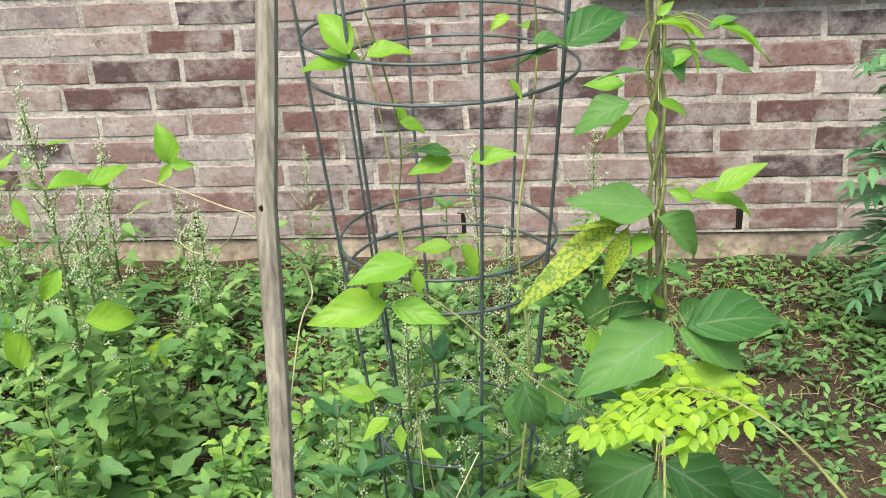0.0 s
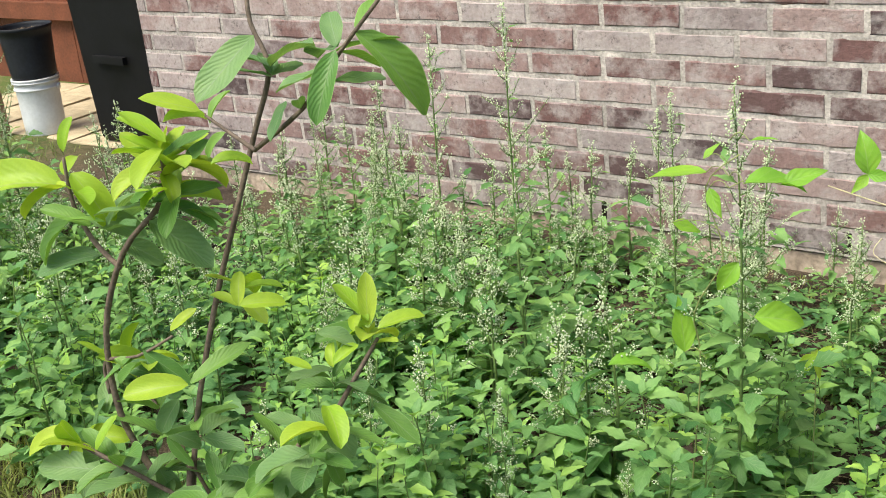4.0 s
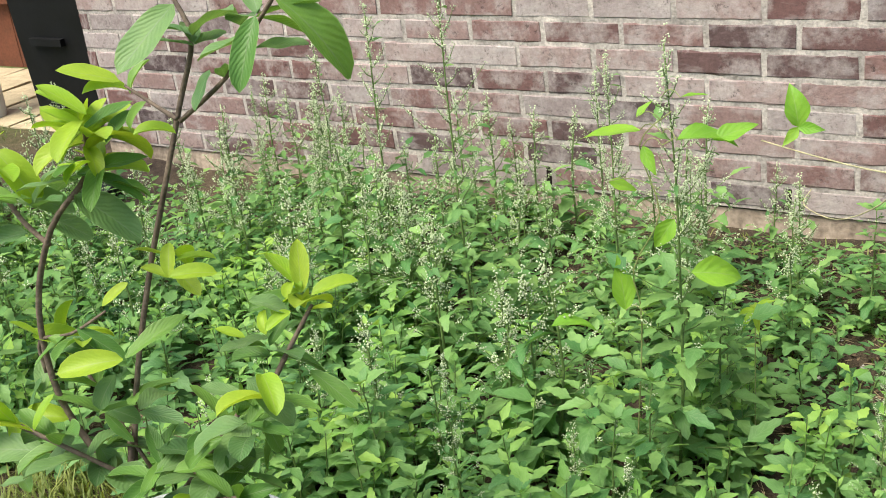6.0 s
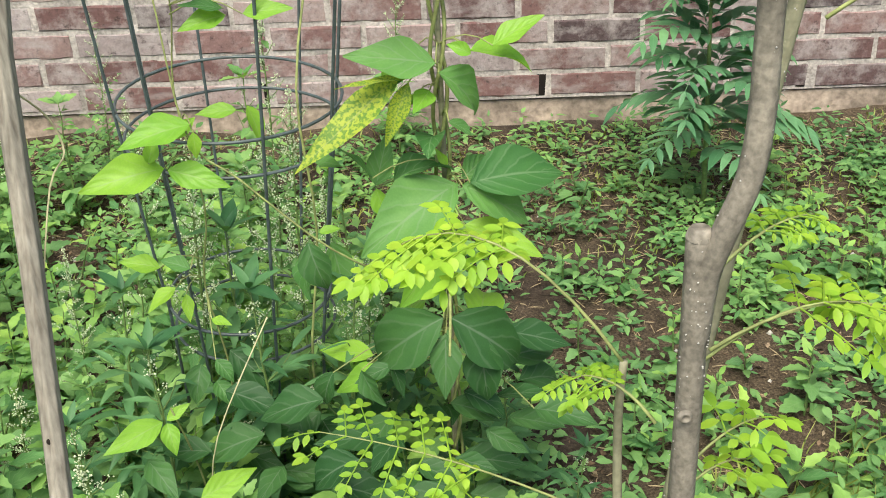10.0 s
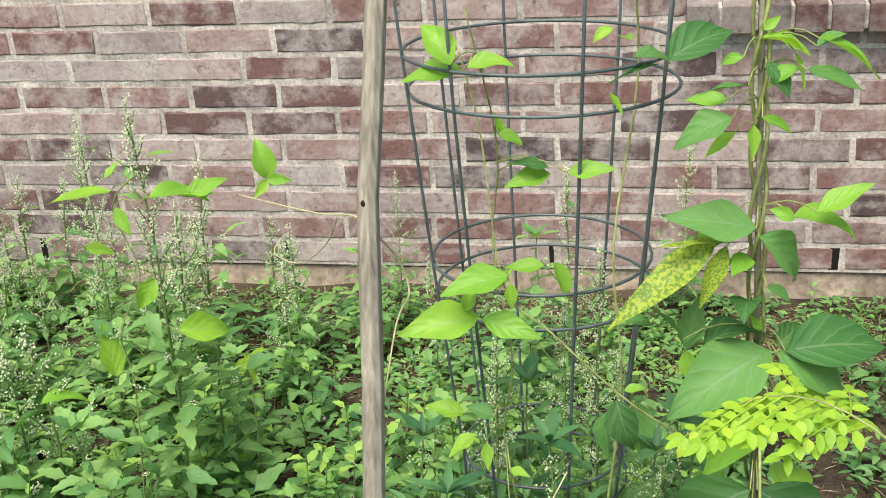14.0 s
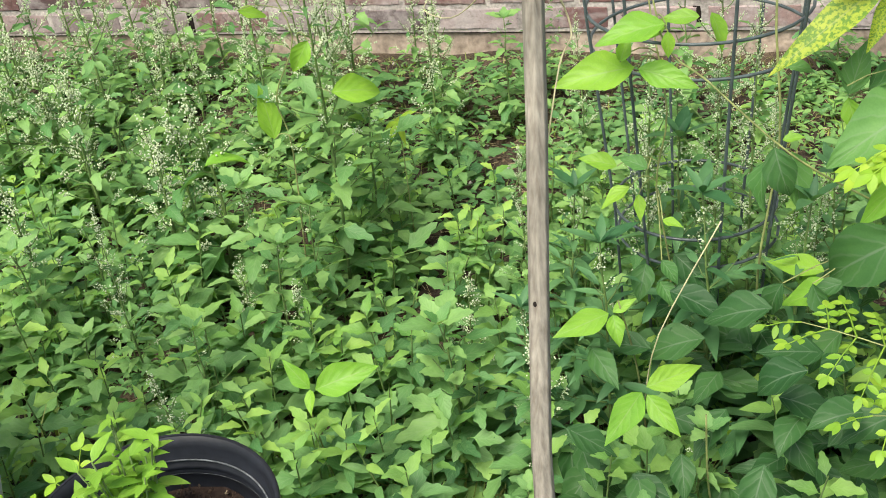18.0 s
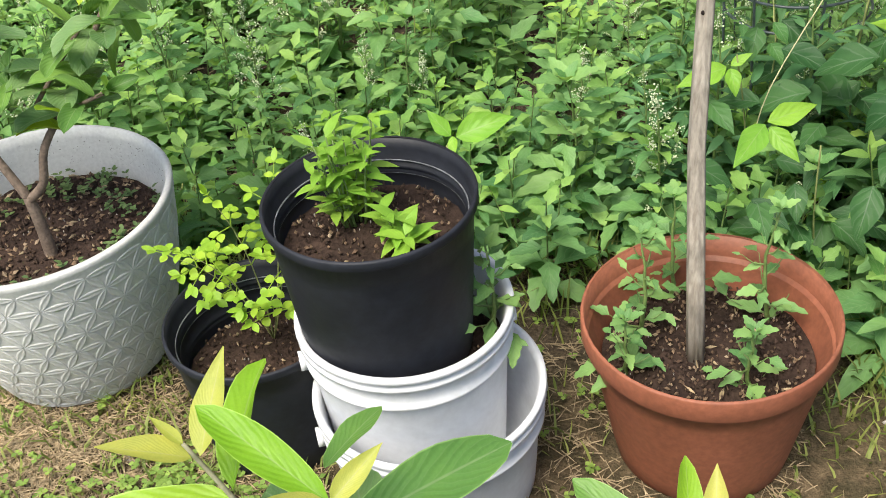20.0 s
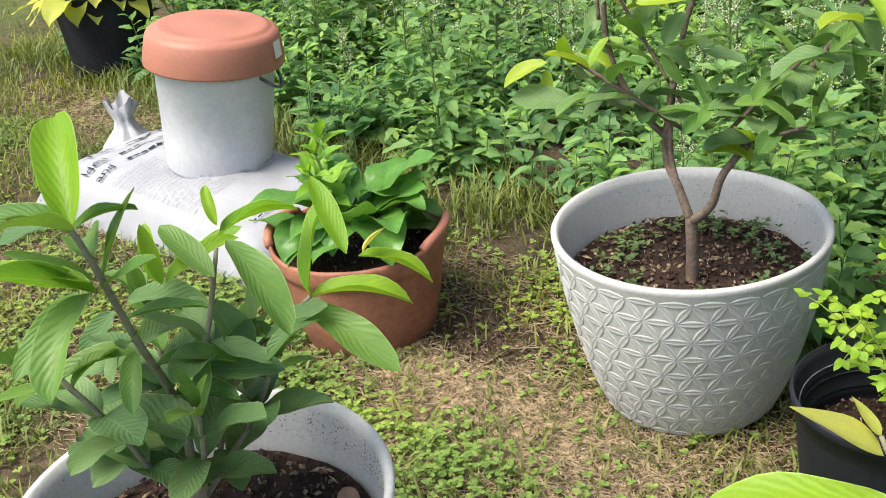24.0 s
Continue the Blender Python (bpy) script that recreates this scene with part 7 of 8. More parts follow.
stem_to(sapling, [(-0.986, 0.997, 0.19), (-0.987, 1.000, 0.249), (-0.990, 1.000, 0.295)], 0.0095, 0.0075, M_BARK)
stem_to(sapling, [(-0.990, 1.000, 0.291), (-1.013, 1.005, 0.333), (-1.044, 1.020, 0.371), (-1.045, 1.04, 0.46)], 0.0068, 0.0045, M_BARK)
stem_to(sapling, [(-0.990, 1.000, 0.289), (-0.958, 1.000, 0.320), (-0.945, 1.010, 0.368), (-0.915, 1.05, 0.42)], 0.0065, 0.0045, M_BARK)
rs = random.Random(12)
shoot(sapling, bend((0.02, 0.03, 0.2), (0.13, 0.05, 0.33), 5), 0.003, rs, 4, 0.075, L_OLD, L_GUAVA, L_GUAVA, bare=0.2)
shoot(sapling, bend((-0.02, 0.03, 0.2), (-0.15, -0.04, 0.30), 5), 0.003, rs, 4, 0.08, L_OLD, L_GUAVA, L_TUFT, bare=0.2)
shoot(sapling, bend((0.02, 0.05, 0.18), (0.16, 0.0, 0.26), 5), 0.0025, rs, 3, 0.085, L_OLD, L_GUAVA, L_GUAVA, bare=0.3)
shoot(sapling, bend((-0.03, 0.04, 0.22), (-0.16, 0.06, 0.36), 5), 0.0025, rs, 3, 0.085, L_GUAVA, L_GUAVA, L_TUFT, bare=0.3)
stem_to(bush, [(-1.045, 0.245, 0.19), (-1.04, 0.25, 0.25), (-1.03, 0.26, 0.32)], 0.0095, 0.007, M_BARK_PALE)
for k, p in enumerate(((-0.10, 0.05, 0.24), (0.04, 0.10, 0.2), (-0.02, -0.08, 0.26), (-0.14, -0.06, 0.2), (0.07, 0.0, 0.22), (-0.06, 0.12, 0.17))):
    shoot(bush, bend((0, 0.005, 0.06), p, 5, (0.01, 0, 0), 0.003), 0.003, rs, 4, 0.085, L_OLD, L_OLD, L_GUAVA, M_BARK_PALE, 0.3, 0.4)


# bean stake, twining stems, runners and tendrils
stem_to(vine, [(0.235, 1.53, -0.02), (0.222, 1.535, 0.42), (0.208, 1.538, 0.77), (0.192, 1.538, 1.16)], 0.004, 0.0034, M_BARK_PALE)
for ph in (0.0, 2.1, 4.3):
    g = Geo()
    pts = []
    for i in range(70):
        s = i / 69
        z = 0.05 + 1.1 * s
        pts.append((0.035 - 0.043 * s + 0.009 * math.cos(ph + s * 30), 0.081 + 0.007 * s + 0.009 * math.sin(ph + s * 30), z))
    g.tube(pts, 0.0025, 5)
    part("twining_stem", g, M_VINE, vine)
stem_to(vine, [(0.215, 1.44, 0.47), (0.21, 1.38, 0.44), (0.205, 1.33, 0.43)], 0.002, 0.0015, M_VINE)
rb = random.Random(44)
for k in range(44):
    a, q = rb.uniform(0, 6.28), rb.uniform(0.02, 0.17)
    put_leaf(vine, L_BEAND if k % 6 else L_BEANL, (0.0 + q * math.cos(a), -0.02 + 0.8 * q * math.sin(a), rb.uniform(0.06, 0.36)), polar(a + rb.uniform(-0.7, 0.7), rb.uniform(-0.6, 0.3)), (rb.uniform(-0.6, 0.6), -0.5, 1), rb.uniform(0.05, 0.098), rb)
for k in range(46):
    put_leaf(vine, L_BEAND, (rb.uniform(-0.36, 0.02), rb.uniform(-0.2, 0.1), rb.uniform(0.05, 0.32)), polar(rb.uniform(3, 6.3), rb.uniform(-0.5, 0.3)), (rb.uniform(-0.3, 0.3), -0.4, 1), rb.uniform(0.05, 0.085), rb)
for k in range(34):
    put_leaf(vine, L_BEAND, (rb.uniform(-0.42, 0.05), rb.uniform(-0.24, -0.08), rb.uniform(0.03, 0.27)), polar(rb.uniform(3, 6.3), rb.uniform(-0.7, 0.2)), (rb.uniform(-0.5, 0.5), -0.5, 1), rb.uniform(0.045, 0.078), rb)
for k in range(12):
    z = rb.uniform(0.42, 1.08)
    a = rb.uniform(2.6, 6.6)
    put_leaf(vine, L_BEAN if k % 3 == 0 else L_BEANL, (0.035 - 0.045 * z + 0.02 * math.cos(a), 0.085 + 0.02 * math.sin(a), z), polar(a, rb.uniform(-0.7, 0.5)), (rb.uniform(-0.4, 0.4), -0.5, 1), rb.uniform(0.025, 0.058), rb)
for k in range(8):
    z = rb.uniform(0.25, 0.95)
    a, x = rb.uniform(3.0, 6.4), rb.choice((-0.03, 0.105))
    put_leaf(cage_vine, L_BEANL if k % 2 else L_BEAN, (x + 0.01 * math.cos(a), 0.04 + 0.01 * math.sin(a), z), polar(a, rb.uniform(-0.6, 0.6)), (rb.uniform(-0.4, 0.4), -0.5, 1), rb.uniform(0.02, 0.042), rb)
stem_to(cage_vine, [(0.18, 1.49, 0.42), (0.08, 1.47, 0.49), (-0.02, 1.49, 0.575), (-0.075, 1.50, 0.63), (-0.10, 1.53, 0.80), (-0.13, 1.57, 0.90)], 0.0013, 0.001, M_VINE)
stem_to(cage_vine, [(-0.09, 1.5, 0.05), (-0.065, 1.54, 0.25), (-0.085, 1.55, 0.40), (-0.07, 1.53, 0.52), (-0.095, 1.57, 0.65), (-0.085, 1.56, 0.78), (-0.11, 1.5, 0.95)], 0.0014, 0.001, M_VINE)
stem_to(cage_vine, [(0.06, 1.59, 0.05), (0.045, 1.5, 0.3), (0.062, 1.5, 0.5), (0.05, 1.5, 0.68), (0.075, 1.58, 0.86), (0.06, 1.5, 1.05)], 0.0017, 0.0013, M_VINE)
stem_to(seedling_a, [(-0.09, 1.47, 0.02), (-0.10, 1.43, 0.2), (-0.118, 1.40, 0.325)], 0.0015, 0.0012, M_VINE)
stem_to(seedling_a, [(-0.09, 1.42, 0.15), (-0.07, 1.41, 0.27), (0.0, 1.44, 0.42)], 0.0009, 0.0008, M_TENDRIL)
stem_to(seedling_b, [(-0.50, 1.33, 0.0), (-0.505, 1.31, 0.1), (-0.51, 1.30, 0.215)], 0.0015, 0.0012, M_VINE)
stem_to(seedling_c, [(0.02, 1.3, 0.0), (0.0, 1.27, 0.15), (-0.005, 1.255, 0.28)], 0.0015, 0.0012, M_VINE)


def leaf_stalks(plant, axis, reach=0.2):
    """A thin stalk from the foot of every leaf to the nearest stem."""
    o = V(plant.location)
    axis = [V(p) - o for p in axis]
    line = [p.lerp(q, k / 12) for p, q in zip(axis, axis[1:]) for k in range(12)]
    for leaf in [c for c in plant.children if c.name.startswith("leaf")]:
        a = leaf.matrix_basis.translation
        b = min(line, key=lambda p: (p - a).length + 0.5 * max(0.0, p.z - a.z))
        if 0.012 < (a - b).length < reach and a.z > 0.3:
            g = Geo()
            g.tube(bend(b, a, 4, (0, 0, 0.012)), 0.0009, 4, False)
            part("leaf_stalk", g, M_VINE, plant)


leaf_stalks(vine, [(0.235, 1.53, 0.2), (0.222, 1.535, 0.42), (0.208, 1.538, 0.77), (0.192, 1.538, 1.16)])
leaf_stalks(cage_vine, [(-0.085, 1.55, 0.40), (-0.07, 1.53, 0.52), (-0.095, 1.57, 0.65), (-0.085, 1.56, 0.78), (-0.11, 1.57, 0.95)], 0.1)
leaf_stalks(weed_vine, [(-0.70, 1.74, 0.2), (-0.645, 1.77, 0.5), (-0.64, 1.77, 0.72)])
runner = thing("dry_runner", (0, 0, 0), "pale dry tendril looped between a weed and the stick", "tendril")
stem_to(runner, [(-0.561, 1.980, 0.574), (-0.443, 1.820, 0.614), (-0.289, 1.500, 0.716), (-0.194, 1.270, 0.798), (-0.152, 1.168, 0.83)], 0.0011, 0.0008, M_TENDRIL)
stem_to(runner, [(-0.145, 1.165, 0.82), (-0.134, 1.200, 0.783), (-0.126, 1.200, 0.751), (-0.131, 1.160, 0.739), (-0.142, 1.12, 0.66)], 0.0010, 0.0007, M_TENDRIL)
stem_to(runner, [(-0.219, 1.330, 0.777), (-0.255, 1.400, 0.716), (-0.334, 1.550, 0.632), (-0.414, 1.700, 0.585), (-0.418, 1.750, 0.589)], 0.0008, 0.0006, M_TENDRIL)
tip_weed = thing("bean_tip", (-0.477, 1.89, 0.63), "upright light green shoot tip of a bean runner", "shoot")
for a, b_ in (((-0.477, 1.89, 0.63), (-0.482, 1.885, 0.692)), ((-0.477, 1.89, 0.63), (-0.44, 1.88, 0.632)), ((-0.477, 1.89, 0.63), (-0.49, 1.865, 0.61))):
    leaf_to(tip_weed, L_BEANL, a, b_, (0.6, -1, 0.4))


# ---- young tree with fronds ----
def frond(parent, a, b, sag, pinnae, plen, leaflet, r, thick=0.0015, mat=None, ratio=0.4, drop=0.9, close=0.55):
    """A compound leaf: the main stalk, and under it each pinna with its leaflets."""
    g = Geo()
    o = V(parent.location)
    pts = bend(V(a) - o, V(b) - o, 10, sag)
    g.tube(pts, [thick * (1 - 0.07 * i) for i in range(11)], 5)
    f = part("frond", g, M_VINE, parent)
    for k in range(pinnae):
        s = 0.35 + 0.65 * (k + 1) / pinnae
        i = min(9, int(s * 10))
        p = pts[i].lerp(pts[i + 1], s * 10 - i)
        d = (pts[i + 1] - pts[i]).normalized()
        side = d.cross(V((0, 0, 1))).normalized()
        for sg in ((-1, 1) if k < pinnae - 1 else (0,)):
            lf = Geo()
            L = plen * (1.15 - 0.6 * abs(s - 0.6)) * r.uniform(0.8, 1.15)
            w = (side * sg + d * (0.55 if sg else 1) + V((r.uniform(-0.3, 0.3), r.uniform(-0.3, 0.3), r.uniform(-0.7, 0.2)))).normalized()
            q = p + w * L
            lf.tube([p, p.lerp(q, 0.5) + V((0, 0, 0.002)), q], [0.0009, 0.0007, 0.0005], 4, False)
            m = max(2, int(L / (leaflet * close)))
            for j in range(m):
                c = p.lerp(q, (j + 1) / m)
                for s2 in (-1, 1):
                    w2 = (w.cross(V((0, 0, 1))).normalized() * s2 + w * r.uniform(0.2, 0.8) + V((r.uniform(-0.35, 0.35), r.uniform(-0.35, 0.35), r.uniform(-drop, 0.25)))).normalized()
                    lf.leaf(c, w2, (0.1 * r.uniform(-1, 1), -0.4, 1), leaflet * r.uniform(0.6, 1.1), leaflet * ratio * r.uniform(0.85, 1.15), "oblong", 0.15, 0.4, 4)
            lf.leaf(q, w, (0, -0.3, 1), leaflet * 1.1, leaflet * 0.5, "oblong", 0.1, 0.2, 4)
            part("pinna", lf, mat or M_MORINGA, f)
    return f


tree = thing("young_moringa_tree", (0.33, 0.89, 0.2), "young tree with grey pruned trunk and lime-green fronds", "tree")
stem_to(tree, [(0.33, 0.885, 0.19), (0.328, 0.892, 0.45), (0.325, 0.9, 0.62), (0.322, 0.905, 0.72), (0.320, 0.915, 0.812)], 0.0095, 0.0085, M_BARK_GREY)
g = Geo()
g.lathe([(0.0, 0.002), (0.006, 0.003), (0.0075, 0.001), (0.0088, -0.004)], 14)
cut = part("pruned_end", g, M_CUT, tree, "cut end of the pruned trunk")
cut.location = V((0.320, 0.915, 0.814)) - tree.location
stem_to(tree, [(0.3235, 0.909, 0.735), (0.325, 0.909, 0.785), (0.333, 0.910, 0.815), (0.345, 0.914, 0.85), (0.349, 0.92, 0.89), (0.347, 0.925, 0.95), (0.345, 0.93, 1.05), (0.343, 0.93, 1.25)], 0.0088, 0.0076, M_BARK_GREY)
stem_to(tree, [(0.335, 0.95, 0.55), (0.352, 0.965, 0.70), (0.368, 0.97, 0.83), (0.378, 0.97, 0.92), (0.392, 0.97, 1.04), (0.40, 0.97, 1.2)], 0.0062, 0.0048, M_BARK_PALE)
g = Geo()
rt = random.Random(61)
for _ in range(190):
    z = rt.uniform(0.45, 1.1)
    x, y = (0.322 + 0.03 * smooth_step(0.78, 0.9, z), 0.905 + 0.02 * smooth_step(0.7, 0.95, z))
    a = rt.uniform(3.3, 6.1)
    g.blob((x - 0.33 + 0.0088 * math.cos(a), y - 0.89 + 0.0088 * math.sin(a), z - 0.2), rt.uniform(0.0004, 0.0009))
tagged(part("bark_dots", g, M_PEBBLE, tree, "pale dots on the bark"), kind="stuff")
for p in ((0.318, 0.892, 0.69), (0.338, 0.905, 0.985)):
    g = Geo()
    g.lathe([(0.0, 0.0006), (0.0018, 0.0004), (0.0024, 0.0014), (0.0036, 0.0012), (0.0052, -0.0012)], 12)
    k = part("knot", g, M_BARK_GREY, tree)
    k.location = V(p) - tree.location
    k.rotation_euler = (radians(80), 0, 0)
fr = random.Random(62)
stem_to(tree, [(0.31, 0.99, 0.5), (0.305, 1.0, 0.60), (0.305, 1.0, 0.657)], 0.004, 0.003, M_BARK_PALE)
frond(tree, (0.305, 1.0, 0.655), (0.135, 1.10, 0.70), (-0.005, 0, 0.055), 10, 0.052, 0.0165, fr, 0.0015, None, 0.45, 0.8)
frond(tree, (0.30, 1.0, 0.50), (0.075, 1.05, 0.565), (0, 0, 0.012), 7, 0.040, 0.0125, fr, 0.0013, None, 0.45, 0.5, 0.8)
frond(tree, (0.29, 1.0, 0.49), (0.13, 1.0, 0.515), (0, 0, 0.012), 7, 0.030, 0.013, fr, 0.0013, None, 0.45, 0.5, 0.8)
frond(tree, (0.345, 0.95, 0.69), (0.50, 1.0, 0.69), (0, 0, 0.025), 5, 0.05, 0.016, fr)
frond(tree, (0.35, 0.95, 0.70), (0.55, 1.02, 0.66), (0, 0, 0.03), 5, 0.055, 0.016, fr)
frond(tree, (0.348, 0.95, 0.765), (0.43, 1.0, 0.775), (0, 0, 0.01), 7, 0.018, 0.009, fr)
frond(tree, (0.318, 0.95, 0.638), (0.265, 1.0, 0.645), (0, 0, 0.015), 5, 0.03, 0.011, fr)
frond(tree, (0.33, 0.93, 0.60), (0.40, 0.96, 0.63), (0, 0, 0.012), 3, 0.022, 0.017, fr)
frond(tree, (0.33, 0.93, 0.58), (0.39, 0.95, 0.60), (0, 0, 0.012), 3, 0.022, 0.018, fr)
frond(tree, (0.33, 0.96, 0.52), (0.27, 0.97, 0.52), (0, 0, 0.012), 3, 0.03, 0.022, fr)
frond(tree, (0.395, 0.96, 0.93), (0.52, 0.98, 0.97), (0, 0, 0.01), 5, 0.02, 0.02, fr)
frond(tree, (0.40, 0.96, 1.03), (0.56, 1.0, 1.06), (0, 0, 0.01), 5, 0.03, 0.02, fr)


# ---- marigold ----
def marigold(at, h, seed):
    r = random.Random(seed)
    t = thing("marigold_plant", at, "tall dark green marigold with feathery divided leaves", "plant")
    g = Geo()
    g.tube(bend((0, 0, -0.01), (-0.05, 0, h * 0.95), 6), [0.006, 0.006, 0.005, 0.005, 0.004, 0.003, 0.002], 6)
    part("stem", g, M_STEM, t)
    az = 0.0
    for k in range(36):
        s = 0.24 + 0.76 * (k + r.random()) / 36
        az += 2.4 + r.uniform(-0.5, 0.5)
        p = V((-0.05 * s, 0, h * 0.95 * s))
        L = 0.225 * (1.0 - 0.4 * s) * r.uniform(0.85, 1.15)
        way = polar(az, 0.35 + 0.6 * s + r.uniform(-0.45, 0.35))
        lf = Geo()
        pts = bend(p, p + way * L, 7, (0, 0, 0.02))
        pts = [q - V((0, 0, 0.3 * L * (i / 7) ** 2)) for i, q in enumerate(pts)]
        lf.tube(pts, 0.0009, 4)
        for i in range(1, 8):
            d = (pts[i] - pts[i - 1]).normalized()
            side = d.cross(V((0, 0, 1))).normalized()
            for sg in (-1, 1):
                ll = L * (0.42 - 0.03 * i) * r.uniform(0.85, 1.15)
                lf.leaf(pts[i], side * sg + d * 0.75 + V((0, 0, -0.15)), (0, 0, 1), ll * 1.25, ll * 0.36, "lance", 0.15, 0.5, 4)
        lf.leaf(pts[-1], pts[-1] - pts[-2], (0, 0, 1), L * 0.25, L * 0.07, "lance", 0.15, 0.5, 4)
        part("leaf", lf, M_MARIGOLD, t)
    return t


marigold((0.85, 2.40, 0), 0.62, 71)


# ---- small plants in the containers ----
def sprig(name, at, label, cat, count, h, leaf, mat, seed, spread=0.5, shape="lance", ratio=0.4):
    r = random.Random(seed)
    t = thing(name, at, label, cat)
    for s_ in range(count):
        g, lf = Geo(), Geo()
        top = V((r.uniform(-spread, spread) * h, r.uniform(-spread, spread) * h, h * r.uniform(0.6, 1.0)))
        root = V((top.x * 0.3, top.y * 0.3, -0.005))
        g.tube(bend(root, top, 4, (0, 0, 0), 0.002), [0.0018, 0.0016, 0.0014, 0.001, 0.0008], 5)
        az = r.uniform(0, 6)
        n = 9
        for k in range(n):
            s = 0.3 + 0.7 * k / (n - 1)
            az += 2.3
            L = leaf * r.uniform(0.7, 1.2)
            lf.leaf(root.lerp(top, s), polar(az, r.uniform(-0.1, 0.7)), (0, 0, 1), L, L * ratio, shape, 0.2, r.uniform(0.2, 0.8), 5)
        st = part("stem", g, M_STEM, t)
        part("foliage", lf, mat, st)
    return t


sprig("chili_seedlings", (-0.497, 0.915, 0.362), "clump of bright green chili seedlings in a black pot", "seedlings", 18, 0.135, 0.027, M_CHILI, 81, 0.28)
sprig("chili_seedlings", (-0.432, 0.885, 0.362), "three small chili seedlings in a black pot", "seedlings", 3, 0.055, 0.036, M_CHILI, 82, 0.6)
t = thing("moringa_seedling", (-0.665, 0.965, 0.125), "feathery yellow-green seedling in a black pot", "seedling")
for k, (dx, dy, dz) in enumerate(((-0.03, 0.0, 0.24), (0.05, -0.02, 0.20), (-0.09, -0.02, 0.16), (0.02, 0.05, 0.24), (0.03, -0.05, 0.12), (-0.06, -0.04, 0.19))):
    frond(t, (-0.665, 0.965, 0.12), (-0.665 + dx, 0.965 + dy, 0.125 + 0.84 * dz), (0.01, 0, 0.02), 4, 0.034, 0.017, random.Random(90 + k), 0.0012, None, 0.62, 0.35, 0.8)
sal = thing("leafy_greens", (-1.54, 0.86, 0.16), "crinkled glossy leafy greens filling a terracotta bowl", "vegetable plant")
rs = random.Random(95)
for k in range(34):
    a = rs.uniform(0, 6.28)
    put_leaf(sal, L_SALAD, polar(a, 0, rs.uniform(0, 0.07)) + V((0, 0, rs.uniform(0.0, 0.09))), polar(a + rs.uniform(-0.5, 0.5), rs.uniform(0.1, 1.2)), (0, 0, 1), rs.uniform(0.09, 0.145), rs)
for k in range(3):
    a = 2.6 + 0.5 * k
    shoot(sal, bend((0.02 * k - 0.05, 0.0, 0.0), (-0.10 + 0.05 * k, 0.02 - 0.05 * k, 0.15), 4), 0.002, rs, 4, 0.06, L_BEANL, L_BEANL, L_BEANL, M_STEM, 0.3)
sweet = thing("sweet_potato_vine", (-3.36, 1.36, 0.2), "pale lime sweet potato leaves spilling from a black pot", "plant")
for k in range(46):
    a = rs.uniform(0, 6.28)
    put_leaf(sweet, L_LIME, polar(a, 0, rs.uniform(0.05, 0.16)) + V((0, 0, rs.uniform(0.02, 0.14))), polar(a, rs.uniform(-0.5, 0.5)), (0, 0, 1), rs.uniform(0.085, 0.14), rs)
for k, (x, y) in enumerate(((-0.20, 1.02), (-0.05, 1.06), (-0.07, 0.95), (-0.17, 1.08), (-0.21, 0.95))):
    w = weed_thing((x, y, 0.15), (0.15, 0.17, 0.08, 0.16, 0.08)[k], 0.034, 0.0, 200 + k, 0.4)
w = weed_thing((-0.362, 0.935, 0.2), 0.13, 0.042, 0.0, 210, 1.0)
yl = thing("yellow_sprig", (-0.545, 1.9, 0), "spindly yellow seedling among the weeds", "seedling")
for k in range(6):
    put_leaf(yl, L_YELLOW, (0, 0, 0.31), polar(k * 1.05, 0.9 - 0.35 * k), (0, -0.5, 1), 0.038, rs)
stem_to(yl, [(-0.545, 1.9, -0.005), (-0.545, 1.9, 0.31)], 0.001, 0.001, M_VINE)


dead = thing("dead_leaf", (-0.998, 0.395, 0.208), "curled brown dead leaf on the planter's soil", "leaf")
g = Geo()
g.leaf((-0.012, 0.0, 0.003), (1, 0.2, 0.1), (0.1, -0.3, 1), 0.03, 0.021, "ovate", 0.5, 0.9, 8, 0.05)
part("blade", g, M_TIMBER, dead)


pw = random.Random(501)
for nm, (cx, cy, cz, rad) in (("a", (-1.0, 1.03, 0.206, 0.15)),):
    g = Geo()
    for k in range(150):
        a = pw.uniform(0, 6.28)
        q = rad * (0.55 + 0.45 * pw.random())
        for j in range(4):
            g.leaf((cx + q * math.cos(a), cy + q * math.sin(a), cz + pw.uniform(0.0, 0.012)), polar(pw.uniform(0, 6.28), pw.uniform(0, 0.6)), (0, 0, 1), pw.uniform(0.006, 0.012), 0.006, "ovate", 0.2, 0.2, 3)
    solo("chickweed", g, M_CHICKWEED, "tiny weeds sprouting on the planter's soil", "weeds", "stuff")


# ---- lawn ----
def patch(x, y, cx, cy, rx, ry):
    return math.exp(-(((x - cx) / rx) ** 2 + ((y - cy) / ry) ** 2))


BARE = ((-1.34, 0.915, 0.14, 0.085, 0.97), (-1.25, 0.82, 0.20, 0.085, 0.85), (-1.05, 0.84, 0.17, 0.10, 0.9), (-0.96, 0.725, 0.11, 0.05, 0.75), (-2.95, 1.10, 0.25, 0.12, 0.8), (-0.62, 0.60, 0.10, 0.07, 0.6))
CLOVER = ((-0.80, 0.69, 0.14, 0.07), (-0.74, 0.78, 0.09, 0.05), (-1.02, 0.55, 0.20, 0.09), (-1.45, 0.62, 0.25, 0.08), (-0.60, 0.72, 0.10, 0.06), (-1.75, 0.70, 0.2, 0.1), (-0.88, 0.51, 0.16, 0.07), (-1.16, 0.68, 0.16, 0.06))


def bareness(x, y):
    return max(k * patch(x, y, cx, cy, rx, ry) for cx, cy, rx, ry, k in BARE)


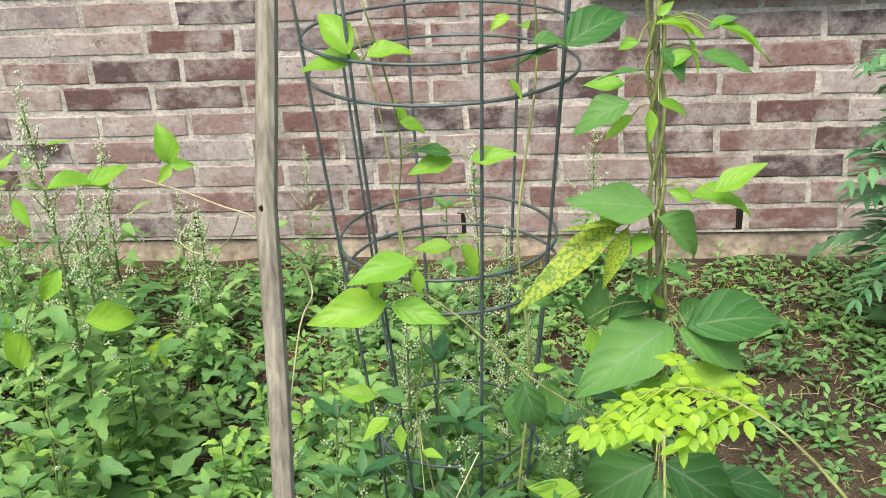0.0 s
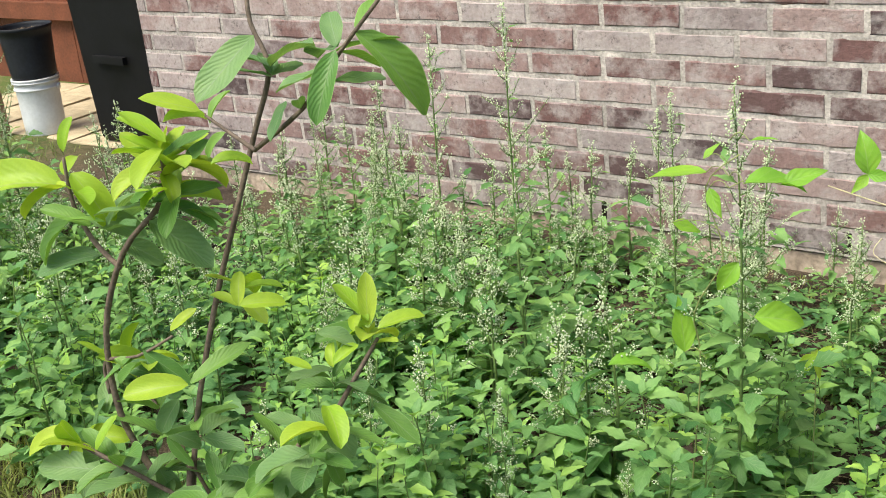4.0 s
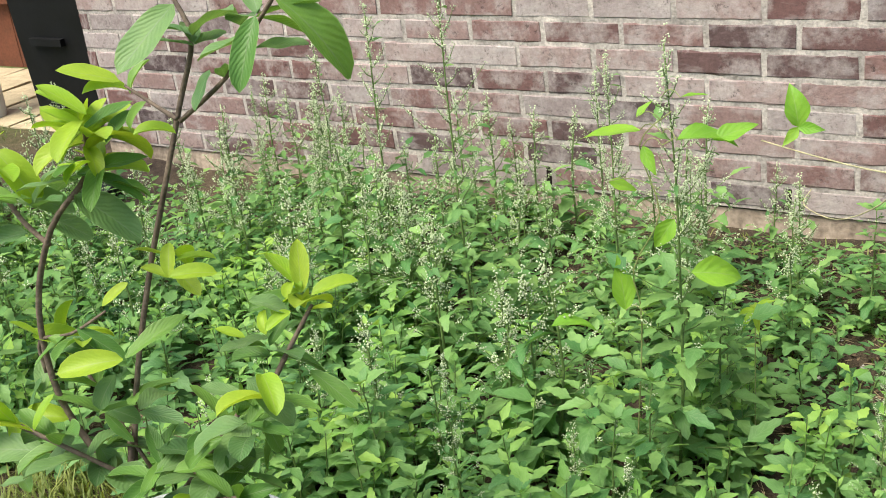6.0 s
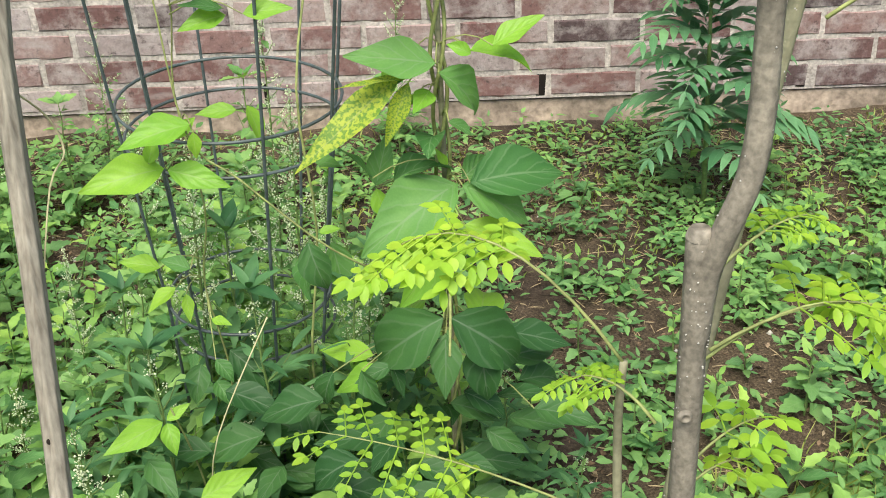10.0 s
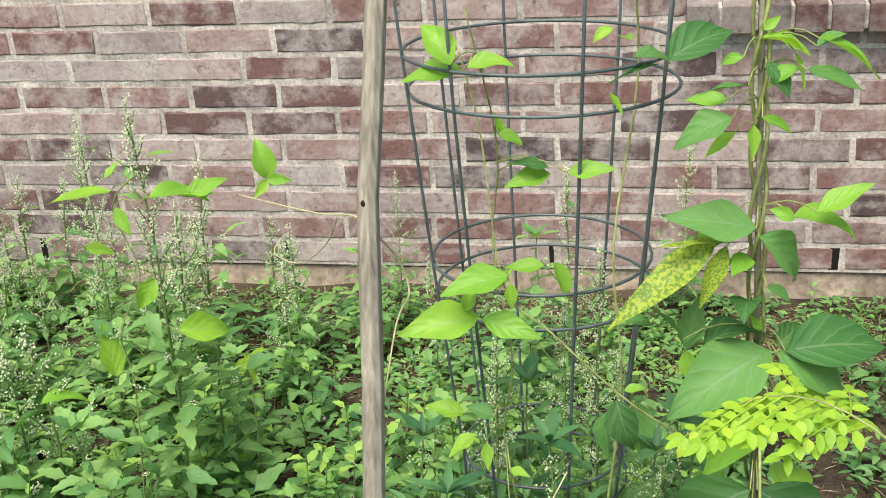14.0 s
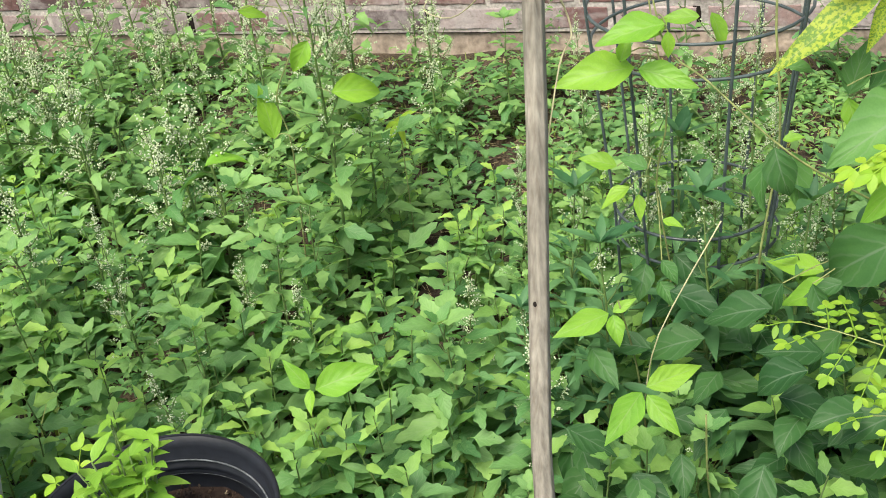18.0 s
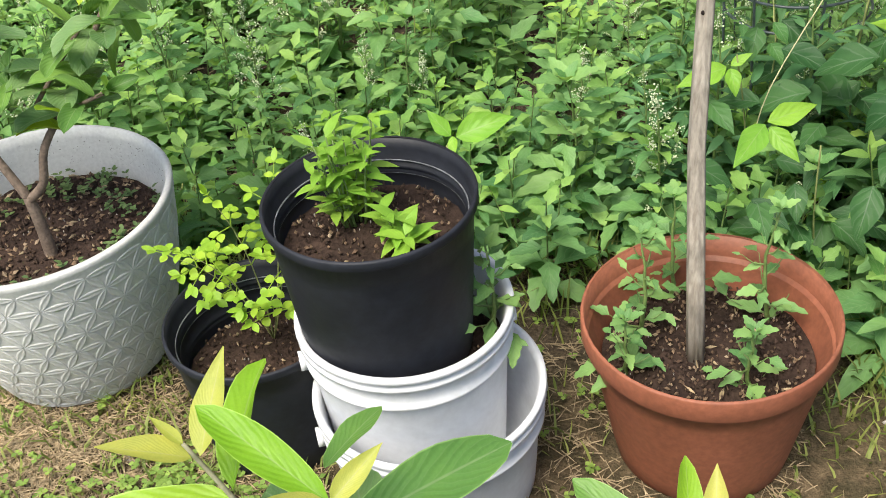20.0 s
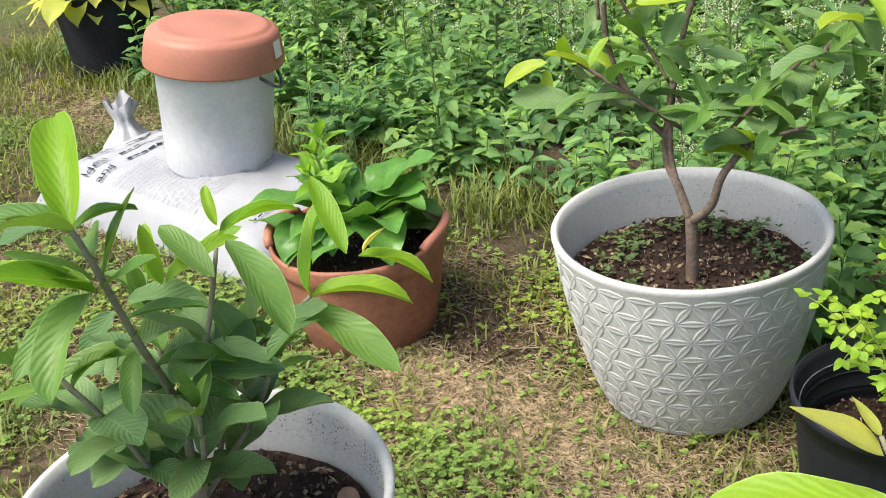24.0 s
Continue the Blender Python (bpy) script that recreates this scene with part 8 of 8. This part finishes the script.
def lawn_amount(x, y):
    d = 0.9 * smooth_step(1.30, 1.12, y - lawn_edge(x)) * smooth_step(-5.2, -4.2, x)
    d *= max(0.0, 1 - 1.05 * bareness(x, y) * (0.8 + 0.6 * noise.noise((x * 14, y * 14, 6))))
    d *= 1 - 0.8 * smooth_step(-0.75, -0.4, x) * smooth_step(1.10, 1.0, y)
    d = max(d, 0.5 * smooth_step(2.1, 2.4, y) * smooth_step(-1.2, -0.7, x))
    d = max(d, 0.28 * smooth_step(1.5, 1.35, y) * smooth_step(1.15, 1.25, y))
    d = max(d, 0.8 * patch(x, y, 1.05, 1.45, 0.25, 0.25))
    return d * (0.6 + 0.9 * noise.noise((x * 5, y * 5, 4)))


POTS = ((-1.0, 1.03, 0.118), (-1.05, 0.25, 0.118), (-0.12, 0.995, 0.11), (-0.66, 0.925, 0.095), (-0.45, 0.90, 0.125), (-1.54, 0.853, 0.105), (-3.36, 1.36, 0.13), (-0.40, 0.52, 0.09), (-0.17, 0.5, 0.09), (0.33, 0.89, 0.12))


def clear(x, y):
    return all((x - a) ** 2 + (y - b) ** 2 > c * c for a, b, c in POTS)


def lawn():
    r = random.Random(301)
    g, cl, st = Geo(), Geo(), Geo()
    for _ in range(150000):
        x, y = (r.uniform(-3.9, 1.4), r.uniform(0.0, 1.7)) if r.random() < 0.85 else (r.uniform(-1.2, 1.7), r.uniform(2.1, 2.82))
        if r.random() > lawn_amount(x, y) or not clear(x, y):
            continue
        tall_ = 0.5 if y > 2 else (1.7 if y > 1.1 + 0.6 * lawn_edge(x) else 0.85)
        h, a = r.uniform(0.014, 0.045) * tall_, r.uniform(0, 6.28)
        w = r.uniform(0.0010, 0.0022)
        z = ground_z(x, y) - 0.003
        dx, dy = math.cos(a), math.sin(a)
        l1, l2 = h * r.uniform(0.1, 0.5), h * r.uniform(0.4, 1.3)
        g.add([(x - dy * w, y + dx * w, z), (x + dy * w, y - dx * w, z), (x + dx * l1 - dy * w, y + dy * l1 + dx * w, z + h * 0.65), (x + dx * l1 + dy * w, y + dy * l1 - dx * w, z + h * 0.65), (x + dx * l2, y + dy * l2, z + h)],
              [(0, 1, 3, 2), (2, 3, 4)], [(0.2, 0), (0.8, 0), (0.2, 0.6), (0.8, 0.6), (0.5, 1)])
    for _ in range(70000):
        # thinning turf all round the bed
        x, y = r.gauss(-1.0, 2.6), 1.15 - abs(r.gauss(0, 1.7))
        if x < -3.9 and r.random() < 0.4:
            y += 2.0
        if (-3.9 < x < 1.4 and y > 0.0) or r.random() > 0.6 + 0.8 * noise.noise((x * 3, y * 3, 4)) or y > 3.0:
            continue
        h, a = r.uniform(0.02, 0.05), r.uniform(0, 6.28)
        w, z, dx, dy = 0.0025, ground_z(x, y) - 0.003, math.cos(a), math.sin(a)
        g.add([(x - dy * w, y + dx * w, z), (x + dy * w, y - dx * w, z), (x + dx * h * 0.7, y + dy * h * 0.7, z + h)], [(0, 1, 2)], [(0.2, 0), (0.8, 0), (0.5, 1)])
    for _ in range(80000):
        x, y = r.uniform(-3.2, 0.0), r.uniform(-0.1, 1.2)
        rich = max(patch(x, y, *c) for c in CLOVER)
        if r.random() > max(0.75 * rich, lawn_amount(x, y) * (0.12 + 1.1 * noise.noise((x * 2.9 + 9, y * 2.9, 1)))) * (1 - bareness(x, y)) + 0.03 or not clear(x, y):
            continue
        z, a = ground_z(x, y) + r.uniform(0.003, 0.018 + 0.012 * rich), r.uniform(0, 6.28)
        for k in range(3):
            cl.leaf((x, y, z), polar(a + k * 2.09, r.uniform(-0.1, 0.35)), (0, 0, 1), r.uniform(0.005, 0.0105), 0.0085, "oblong", 0.15, 0.2, 2)
    for _ in range(48000):
        u = r.random()
        if u < 0.10:
            x, y = r.gauss(-2.9, 0.22), r.gauss(1.12, 0.1)
        elif u < 0.28:
            x, y = r.gauss(-1.24, 0.13), r.gauss(0.805, 0.05)
        elif u < 0.46:
            x, y = r.gauss(-1.08, 0.2), r.gauss(0.80, 0.11)
        elif u < 0.8:
            x, y = r.uniform(-2.4, 0.0), r.uniform(0.3, 1.15)
        elif u < 0.87:
            x, y = r.uniform(-1.3, 1.7), 2.84 - abs(r.gauss(0, 0.3))
        else:
            x, y = r.uniform(-2.8, 1.6), r.uniform(0.3, 2.8)
        if not clear(x, y) or y > 2.8 or r.random() < 1.5 * patch(x, y, -1.34, 0.925, 0.12, 0.07):
            continue
        z, a = ground_z(x, y) + r.uniform(0.001, 0.008), r.uniform(0, 6.28)
        L, w = r.uniform(0.004, 0.016) * (2.4 if r.random() < 0.04 else 1.0), r.uniform(0.0003, 0.00075)
        dx, dy = math.cos(a) * L, math.sin(a) * L
        nx, ny = -math.sin(a) * w, math.cos(a) * w
        rise = r.uniform(-0.004, 0.006)
        st.add([(x - dx + nx, y - dy + ny, z), (x - dx - nx, y - dy - ny, z), (x + dx - nx, y + dy - ny, z + rise), (x + dx + nx, y + dy + ny, z + rise), (x, y, z + 0.002 + rise / 2)],
               [(0, 1, 4), (1, 2, 4), (2, 3, 4), (3, 0, 4)])
    solo("lawn_grass", g, M_GRASS, "short patchy lawn grass", "grass", "stuff")
    solo("clover", cl, M_CLOVER, "low clover scattered through the lawn", "clover", "stuff")
    solo("straw_litter", st, M_STRAW, "dry straw and dead grass on the ground", "straw", "stuff", False)


lawn()


def litter():
    r = random.Random(311)
    g, pb = Geo(), Geo()
    for _ in range(9000):
        x, y = r.uniform(-1.2, 1.8), r.uniform(1.3, 2.82)
        z, d = ground_z(x, y) + 0.003, polar(r.uniform(0, 6.28), r.uniform(-0.3, 0.3))
        L = r.uniform(0.004, 0.016)
        g.leaf((x, y, z), d, (r.uniform(-0.5, 0.5), r.uniform(-0.5, 0.5), 1), L, L * r.uniform(0.3, 0.8), "ovate", 0.3, r.uniform(-0.8, 0.8), 2)
    for _ in range(2600):
        x, y = r.choice(((r.gauss(-1.34, 0.085), r.gauss(0.92, 0.05)), (r.gauss(-1.02, 0.14), r.gauss(0.84, 0.07)), (r.uniform(-1.6, -0.6), r.uniform(0.5, 1.05))))
        if not clear(x, y):
            continue
        L = r.uniform(0.003, 0.012)
        g.leaf((x, y, ground_z(x, y) + 0.003), polar(r.uniform(0, 6.28), r.uniform(-0.3, 0.3)), (r.uniform(-0.5, 0.5), r.uniform(-0.5, 0.5), 1), L, L * r.uniform(0.3, 0.8), "ovate", 0.3, r.uniform(-0.8, 0.8), 2)
    for _ in range(160):
        x, y = r.uniform(-1.2, 1.8), r.uniform(0.6, 2.8)
        pb.blob((x, y, ground_z(x, y)), r.uniform(0.003, 0.009))
    solo("leaf_litter", g, M_MULCH, "brown dead leaf crumbs on bare earth", "leaf litter", "stuff")
    solo("pebbles", pb, M_PEBBLE, "small pale pebbles on the earth", "pebbles", "stuff", True)


litter()


# ---- bricks of the wall ----
BRICKS = [brick_mesh(PITCH - 0.011, 40 + i) for i in range(5)]
WEEPS = (0.567, -0.10, -0.77, -1.43, -2.41, 1.22)
rest = Geo()
for row in range(30):
    phase = -0.752 if row % 2 == 0 else -0.832
    z = FOOT + 0.0055 + row * COURSE
    k0 = math.floor((WALL_L - phase) / PITCH)
    x = phase + k0 * PITCH
    while x < WALL_R:
        xa, xb = max(x + 0.0055, WALL_L), min(x + PITCH - 0.0055, WALL_R)
        x += PITCH
        if xb - xa < 0.02:
            continue
        if z > 0.68 and xb > WIN_L - 0.03 and xa < WIN_R + 0.03 and z < WIN_T:
            if xa < WIN_L - 0.05:
                xb = WIN_L - 0.012
            elif xb > WIN_R + 0.05:
                xa = WIN_R + 0.012
            else:
                continue
        if row == 0 and any(abs(xb + 0.0055 - w) < 0.1 for w in WEEPS):
            xb -= 0.014
        if row < 12 and xa < 2.15:
            b = part("brick", rng.choice(BRICKS), None, wall)
            b.location = (xa, WALL_Y + rng.uniform(-0.0014, 0.0008), z + rng.uniform(-0.0012, 0.0012))
            b.scale = ((xb - xa) / (PITCH - 0.011), 1, 1)
        else:
            rest.box((xa, WALL_Y, z), (xb, WALL_Y + 0.05, z + COURSE - 0.011), 0.001)
tagged(part("upper_brickwork", rest, M_BRICK, wall, smooth=False), kind="stuff")
for w in WEEPS:
    g = Geo()
    g.box((w - 0.016, WALL_Y + 0.0012, FOOT + 0.006), (w + 0.006, WALL_Y + 0.03, FOOT + COURSE - 0.006), 0.001)
    part("weep_gap", g, M_GAP, wall, "open dark joint", False)
